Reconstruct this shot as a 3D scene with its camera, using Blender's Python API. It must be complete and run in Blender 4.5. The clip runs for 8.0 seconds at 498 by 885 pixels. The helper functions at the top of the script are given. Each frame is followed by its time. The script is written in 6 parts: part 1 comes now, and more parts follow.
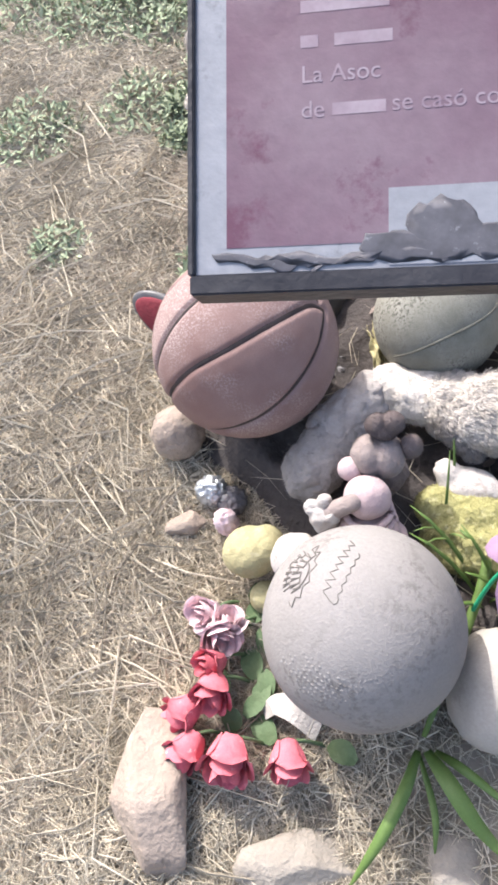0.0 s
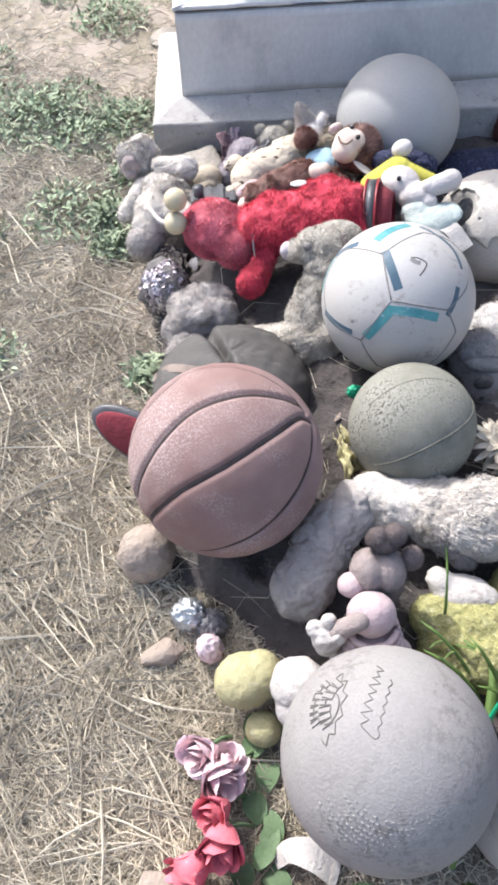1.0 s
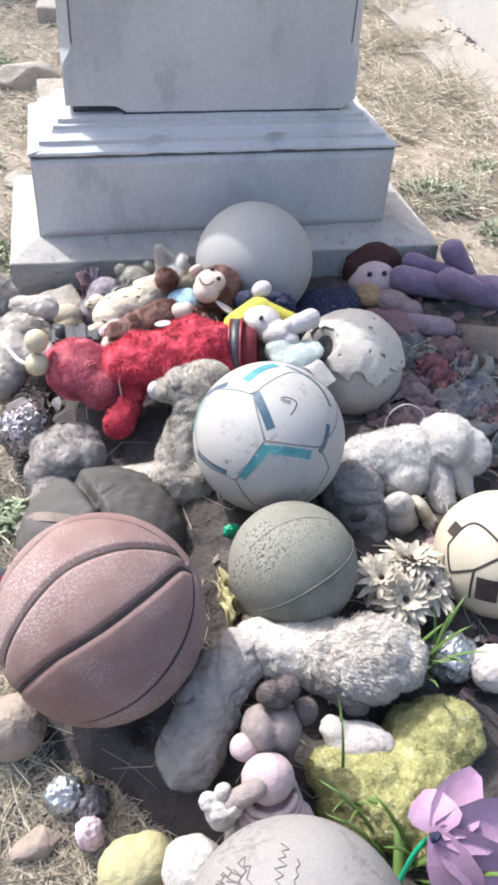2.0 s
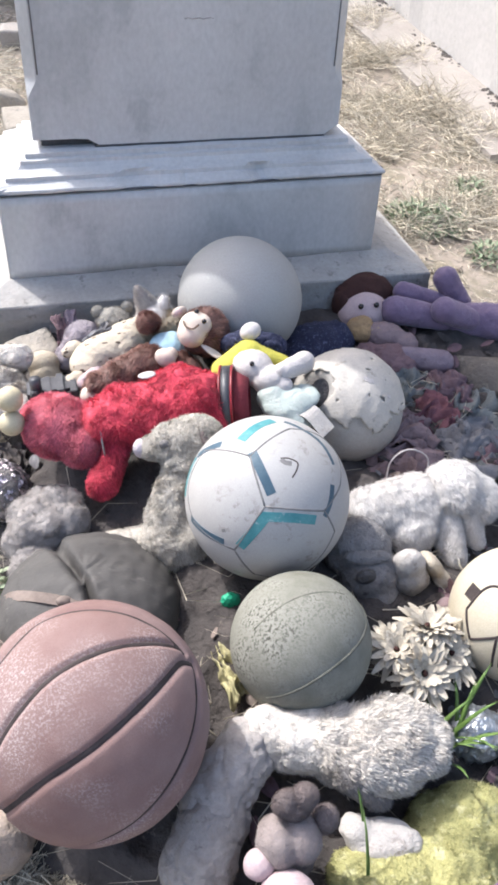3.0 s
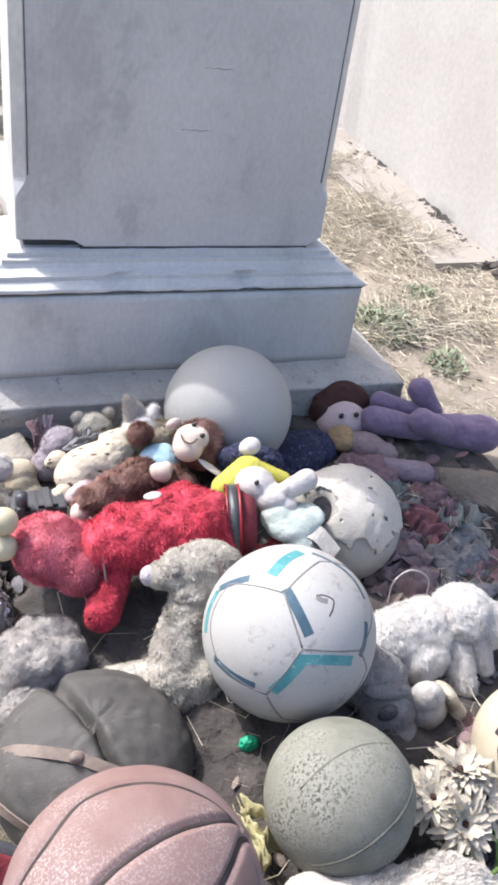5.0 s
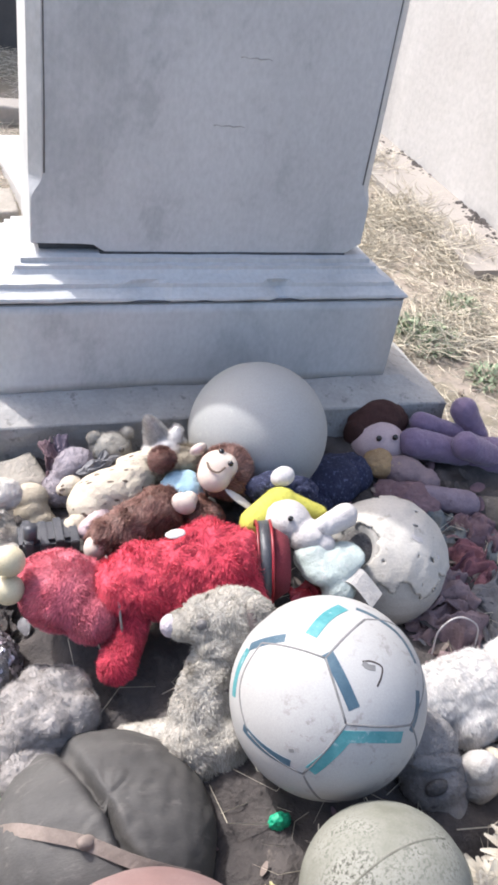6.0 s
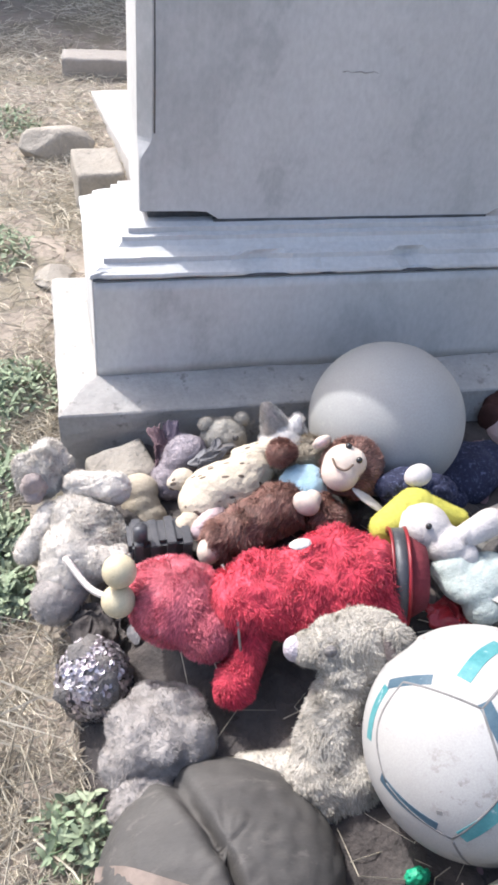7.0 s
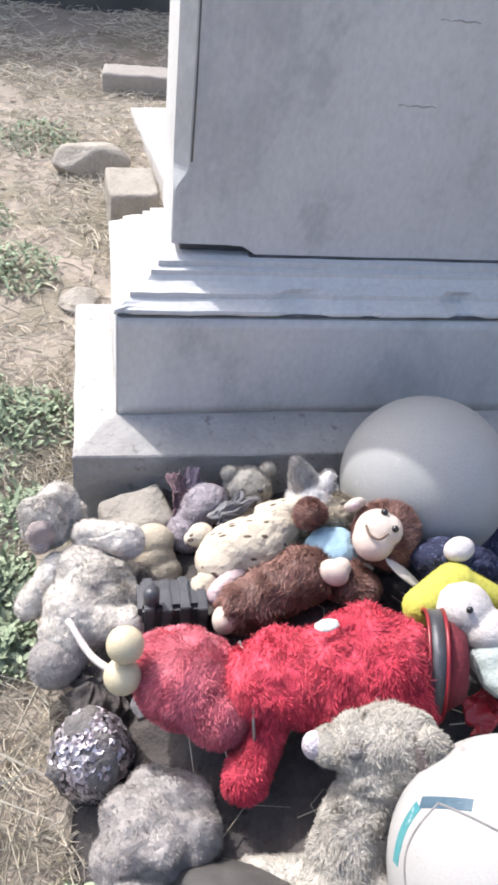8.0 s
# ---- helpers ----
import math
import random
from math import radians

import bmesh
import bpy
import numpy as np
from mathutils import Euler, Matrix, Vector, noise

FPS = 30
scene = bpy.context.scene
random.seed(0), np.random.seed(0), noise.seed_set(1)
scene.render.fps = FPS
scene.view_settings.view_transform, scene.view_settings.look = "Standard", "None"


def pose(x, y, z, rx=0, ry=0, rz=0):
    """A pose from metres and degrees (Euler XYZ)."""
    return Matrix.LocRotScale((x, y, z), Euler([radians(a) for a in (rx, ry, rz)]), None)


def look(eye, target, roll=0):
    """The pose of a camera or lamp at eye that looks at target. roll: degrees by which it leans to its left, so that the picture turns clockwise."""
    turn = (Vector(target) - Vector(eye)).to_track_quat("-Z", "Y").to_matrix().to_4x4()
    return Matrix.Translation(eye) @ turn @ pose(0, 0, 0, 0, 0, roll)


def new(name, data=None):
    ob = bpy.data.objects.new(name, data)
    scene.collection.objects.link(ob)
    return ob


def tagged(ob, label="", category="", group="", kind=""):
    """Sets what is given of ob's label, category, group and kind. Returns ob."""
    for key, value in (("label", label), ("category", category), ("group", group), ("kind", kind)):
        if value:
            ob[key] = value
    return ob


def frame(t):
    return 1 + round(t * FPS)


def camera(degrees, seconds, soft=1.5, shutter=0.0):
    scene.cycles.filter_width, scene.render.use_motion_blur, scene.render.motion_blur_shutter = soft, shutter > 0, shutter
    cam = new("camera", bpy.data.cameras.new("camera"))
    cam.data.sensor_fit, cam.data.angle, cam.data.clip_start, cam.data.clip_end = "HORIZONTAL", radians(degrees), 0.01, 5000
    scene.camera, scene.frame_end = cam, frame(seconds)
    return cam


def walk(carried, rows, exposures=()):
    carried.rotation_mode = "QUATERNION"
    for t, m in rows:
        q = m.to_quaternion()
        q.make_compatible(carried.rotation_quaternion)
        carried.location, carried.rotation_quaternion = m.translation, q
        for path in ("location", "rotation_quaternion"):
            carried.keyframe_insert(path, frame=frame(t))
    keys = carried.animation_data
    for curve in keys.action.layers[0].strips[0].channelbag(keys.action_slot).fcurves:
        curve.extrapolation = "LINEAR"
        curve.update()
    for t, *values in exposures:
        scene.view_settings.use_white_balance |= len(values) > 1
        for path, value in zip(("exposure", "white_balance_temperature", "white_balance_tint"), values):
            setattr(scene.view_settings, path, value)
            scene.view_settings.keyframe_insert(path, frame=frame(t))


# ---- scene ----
cam = camera(34.7, 8.0, 3.2)
ROWS = [
    (0, 0.0366, -0.0108, 1.0374, 34.675, 8.332, 5.524),
    (0.5, -0.0534, 0.0149, 1.0364, 38.195, 6.434, 1.617),
    (1, -0.1178, 0.0367, 1.0340, 40.546, 2.266, -2.560),
    (1.5, -0.1256, 0.0620, 1.0275, 46.434, -2.217, -8.610),
    (1.7, -0.1321, 0.0701, 1.0320, 48.011, -2.899, -10.101),
    (3, -0.1300, 0.2047, 1.0238, 49.818, -2.294, -14.047),
    (3.5, -0.1472, 0.2578, 1.0318, 50.201, -2.873, -14.465),
    (4, -0.1965, 0.2960, 1.0420, 54.908, -3.416, -15.850),
    (5.5, -0.2803, 0.3758, 1.0304, 55.370, -8.676, -20.697),
    (6, -0.2492, 0.4539, 1.0057, 54.967, -7.954, -18.299),
    (6.5, -0.2354, 0.5284, 0.9904, 53.064, -6.512, -15.628),
    (7, -0.2483, 0.5810, 0.9750, 51.010, -4.345, -12.333),
    (7.5, -0.2614, 0.6395, 0.9634, 50.730, -4.126, -10.383),
    (8, -0.2359, 0.6751, 0.9625, 51.780, -5.862, -9.138),
]
walk(cam, [(t, pose(x, y, z, rx, ry, rz)) for t, x, y, z, rx, ry, rz in ROWS], [(0.0, 1.46, 6330, 12), (0.5, 1.37, 6080, 11), (1.5, 1.27, 6030, 9), (4.0, 1.23, 6050, 10), (6.5, 1.23, 6050, 10), (7.5, 1.17, 6050, 10), (8.0, 1.16, 6050, 10)])

# ---- light: high sun from behind the stone's left side, clear sky ----
SUN_EL, SUN_FROM = 51.0, (-0.645, 0.764)
world = bpy.data.worlds.new("sky")
scene.world = world
world.use_nodes = True
wn = world.node_tree.nodes
sky = wn.new("ShaderNodeTexSky")
sky.sky_type, sky.sun_disc = "NISHITA", False
sky.sun_elevation, sky.sun_rotation = radians(SUN_EL), math.atan2(SUN_FROM[0], SUN_FROM[1])
sky.air_density, sky.dust_density = 1.0, 5.0
wn["Background"].inputs["Strength"].default_value = 0.15
world.node_tree.links.new(sky.outputs[0], wn["Background"].inputs["Color"])
sun = new("sun", bpy.data.lights.new("sun", "SUN"))
sun.data.energy, sun.data.angle, sun.data.color = 2.3, radians(0.7), (1.0, 0.96, 0.91)
sun.matrix_world = look((SUN_FROM[0] * 8, SUN_FROM[1] * 8, 8 * math.tan(radians(SUN_EL))), (0, 0, 0))


# ---- materials ----
def mat(name, a, b=None, scale=30.0, rough=0.9, bump=0.3, fine=220.0, spots=None, spot_at=0.62, island=0.0, rand=0.0, metal=0.0, spec=0.3, sheen=0.0, stretch=(1, 1, 1), spot_scale=None, patchy=0.0):
    """Two colours mixed by a coarse noise, spots of a third, fine grain in value and relief."""
    m = bpy.data.materials.new(name)
    m.use_nodes = True
    n, l = m.node_tree.nodes, m.node_tree.links
    bs = n["Principled BSDF"]
    bs.inputs["Roughness"].default_value, bs.inputs["Metallic"].default_value = rough, metal
    bs.inputs["Specular IOR Level"].default_value = spec
    bs.inputs["Sheen Weight"].default_value = sheen
    tc, mp = n.new("ShaderNodeTexCoord"), n.new("ShaderNodeMapping")
    mp.inputs["Scale"].default_value = stretch
    l.new(tc.outputs["Object"], mp.inputs["Vector"])

    def nz(s, detail=4.0, rgh=0.6):
        t = n.new("ShaderNodeTexNoise")
        t.inputs["Scale"].default_value, t.inputs["Detail"].default_value, t.inputs["Roughness"].default_value = s, detail, rgh
        l.new(mp.outputs[0], t.inputs["Vector"])
        return t.outputs["Fac"]

    def ramp(sock, lo, hi):
        r = n.new("ShaderNodeMapRange")
        r.inputs["From Min"].default_value, r.inputs["From Max"].default_value = lo, hi
        l.new(sock, r.inputs["Value"])
        return r.outputs["Result"]

    def mix(fac, ca, cb, kind="MIX"):
        x = n.new("ShaderNodeMix")
        x.data_type, x.blend_type = "RGBA", kind
        for s, v in ((x.inputs[0], fac), (x.inputs[6], ca), (x.inputs[7], cb)):
            if isinstance(v, bpy.types.NodeSocket):
                l.new(v, s)
            elif isinstance(v, float):
                s.default_value = v
            else:
                s.default_value = (*v, 1)
        return x.outputs[2]

    coarse, grain = nz(scale), nz(fine, 3.0)
    col = mix(ramp(coarse, 0.35, 0.65), a, b or tuple(c * 0.7 for c in a))
    if spots:
        fac = ramp(nz(spot_scale or scale * 2.3, 6.0, 0.7), spot_at, spot_at + 0.08)
        if patchy:
            x = n.new("ShaderNodeMath")
            x.operation = "MULTIPLY"
            l.new(fac, x.inputs[0])
            l.new(ramp(nz(patchy, 2.0), 0.46, 0.62), x.inputs[1])
            fac = x.outputs[0]
        col = mix(fac, col, spots)
    col = mix(0.5, col, mix(ramp(grain, 0.3, 0.7), (0.74, 0.74, 0.74), (1.0, 1.0, 1.0)), "MULTIPLY")
    if island or rand:
        src = n.new("ShaderNodeNewGeometry").outputs["Random Per Island"] if island else n.new("ShaderNodeObjectInfo").outputs["Random"]
        k = island or rand
        col = mix(1.0, col, mix(src, (1 - k,) * 3, (1 + k * 0.6,) * 3), "MULTIPLY")
    l.new(col, bs.inputs["Base Color"])
    if bump:
        bp = n.new("ShaderNodeBump")
        bp.inputs["Strength"].default_value, bp.inputs["Distance"].default_value = bump, 0.004
        l.new(grain, bp.inputs["Height"])
        b2 = n.new("ShaderNodeBump")
        b2.inputs["Strength"].default_value, b2.inputs["Distance"].default_value = bump, 0.012
        l.new(coarse, b2.inputs["Height"])
        l.new(bp.outputs[0], b2.inputs["Normal"])
        l.new(b2.outputs[0], bs.inputs["Normal"])
    return m


M_GROUND = mat("dry_ground", (0.285, 0.245, 0.198), (0.345, 0.292, 0.24), 3.0, 0.95, 0.8, 90.0, (0.235, 0.205, 0.152), 0.50, spot_scale=7.0)
M_STRAW = mat("straw", (0.66, 0.595, 0.475), (0.49, 0.435, 0.335), 9.0, 0.8, 0.0, 300.0, island=0.55)
M_WEED = mat("weed", (0.22, 0.28, 0.17), (0.29, 0.33, 0.22), 20.0, 0.7, 0.1, island=0.35)
M_BLADE = mat("blade", (0.095, 0.165, 0.038), (0.145, 0.225, 0.065), 15.0, 0.45, 0.1, 400.0, island=0.25, stretch=(1, 1, 0.2))
M_MARBLE = mat("old_marble", (0.57, 0.56, 0.545), (0.47, 0.465, 0.455), 4.0, 0.65, 0.05, 130.0, (0.44, 0.435, 0.425), 0.55, spot_scale=8.0, stretch=(1, 1, 0.6))
M_SLAB = mat("rough_marble", (0.40, 0.38, 0.352), (0.325, 0.308, 0.286), 12.0, 0.85, 0.4, 140.0, (0.23, 0.215, 0.198), 0.58, spot_scale=50.0)
M_DARKGAP = mat("dark_mortar", (0.10, 0.10, 0.105), (0.06, 0.06, 0.06), 30.0, 0.95, 0.4)
M_PLASTER = mat("white_plaster", (0.50, 0.478, 0.455), (0.445, 0.42, 0.395), 2.5, 0.9, 0.08, 60.0, (0.37, 0.345, 0.315), 0.62, spot_scale=9.0)
M_CONCRETE = mat("path_concrete", (0.36, 0.325, 0.29), (0.30, 0.27, 0.24), 5.0, 0.9, 0.4, 120.0, (0.23, 0.21, 0.185), 0.68)
M_DARKWALL = mat("dark_stone", (0.07, 0.07, 0.075), (0.11, 0.11, 0.11), 4.0, 0.9, 0.3)
M_ROCK = mat("sandstone", (0.35, 0.288, 0.238), (0.275, 0.225, 0.185), 14.0, 0.9, 0.8, 120.0, (0.21, 0.172, 0.142), 0.58, rand=0.15)
M_ROCKGREY = mat("grey_stone", (0.355, 0.32, 0.272), (0.275, 0.247, 0.208), 16.0, 0.9, 0.8, 140.0, (0.205, 0.185, 0.16), 0.60, rand=0.15)
M_BANKEARTH = mat("bank_earth", (0.175, 0.152, 0.13), (0.125, 0.108, 0.092), 16.0, 0.95, 0.8, 140.0, (0.225, 0.20, 0.17), 0.60)
# Tone sunk below the rags' own to paint shade between the toys.
M_HEAP = mat("dark_rags_and_shade", (0.05, 0.044, 0.042), (0.09, 0.078, 0.072), 18.0, 0.95, 0.9, 120.0, (0.15, 0.127, 0.11), 0.63)
M_BBALL = mat("worn_orange_rubber", (0.198, 0.122, 0.110), (0.255, 0.18, 0.168), 7.0, 0.82, 0.22, 620.0, (0.37, 0.305, 0.29), 0.50, spot_scale=420.0, patchy=9.0)
M_SEAM = mat("black_rubber", (0.035, 0.026, 0.025), (0.065, 0.05, 0.047), 40.0, 0.8, 0.1)
M_GBALL = mat("mouldy_green_rubber", (0.148, 0.146, 0.116), (0.262, 0.258, 0.222), 13.0, 0.85, 0.2, 420.0, (0.07, 0.068, 0.054), 0.50, spot_scale=300.0, patchy=13.0)
M_GSEAM = mat("olive_seam", (0.15, 0.147, 0.12), (0.09, 0.088, 0.07), 60.0, 0.85, 0.1)
M_SOCCER = mat("white_leather", (0.405, 0.392, 0.375), (0.36, 0.344, 0.325), 7.0, 0.5, 0.06, 600.0, (0.27, 0.248, 0.23), 0.55, spot_scale=70.0, patchy=12.0)
M_TEAL = mat("teal_print", (0.055, 0.215, 0.23), (0.10, 0.28, 0.29), 60.0, 0.5, 0.05, 500.0, (0.34, 0.42, 0.42), 0.60, spot_scale=90.0)
M_INK = mat("dark_print", (0.045, 0.085, 0.12), (0.07, 0.115, 0.15), 60.0, 0.45, 0.05, 500.0, (0.22, 0.28, 0.32), 0.66)
M_GREYSEAM = mat("grey_seam", (0.22, 0.212, 0.205), (0.15, 0.145, 0.142), 60.0, 0.8, 0.0)
M_RUBBER = mat("faded_grey_rubber", (0.26, 0.247, 0.237), (0.22, 0.207, 0.198), 7.0, 0.85, 0.3, 300.0, (0.175, 0.163, 0.154), 0.50, spot_scale=120.0, patchy=12.0)
M_EMBOSS = mat("embossed_mark", (0.115, 0.105, 0.10), (0.15, 0.14, 0.13), 60.0, 0.9, 0.1)
M_DARKBALL = mat("weathered_black_leather", (0.062, 0.058, 0.055), (0.10, 0.093, 0.086), 9.0, 0.72, 0.18, 320.0, (0.16, 0.145, 0.132), 0.55, spot_scale=60.0, stretch=(0.5, 1.4, 1), patchy=10.0)
M_STRAP = mat("brown_strip", (0.25, 0.20, 0.17), (0.17, 0.135, 0.115), 30.0, 0.8, 0.2)
M_PALEBALL = mat("peeling_pale_leather", (0.42, 0.39, 0.35), (0.36, 0.335, 0.30), 12.0, 0.8, 0.2, 260.0, (0.28, 0.258, 0.23), 0.55, spot_scale=26.0, patchy=9.0)
M_BIGBALL = mat("grey_vinyl", (0.375, 0.366, 0.348), (0.335, 0.328, 0.312), 5.0, 0.6, 0.05, 400.0, (0.41, 0.398, 0.37), 0.62, spot_scale=20.0)
M_CREAM = mat("cream_leather", (0.48, 0.42, 0.31), (0.53, 0.475, 0.37), 14.0, 0.6, 0.15, 400.0)
M_RED = mat("red_fur", (0.53, 0.035, 0.068), (0.63, 0.07, 0.105), 20.0, 0.8, 0.3, 300.0, island=0.5, sheen=0.12)
M_REDFADE = mat("faded_red_fur", (0.72, 0.19, 0.235), (0.63, 0.13, 0.175), 20.0, 0.85, 0.3, 300.0, (0.76, 0.33, 0.36), 0.62, island=0.4, sheen=0.15)
M_GREYFUR = mat("dirty_grey_fur", (0.53, 0.49, 0.425), (0.41, 0.375, 0.32), 25.0, 0.9, 0.5, 300.0, (0.22, 0.195, 0.165), 0.60, island=0.32, spot_scale=60.0)
M_WHITEFUR = mat("white_fur", (0.72, 0.685, 0.65), (0.63, 0.595, 0.56), 25.0, 0.9, 0.3, 300.0, island=0.25)
M_MATTED = mat("matted_pale_fur", (0.66, 0.615, 0.56), (0.54, 0.495, 0.445), 22.0, 0.95, 0.6, 240.0, (0.17, 0.145, 0.13), 0.57, island=0.35, spot_scale=46.0, stretch=(0.45, 1, 1.2))
M_LINTSHADE = mat("grey_wadding_and_shade", (0.40, 0.367, 0.342), (0.325, 0.296, 0.275), 26.0, 0.95, 0.4, 200.0, (0.235, 0.213, 0.198), 0.60, island=0.25)
# For dark eyes and pouch; also a painted shadow on the pale ball.
M_DARKSHADE = mat("dark_plush_and_shadow", (0.13, 0.12, 0.115), (0.20, 0.185, 0.175), 30.0, 0.95, 0.8, 220.0, (0.07, 0.06, 0.06), 0.60, island=0.3)
M_BROWNFUR = mat("brown_fur", (0.185, 0.078, 0.058), (0.27, 0.14, 0.108), 20.0, 0.55, 0.3, 300.0, island=0.6, spec=0.5)
M_SKIN = mat("peach_felt", (0.62, 0.52, 0.44), (0.56, 0.46, 0.385), 30.0, 0.85, 0.1, 500.0)
M_BLUE = mat("pale_blue_felt", (0.31, 0.46, 0.55), (0.38, 0.52, 0.60), 40.0, 0.9, 0.3, 400.0)
M_CREAMCLOTH = mat("cream_cloth", (0.50, 0.435, 0.34), (0.43, 0.37, 0.285), 25.0, 0.9, 0.4, 300.0, (0.36, 0.305, 0.235), 0.60)
M_SPOT = mat("dark_spot", (0.17, 0.12, 0.09), (0.21, 0.15, 0.115), 50.0, 0.9, 0.0)
M_YELLOW = mat("yellow_fleece", (0.58, 0.54, 0.10), (0.51, 0.47, 0.09), 25.0, 0.9, 0.3, 300.0)
M_PALEYEL = mat("faded_yellow_cloth", (0.40, 0.365, 0.20), (0.33, 0.30, 0.16), 22.0, 0.9, 0.4, 300.0, (0.43, 0.40, 0.27), 0.58)
M_GREENYEL = mat("yellow_green_pile", (0.44, 0.42, 0.19), (0.35, 0.335, 0.14), 16.0, 0.95, 0.8, 180.0, (0.56, 0.53, 0.29), 0.55, island=0.5, spot_scale=70.0)
M_PINKISH = mat("washed_pink_cloth", (0.53, 0.415, 0.41), (0.46, 0.35, 0.355), 25.0, 0.9, 0.3, 300.0, (0.40, 0.30, 0.30), 0.64)
M_LILAC = mat("washed_lilac_plush", (0.49, 0.435, 0.46), (0.42, 0.365, 0.39), 30.0, 0.95, 0.6, 240.0, island=0.3)
M_WHITECLOTH = mat("off_white_cloth", (0.56, 0.515, 0.49), (0.48, 0.44, 0.415), 20.0, 0.9, 0.35, 350.0, (0.40, 0.36, 0.335), 0.60)
M_MINT = mat("pale_mint_cloth", (0.50, 0.55, 0.51), (0.44, 0.485, 0.45), 30.0, 0.9, 0.4, 350.0, (0.56, 0.56, 0.53), 0.56)
M_PURPLE = mat("purple_velour", (0.165, 0.115, 0.182), (0.21, 0.15, 0.225), 25.0, 0.85, 0.35, 300.0, (0.27, 0.212, 0.275), 0.62, sheen=0.2)
M_MAUVE = mat("mauve_velour", (0.20, 0.155, 0.185), (0.255, 0.205, 0.235), 25.0, 0.9, 0.4, 300.0, (0.13, 0.095, 0.11), 0.60)
M_NAVY = mat("navy_print_cloth", (0.022, 0.025, 0.052), (0.035, 0.038, 0.075), 30.0, 0.9, 0.5, 300.0, (0.11, 0.12, 0.20), 0.55, spot_scale=190.0)
M_HAIR = mat("auburn_felt", (0.062, 0.027, 0.023), (0.042, 0.019, 0.016), 30.0, 0.9, 0.4)
M_OCHRE = mat("ochre_cloth", (0.33, 0.225, 0.115), (0.27, 0.185, 0.11), 40.0, 0.7, 0.4, 300.0, (0.50, 0.40, 0.20), 0.62, spot_scale=160.0)
M_RAGPINK = mat("maroon_rag", (0.20, 0.13, 0.14), (0.15, 0.095, 0.105), 25.0, 0.95, 0.5, 250.0)
M_RAGGREY = mat("grey_rag", (0.215, 0.208, 0.212), (0.145, 0.14, 0.145), 25.0, 0.95, 0.5, 250.0, (0.09, 0.087, 0.09), 0.58)
M_RAGROSE = mat("dusty_rose_rag", (0.265, 0.19, 0.19), (0.20, 0.142, 0.142), 25.0, 0.95, 0.5, 250.0, (0.13, 0.095, 0.095), 0.58)
M_BLACKPL = mat("black_plastic", (0.04, 0.04, 0.046), (0.075, 0.075, 0.082), 30.0, 0.42, 0.15, 300.0, (0.14, 0.135, 0.13), 0.62, spec=0.5)
M_REDPL = mat("red_plastic", (0.27, 0.016, 0.024), (0.20, 0.012, 0.018), 30.0, 0.4, 0.05, 300.0, spec=0.5)
M_BEAD = mat("cream_plastic", (0.55, 0.475, 0.32), (0.49, 0.42, 0.28), 24.0, 0.5, 0.08, 400.0, (0.40, 0.34, 0.22), 0.62)
M_METAL = mat("dull_metal", (0.42, 0.41, 0.40), (0.32, 0.31, 0.30), 40.0, 0.45, 0.2, 300.0, metal=0.8)
M_SEQUIN = mat("silver_sequin", (0.62, 0.58, 0.60), (0.40, 0.34, 0.37), 60.0, 0.35, 0.2, 300.0, metal=0.6, island=0.6)
M_FOIL = mat("grey_foil", (0.52, 0.54, 0.55), (0.38, 0.40, 0.42), 40.0, 0.3, 0.6, 200.0, metal=0.7)
M_GREENPL = mat("green_plastic", (0.02, 0.30, 0.15), (0.03, 0.36, 0.20), 40.0, 0.4, 0.1)
M_ROSE = mat("coral_silk", (0.72, 0.205, 0.245), (0.60, 0.135, 0.175), 40.0, 0.75, 0.2, 400.0, (0.80, 0.36, 0.38), 0.60, island=0.3)
M_ROSEPALE = mat("pale_pink_silk", (0.80, 0.55, 0.58), (0.83, 0.68, 0.70), 50.0, 0.75, 0.2, 400.0, island=0.2)
M_SILKLEAF = mat("silk_leaf", (0.095, 0.155, 0.07), (0.135, 0.195, 0.10), 40.0, 0.7, 0.2, island=0.3)
M_ORCHID = mat("orchid_silk", (0.50, 0.32, 0.44), (0.43, 0.255, 0.375), 30.0, 0.75, 0.2, 400.0, island=0.2)
M_PETAL = mat("dirty_white_petal", (0.55, 0.495, 0.40), (0.47, 0.415, 0.33), 50.0, 0.8, 0.2, 400.0, (0.36, 0.31, 0.24), 0.6, island=0.3)
M_TROLL = mat("taupe_plush", (0.34, 0.285, 0.265), (0.27, 0.225, 0.21), 40.0, 0.9, 0.4, 400.0)
M_TROLLDK = mat("dark_taupe_plush", (0.15, 0.12, 0.115), (0.20, 0.165, 0.155), 40.0, 0.95, 0.6, 400.0)
M_SIGNBACK = mat("weathered_sign_white", (0.225, 0.235, 0.258), (0.27, 0.28, 0.305), 30.0, 0.5, 0.05, 300.0, (0.17, 0.175, 0.192), 0.56, spot_scale=60.0)
M_SIGNPURPLE = mat("faded_purple_print", (0.125, 0.073, 0.10), (0.175, 0.128, 0.153), 20.0, 0.45, 0.05, 300.0, (0.105, 0.046, 0.072), 0.54, spot_scale=34.0)
M_SIGNTEXT = mat("faded_white_print", (0.28, 0.235, 0.265), (0.21, 0.155, 0.19), 120.0, 0.5, 0.0)
M_SIGNFRAME = mat("black_frame", (0.025, 0.025, 0.03), (0.045, 0.045, 0.05), 60.0, 0.5, 0.1)
M_SIGNDIRT = mat("dark_grime", (0.10, 0.10, 0.115), (0.065, 0.065, 0.075), 150.0, 0.8, 0.0, 900.0, (0.20, 0.205, 0.225), 0.60, spot_scale=260.0)
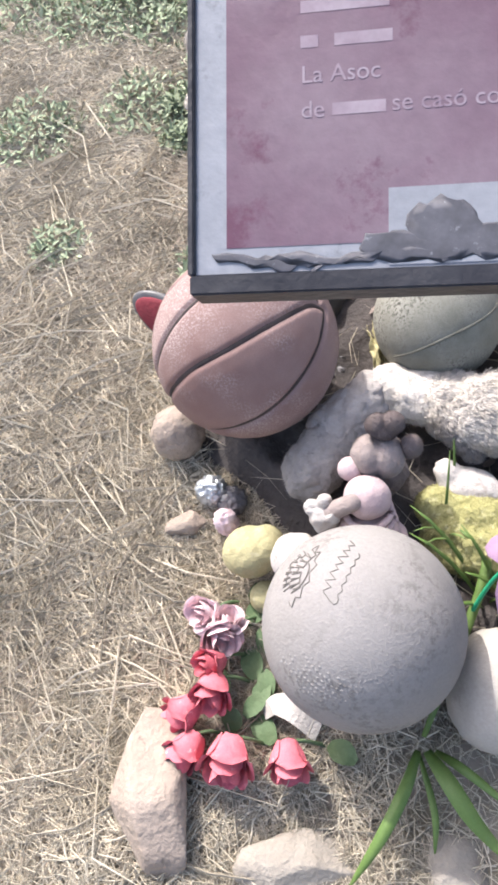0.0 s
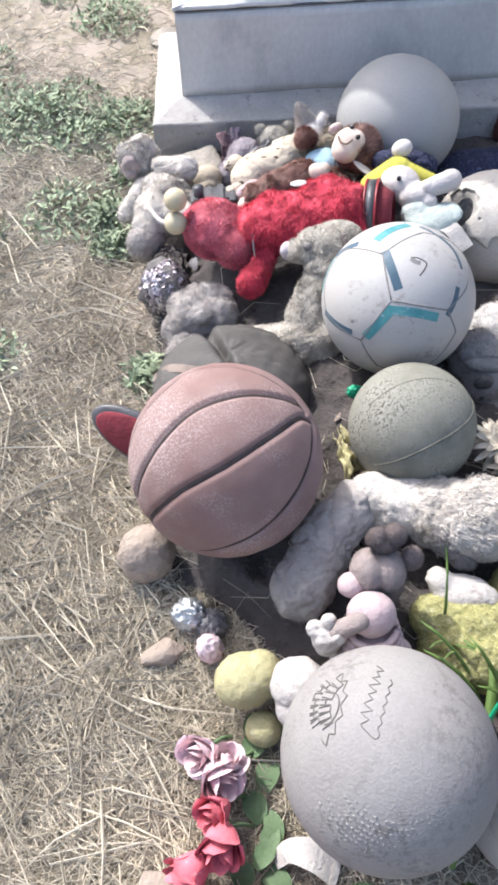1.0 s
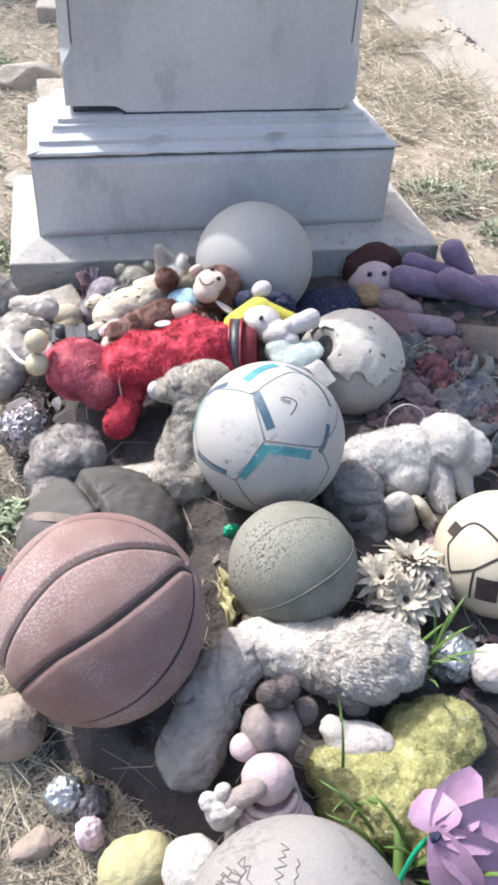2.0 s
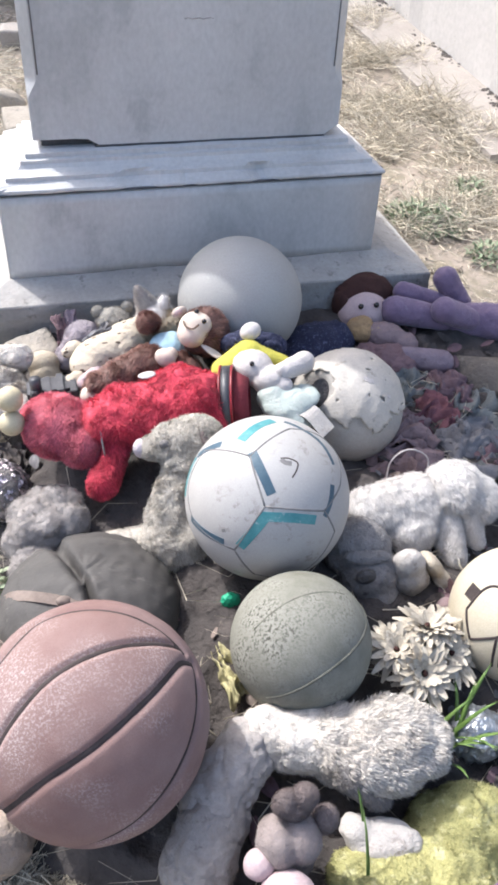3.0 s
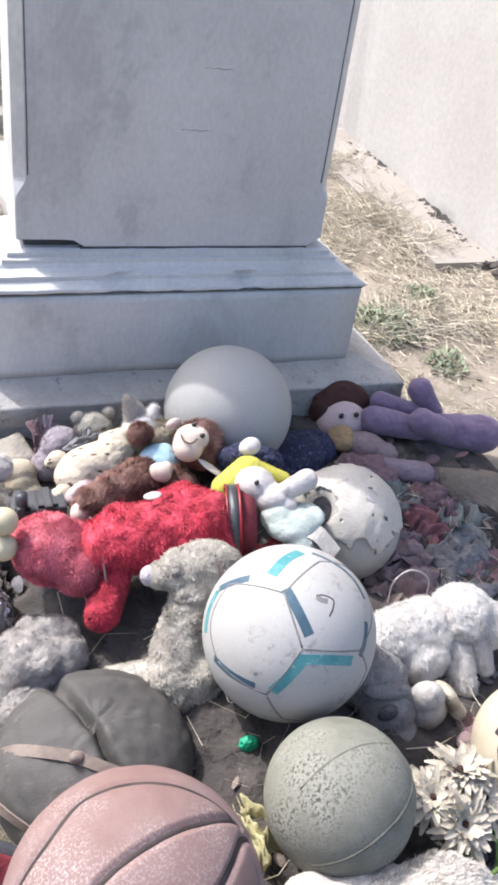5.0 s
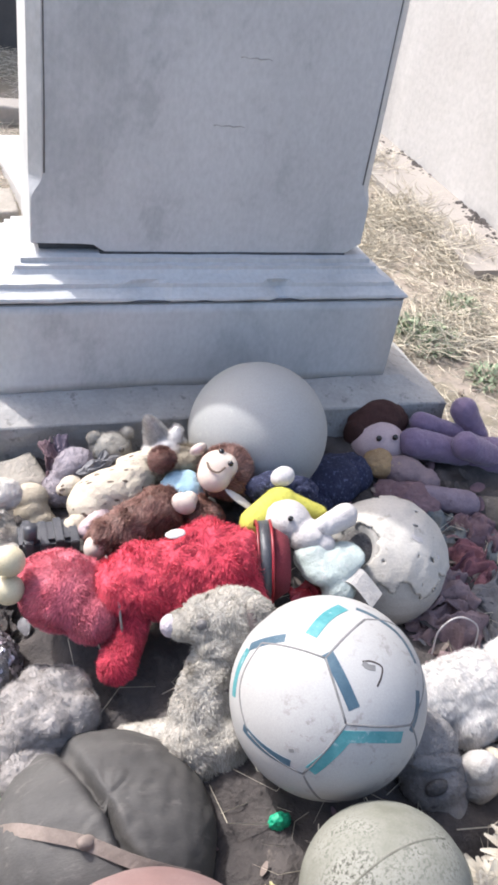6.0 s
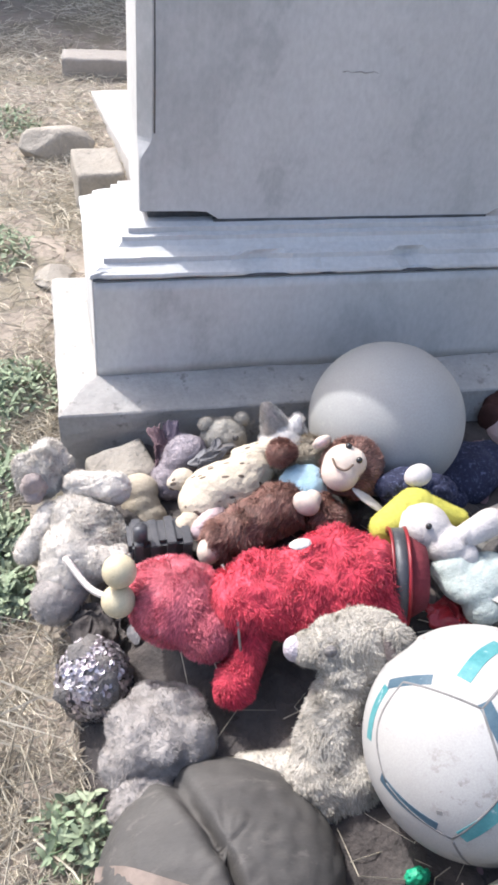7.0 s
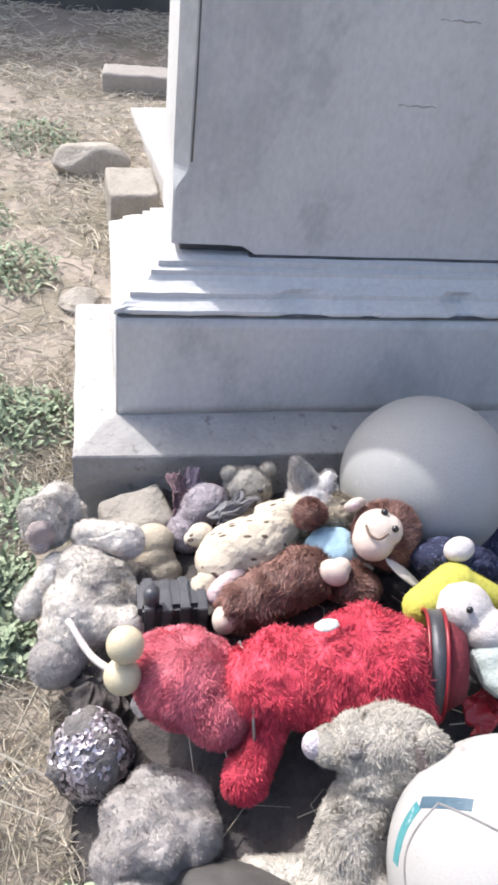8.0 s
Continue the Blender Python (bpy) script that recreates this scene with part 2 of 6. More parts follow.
# Paints cast shadow on a pale head; also a dark rabbit ear.
M_SHADEDARK = mat("shaded_and_dark_plush", (0.30, 0.28, 0.27), (0.22, 0.205, 0.195), 26.0, 0.95, 0.7, 220.0, (0.13, 0.12, 0.115), 0.60, island=0.25)
M_LEOPARD = mat("spotted_cream_cloth", (0.56, 0.49, 0.38), (0.49, 0.42, 0.325), 25.0, 0.9, 0.35, 300.0, (0.42, 0.355, 0.27), 0.60)


def printed_dashes(m, scale, stretch, size, colour):
    """Prints dark dashes, one to a cell, over a cloth's own colour."""
    n, l = m.node_tree.nodes, m.node_tree.links
    bs = n["Principled BSDF"]
    under = bs.inputs["Base Color"].links[0].from_socket
    tc, mp, vo, mr, mx = n.new("ShaderNodeTexCoord"), n.new("ShaderNodeMapping"), n.new("ShaderNodeTexVoronoi"), n.new("ShaderNodeMapRange"), n.new("ShaderNodeMix")
    mp.inputs["Scale"].default_value, mp.inputs["Rotation"].default_value = stretch, (0, 0, radians(-25))
    vo.inputs["Scale"].default_value = scale
    mr.inputs["From Min"].default_value, mr.inputs["From Max"].default_value = size, size * 0.8
    mx.data_type = "RGBA"
    mx.inputs[7].default_value = (*colour, 1)
    l.new(tc.outputs["Object"], mp.inputs["Vector"])
    l.new(mp.outputs[0], vo.inputs["Vector"])
    l.new(vo.outputs["Distance"], mr.inputs["Value"])
    l.new(mr.outputs["Result"], mx.inputs[0])
    l.new(under, mx.inputs[6])
    l.new(mx.outputs[2], bs.inputs["Base Color"])


printed_dashes(M_LEOPARD, 88.0, (0.5, 1.3, 0.9), 0.25, (0.11, 0.08, 0.062))
M_LAMB = mat("dirty_lamb_pile", (0.64, 0.595, 0.535), (0.53, 0.485, 0.43), 30.0, 0.95, 0.4, 200.0, (0.33, 0.295, 0.26), 0.60, island=0.35, spot_scale=80.0)
M_OLDWHITE = mat("greyed_white_cloth", (0.50, 0.468, 0.435), (0.42, 0.388, 0.358), 18.0, 0.9, 0.45, 320.0, (0.32, 0.288, 0.262), 0.58)
M_LITPEEL = mat("lit_cream_peel", (0.54, 0.495, 0.435), (0.47, 0.43, 0.375), 14.0, 0.85, 0.25, 260.0, (0.36, 0.325, 0.28), 0.58, spot_scale=40.0)
M_GILT = mat("glittered_mauve_cloth", (0.25, 0.185, 0.19), (0.19, 0.14, 0.15), 25.0, 0.75, 0.4, 300.0, (0.46, 0.37, 0.20), 0.58, spot_scale=170.0, patchy=22.0)
M_LININGRED = mat("worn_red_lining", (0.20, 0.03, 0.042), (0.14, 0.024, 0.032), 30.0, 0.85, 0.3)
M_ROSYRAG = mat("rose_red_rag", (0.235, 0.105, 0.118), (0.165, 0.075, 0.085), 30.0, 0.95, 0.5, 260.0, (0.12, 0.06, 0.067), 0.6)
M_TEALRAG = mat("grey_green_rag", (0.20, 0.21, 0.205), (0.135, 0.145, 0.14), 25.0, 0.95, 0.5, 250.0, (0.085, 0.09, 0.085), 0.58)
M_EYE = mat("black_eye", (0.015, 0.012, 0.012), (0.02, 0.02, 0.02), 50.0, 0.2, 0.0, spec=0.6)


# ---- building helpers ----
def ground_z(x, y):
    base = 0.1 * min(max(y, -6.0), 7.0)
    return base + 0.012 * noise.noise((x * 3, y * 3, 0.0)) + 0.006 * noise.noise((x * 11, y * 11, 4.0))


def heap_z(x, y):
    left = -0.27 + 0.18 * min(1, max(0, (0.62 - y) / 0.15))
    ex = min(1, max(0, (x - left + 0.03 * noise.noise((y * 6, 1, 2))) / 0.1)) * min(1, max(0, (0.80 - x) / 0.16))
    ey = min(1, max(0, (y - 0.27) / 0.16)) * min(1, max(0, (1.56 - y) / 0.05))
    e = ex * ey
    e = e * e * (3 - 2 * e)
    h = 0.05 + 0.05 * math.exp(-((x - 0.02) ** 2 + (y - 1.17) ** 2) / 0.05) + 0.03 * math.exp(-((x - 0.15) ** 2 + (y - 0.9) ** 2) / 0.03)
    return ground_z(x, y) + e * (h + 0.022 * noise.noise((x * 13, y * 13, 3.0)) + 0.012 * noise.noise((x * 34, y * 34, 7.0))) - (1 - min(1, e * 12)) * 0.02


def from_bm(bm, name):
    me = bpy.data.meshes.new(name)
    bm.to_mesh(me)
    bm.free()
    return me


def thing(name, at, label, category, group="", kind=""):
    ob = new(name)
    ob.location, ob.empty_display_size = at, 0.02
    return tagged(ob, label, category, group, kind)


def world_of(ob):
    v = Vector((0, 0, 0))
    while ob:
        v, ob = v + ob.location, ob.parent
    return v


def part(name, bm, material, parent, label="", smooth=True):
    """A bmesh in world coordinates becomes one mesh object under parent."""
    bmesh.ops.translate(bm, verts=bm.verts, vec=-world_of(parent))
    me = from_bm(bm, name)
    for m in material if isinstance(material, (list, tuple)) else [material]:
        me.materials.append(m)
    if smooth:
        me.polygons.foreach_set("use_smooth", [True] * len(me.polygons))
    ob = new(name, me)
    ob.parent = parent
    return tagged(ob, label)


def rotm(ex=0, ey=0, ez=0):
    return Euler([radians(a) for a in (ex, ey, ez)]).to_matrix().to_4x4()


def ellipsoid(bm, c, r, rot=(0, 0, 0), sub=3, lump=0.0, freq=14.0, seed=0.0, mi=0):
    m = Matrix.Translation(c) @ rotm(*rot) @ Matrix.Diagonal((*r, 1))
    got = bmesh.ops.create_icosphere(bm, subdivisions=sub, radius=1.0, matrix=m)["verts"]
    if lump:
        k = min(r) * lump
        cc = Vector(c)
        for v in got:
            d = (v.co - cc).normalized()
            q = v.co * freq + Vector((seed, seed * 1.7, seed * 0.3))
            v.co += d * k * (noise.noise(q) + 0.5 * noise.noise(q * 2.7))
    for f in {f for v in got for f in v.link_faces}:
        f.material_index = mi
    return got


def tube(bm, pts, rad, sides=6, taper=None, flat=None, closed=False):
    """A tube along points; taper: the radius' factor at each; flat: the thickness across a given way."""
    pts = [Vector(p) for p in pts]
    rings, last = [], None
    for i, p in enumerate(pts):
        a, b = pts[max(i - 1, 0)], pts[min(i + 1, len(pts) - 1)]
        t = (b - a).normalized()
        s = last if last else (Vector((0, 0, 1)) if abs(t.z) < 0.9 else Vector((1, 0, 0)))
        u = (s - t * s.dot(t)).normalized()
        last = u
        w = t.cross(u)
        k = rad * (taper[i] if taper else 1.0)
        rings.append([bm.verts.new(p + (u * math.cos(2 * math.pi * j / sides) * (flat or 1.0) + w * math.sin(2 * math.pi * j / sides)) * k) for j in range(sides)])
    for a, b in zip(rings, rings[1:]):
        for j in range(sides):
            bm.faces.new((a[j], a[(j + 1) % sides], b[(j + 1) % sides], b[j]))
    bm.faces.new(rings[0][::-1])
    bm.faces.new(rings[-1])


def smooth_line(pts, n=10, sphere=None):
    """Catmull-Rom through points; on a sphere (centre, radius) if given."""
    p = [Vector(q) for q in pts]
    p = [p[0] * 2 - p[1]] + p + [p[-1] * 2 - p[-2]]
    out = []
    for i in range(1, len(p) - 2):
        for k in range(n):
            t = k / n
            out.append(0.5 * ((2 * p[i]) + (p[i + 1] - p[i - 1]) * t + (2 * p[i - 1] - 5 * p[i] + 4 * p[i + 1] - p[i + 2]) * t * t + (3 * p[i] - p[i - 1] - 3 * p[i + 1] + p[i + 2]) * t ** 3))
    out.append(p[-2])
    if sphere:
        c, r = Vector(sphere[0]), sphere[1]
        out = [c + q.normalized() * r for q in out]
    return out


def ribbon(bm, pts, width, normal_from=None, thick=0.0008, lift=0.0, taper=None):
    """A thin solid strip along points, lying on the ball round normal_from, or flat to z."""
    pts = [Vector(p) for p in pts]
    rows = []
    for i, p in enumerate(pts):
        t = (pts[min(i + 1, len(pts) - 1)] - pts[max(i - 1, 0)]).normalized()
        n = (p - Vector(normal_from)).normalized() if normal_from is not None else Vector((0, 0, 1))
        s = t.cross(n).normalized() * width / 2 * (taper[i] if taper else 1)
        q = p + n * lift
        rows.append([bm.verts.new(v) for v in (q - s, q + s, q + s - n * thick, q - s - n * thick)])
    for a, b in zip(rows, rows[1:]):
        for j in range(4):
            bm.faces.new((a[j], a[(j + 1) % 4], b[(j + 1) % 4], b[j]))
    bm.faces.new(rows[0][::-1])
    bm.faces.new(rows[-1])


def to_merge(shapes, voxel=0.0):
    """Ellipsoids that are to grow together into one skin."""
    bm = bmesh.new()
    for e in shapes:
        ellipsoid(bm, e[0], e[1], e[2] if len(e) > 2 else (0, 0, 0), 3)
    tmp = new("tmp", from_bm(bm, "tmp"))
    md = tmp.modifiers.new("r", "REMESH")
    md.mode, md.voxel_size = "VOXEL", voxel or max(0.0016, min(0.0035, max(max(e[1]) for e in shapes) / 14))
    sm = tmp.modifiers.new("s", "SMOOTH")
    sm.factor, sm.iterations = 0.5, 5
    return tmp


JOBS = []
HEADS = {}


def skin(*given, **named):
    JOBS.append((to_merge(given[2]), given, named))


def grow_all():
    """Grows all the soft parts at once."""
    graph = bpy.context.evaluated_depsgraph_get()
    grown = [bpy.data.meshes.new_from_object(tmp.evaluated_get(graph)) for tmp, given, named in JOBS]
    for me, (tmp, given, named) in zip(grown, JOBS):
        old = tmp.data
        bpy.data.objects.remove(tmp)
        bpy.data.meshes.remove(old)
        finish_skin(me, *given, **named)


def finish_skin(me, name, material, shapes, parent, label="", lump=0.0, tufts=0, length=0.006, comb=(0, 0, -0.3), width=0.075, swirl=0.6, wrinkle=0.0):
    """One soft part: grown-together ellipsoids, lumpy or wrinkled, with n tufts of pile all over."""
    SEED[0] += 1
    rng = np.random.default_rng(SEED[0])
    whole = parent
    if name in ("eye", "nose", "face", "muzzle", "hood", "eye_socket"):
        parent = HEADS.get(whole, whole)
    me.calc_loop_triangles()
    off = Vector((SEED[0] * 1.3, 0, 0))
    size = min(min(e[1]) for e in shapes)
    n = len(me.vertices)
    co, vn = np.empty(n * 3), np.empty(n * 3)
    me.vertices.foreach_get("co", co)
    me.vertices.foreach_get("normal", vn)
    co, vn = co.reshape(-1, 3), vn.reshape(-1, 3)
    push = np.zeros(n)
    for i in range(n):
        p = Vector(co[i])
        q = p * 42 + off
        push[i] = size * lump * 0.6 * (noise.noise(q) + 0.5 * noise.noise(q * 2.6))
        if wrinkle:
            w = p + 0.012 * noise.noise_vector(p * 28 + off)
            for freq, deep in ((26, 0.0034), (60, 0.0018)):
                k = abs(noise.noise(Vector((w.x * 0.6, w.y, w.z * 1.5)) * freq + off))
                push[i] -= wrinkle * deep * max(0.0, 1 - k / 0.11) ** 1.5
            push[i] += wrinkle * 0.0014 * noise.noise(p * 150 + off)
    co += vn * push[:, None]
    tri = np.empty(len(me.loop_triangles) * 3, dtype=np.int64)
    me.loop_triangles.foreach_get("vertices", tri)
    tri = tri.reshape(-1, 3)
    faces = [tuple(p.vertices) for p in me.polygons]
    verts = co
    if tufts:
        e1, e2 = co[tri[:, 1]] - co[tri[:, 0]], co[tri[:, 2]] - co[tri[:, 0]]
        nr = np.cross(e1, e2)
        area = np.linalg.norm(nr, axis=1)
        k = rng.choice(len(tri), tufts, p=area / area.sum())
        u, v = rng.random(tufts), rng.random(tufts)
        f = u + v > 1
        u[f], v[f] = 1 - u[f], 1 - v[f]
        p = co[tri[k, 0]] + e1[k] * u[:, None] + e2[k] * v[:, None]
        nn = nr[k] / area[k][:, None]
        curl = np.array([noise.noise_vector(Vector(q) * 45 + off) for q in p])
        d = nn * 0.45 + np.array(comb) + curl * swirl * 1.6 + rng.normal(size=(tufts, 3)) * 0.16
        d -= nn * np.minimum(0, (d * nn).sum(1) - 0.12)[:, None]
        d /= np.linalg.norm(d, axis=1)[:, None]
        ln = length * (0.6 + 0.8 * rng.random(tufts))[:, None]
        a = np.cross(d, nn + rng.normal(size=(tufts, 3)) * 0.2)
        a /= np.linalg.norm(a, axis=1)[:, None] + 1e-9
        w = ln * width
        b0 = p - nn * length * 0.15
        mid = b0 + d * ln * 0.55 + nn * ln * 0.10
        tip = b0 + d * ln - nn * ln * 0.12
        up = nn * w * 0.7
        verts = np.concatenate([co, np.stack([b0 + a * w, b0 - a * w, mid + a * w * 0.8, mid - a * w * 0.8, mid + up, tip], 1).reshape(-1, 3)])
        for i in range(tufts):
            o = n + i * 6
            faces += [(o, o + 2, o + 4), (o + 1, o + 4, o + 3), (o, o + 4, o + 1), (o + 2, o + 5, o + 4), (o + 3, o + 4, o + 5)]
    base = np.array(world_of(parent))
    out = bpy.data.meshes.new(name)
    out.from_pydata((verts - base).tolist(), [], faces)
    bpy.data.meshes.remove(me)
    out.materials.append(material)
    out.polygons.foreach_set("use_smooth", [True] * len(out.polygons))
    ob = new(name, out)
    ob.parent = parent
    if name == "head":
        HEADS[whole] = ob
    return tagged(ob, label)


SEED = [0]


def limb(p0, p1, r0, r1, n=5):
    """Balls strung from p0 to p1, to be grown together."""
    p0, p1 = Vector(p0), Vector(p1)
    n = max(n, int((p1 - p0).length / (0.3 * min(r0, r1))) + 1)
    return [(tuple(p0.lerp(p1, i / (n - 1))), (r0 + (r1 - r0) * i / (n - 1),) * 3) for i in range(n)]


def plush(name, label, category, parts, group="", at=None):
    """parts: (name, material, ellipsoids, tufts for each, tuft length, comb, lumpiness[, label[, wrinkle]]); ellipsoids: centre, radii, turn."""
    low = min(e[0][2] - min(e[1]) for p in parts for e in p[2])
    c0 = parts[0][2][0][0]
    ob = thing(name, at or (c0[0], c0[1], low), label, category, group)
    for p in parts:
        skin(p[0], p[1], p[2], ob, p[7] if len(p) > 7 else "", p[6], int(p[3] * 3.2), p[4], p[5], 0.034 if p[1] in (M_MATTED, M_WHITEFUR) else 0.042, 0.22 if p[1] in (M_MATTED, M_WHITEFUR) else 0.55, wrinkle=p[8] if len(p) > 8 else 0.0)
    return ob


def box(bm, lo, hi, bev=0.004, seg=2, rough=0.0, cuts=0, seed=0.0):
    lo, hi = Vector(lo), Vector(hi)
    got = bmesh.ops.create_cube(bm, size=1.0, matrix=Matrix.Translation((lo + hi) / 2) @ Matrix.Diagonal((*(hi - lo), 1)))["verts"]
    es = list({e for v in got for e in v.link_edges})
    if bev:
        bmesh.ops.bevel(bm, geom=es, offset=bev, segments=seg, affect="EDGES")
    if cuts:
        bmesh.ops.subdivide_edges(bm, edges=list(bm.edges), cuts=cuts, use_grid_fill=True)
    if rough:
        for v in bm.verts:
            q = v.co * 25 + Vector((seed, 0, 0))
            v.co += Vector((noise.noise(q), noise.noise(q + Vector((9, 0, 0))), noise.noise(q + Vector((0, 9, 0))))) * rough


def stone(name, c, r, rot, material, label, seed, lump=0.5, category="stone", angular=True):
    bm = bmesh.new()
    ellipsoid(bm, c, r, rot, 4, 0)
    rng = random.Random(seed)
    cc, rm = Vector(c), rotm(*rot).to_3x3()
    planes = [(Vector((rng.gauss(0, 1), rng.gauss(0, 1), rng.gauss(0, 1))).normalized(), rng.uniform(0.62, 0.88)) for _ in range(14)]
    inv = rm.inverted()
    for v in bm.verts:
        u = inv @ (v.co - cc)
        u = Vector((u.x / r[0], u.y / r[1], u.z / r[2]))
        if angular:
            for n, d in planes:
                k = u.dot(n)
                if k > d:
                    u -= n * (k - d)
        u *= 1 + 0.05 * lump * noise.noise(u * 3 + Vector((seed, 0, 0))) + 0.03 * lump * noise.noise(u * 9)
        v.co = cc + rm @ Vector((u.x * r[0], u.y * r[1], u.z * r[2]))
    ob = new(name, None)
    ob.location = (c[0], c[1], c[2] - r[2])
    tagged(ob, label, category)
    part("body", bm, material, ob)
    return ob


# ---- ground ----
def build_ground():
    xs = [-60, -25, -10, -5, -3, -2] + [-1.6 + 0.04 * i for i in range(91)] + [2.6, 4, 8, 20, 60]
    ys = [-60, -25, -10, -4, -2, -1] + [-0.6 + 0.04 * i for i in range(116)] + [4.5, 5.5, 7, 12, 25, 60]
    bm = bmesh.new()
    grid = [[bm.verts.new((x, y, ground_z(x, y))) for x in xs] for y in ys]
    for a, b in zip(grid, grid[1:]):
        for i in range(len(xs) - 1):
            bm.faces.new((a[i], a[i + 1], b[i + 1], b[i]))
    ob = new("ground", from_bm(bm, "ground"))
    ob.data.materials.append(M_GROUND)
    ob.data.polygons.foreach_set("use_smooth", [True] * len(ob.data.polygons))
    tagged(ob, "dry pinkish-tan soil with sparse dead grass", "ground", kind="structure")


# Rag and soil pile, coloured darker for the shade between and under toys.
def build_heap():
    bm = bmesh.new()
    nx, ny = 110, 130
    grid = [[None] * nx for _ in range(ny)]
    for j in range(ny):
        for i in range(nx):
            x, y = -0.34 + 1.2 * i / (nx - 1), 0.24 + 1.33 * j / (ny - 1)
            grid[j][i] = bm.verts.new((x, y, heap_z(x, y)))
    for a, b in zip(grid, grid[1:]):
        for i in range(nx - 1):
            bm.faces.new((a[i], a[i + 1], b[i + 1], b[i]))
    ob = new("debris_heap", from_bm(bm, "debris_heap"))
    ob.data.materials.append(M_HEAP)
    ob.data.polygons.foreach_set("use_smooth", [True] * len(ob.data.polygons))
    tagged(ob, "heap of rags and soil under the toys, darkened for the shade between them", "debris", kind="stuff")


build_ground()
build_heap()


# ---- the grave stone ----
def build_monument():
    base = thing("gravestone", (0.145, 1.72, 0.15), "grey weathered marble gravestone on a plinth and rough base slab", "gravestone")
    bm = bmesh.new()
    x0, x1, y0, y1 = -0.268, 0.608, 1.513, 1.93
    lo = [bm.verts.new(v) for v in ((x0, y0, 0.08), (x1, y0, 0.08), (x1, y1, 0.08), (x0, y1, 0.08))]
    mid = [bm.verts.new(v) for v in ((x0, y0, 0.269), (x1, y0, 0.266), (x1, y1, 0.268), (x0, y1, 0.271))]
    top = [bm.verts.new(v) for v in ((x0 + 0.055, y0 + 0.067, 0.288), (x1 - 0.07, y0 + 0.067, 0.288), (x1 - 0.07, y1 - 0.05, 0.288), (x0 + 0.055, y1 - 0.05, 0.288))]
    for a, b in ((lo, mid), (mid, top)):
        for i in range(4):
            bm.faces.new((a[i], a[(i + 1) % 4], b[(i + 1) % 4], b[i]))
    bm.faces.new(top)
    bmesh.ops.bevel(bm, geom=[e for e in bm.edges if all(v.co.z > 0.2 for v in e.verts)], offset=0.002, segments=1, affect="EDGES")
    bmesh.ops.subdivide_edges(bm, edges=list(bm.edges), cuts=10, use_grid_fill=True)
    for v in bm.verts:
        q = v.co * 22
        v.co += Vector((noise.noise(q), noise.noise(q + Vector((7, 0, 0))), noise.noise(q + Vector((0, 7, 0))))) * 0.004
    part("base_slab", bm, M_SLAB, base, "rough grey-white stone slab", smooth=False)
    # plinth
    bm = bmesh.new()
    box(bm, (-0.209, 1.583, 0.284), (0.502, 1.868, 0.4445), 0.003, 2)
    bmesh.ops.subdivide_edges(bm, edges=list(bm.edges), cuts=8, use_grid_fill=True)
    for v in bm.verts:
        v.co += Vector((noise.noise(v.co * 9), noise.noise(v.co * 11 + Vector((5, 0, 0))), 0)) * 0.0015
    part("plinth", bm, M_MARBLE, base)
    # moulding: profile swept round a rectangle, chipped along its lip
    prof = [(-0.006, 0.4440), (0.0015, 0.4470), (0.0030, 0.4500), (0.0015, 0.4535), (-0.004, 0.4560), (-0.011, 0.4590), (-0.018, 0.462), (-0.0185, 0.469), (-0.030, 0.471), (-0.040, 0.475), (-0.046, 0.481), (-0.0465, 0.487), (-0.056, 0.4885), (-0.0565, 0.496), (-0.068, 0.4985), (-0.090, 0.4985)]
    bm = bmesh.new()
    cx, cy, hx, hy = 0.1465, 1.7255, 0.3555, 0.1425
    loops = []
    n = 60
    for d, z in prof:
        loop = []
        for sx, sy, tx, ty, cnt in ((-1, -1, 1, -1, n), (1, -1, 1, 1, 20), (1, 1, -1, 1, n), (-1, 1, -1, -1, 20)):
            for k in range(cnt):
                f = k / cnt
                x = cx + (hx + d) * (sx + (tx - sx) * f)
                y = cy + (hy + d) * (sy + (ty - sy) * f)
                zz = z
                if d > -0.02:
                    chip = max(0, noise.noise((x * 17, y * 14, 2.2)) - 0.16) * 0.045
                    zz -= chip * 0.4
                    y += chip if sy < 0 and ty < 0 else 0
                loop.append(bm.verts.new((x, y, zz + 0.0012 * noise.noise((x * 30, y * 30, z * 50)))))
        loops.append(loop)
    for a, b in zip(loops, loops[1:]):
        for i in range(len(a)):
            bm.faces.new((a[i], a[(i + 1) % len(a)], b[(i + 1) % len(a)], b[i]))
    bm.faces.new(loops[-1])
    part("moulding", bm, M_MARBLE, base, "stepped moulding with a chipped lip", smooth=False)
    # mortar bed under the die, seen where its foot has broken away
    bm = bmesh.new()
    box(bm, (-0.122, 1.668, 0.494), (0.412, 1.80, 0.545), 0.002, 1)
    part("mortar_bed", bm, M_DARKGAP, base, "dark broken mortar bed")
    # die: chamfered corners with stops, broken lower left and right feet
    bm = bmesh.new()
    xl, xr, yf, yb = -0.136, 0.428, 1.652, 1.80
    ch = 0.018

    def ring(z, c, inset=0.0, footl=0.0, footr=0.0):
        a, b, f, g = xl + inset, xr - inset, yf + inset, yb - inset
        pts = [(a, f + c), (a + c, f)]
        for k in range(1, 24):
            pts.append((a + c + (b - a - 2 * c) * k / 24, f))
        pts += [(b - c, f), (b, f + c), (b, g - 0.004), (b - 0.004, g), (a + 0.004, g), (a, g - 0.004)]
        out = []
        for x, y in pts:
            zz = z
            if z < 0.53:
                zz += footl * min(1, max(0, (xl + 0.108 - x) / 0.014)) + footr * min(1, max(0, (x - xr + 0.03) / 0.02))
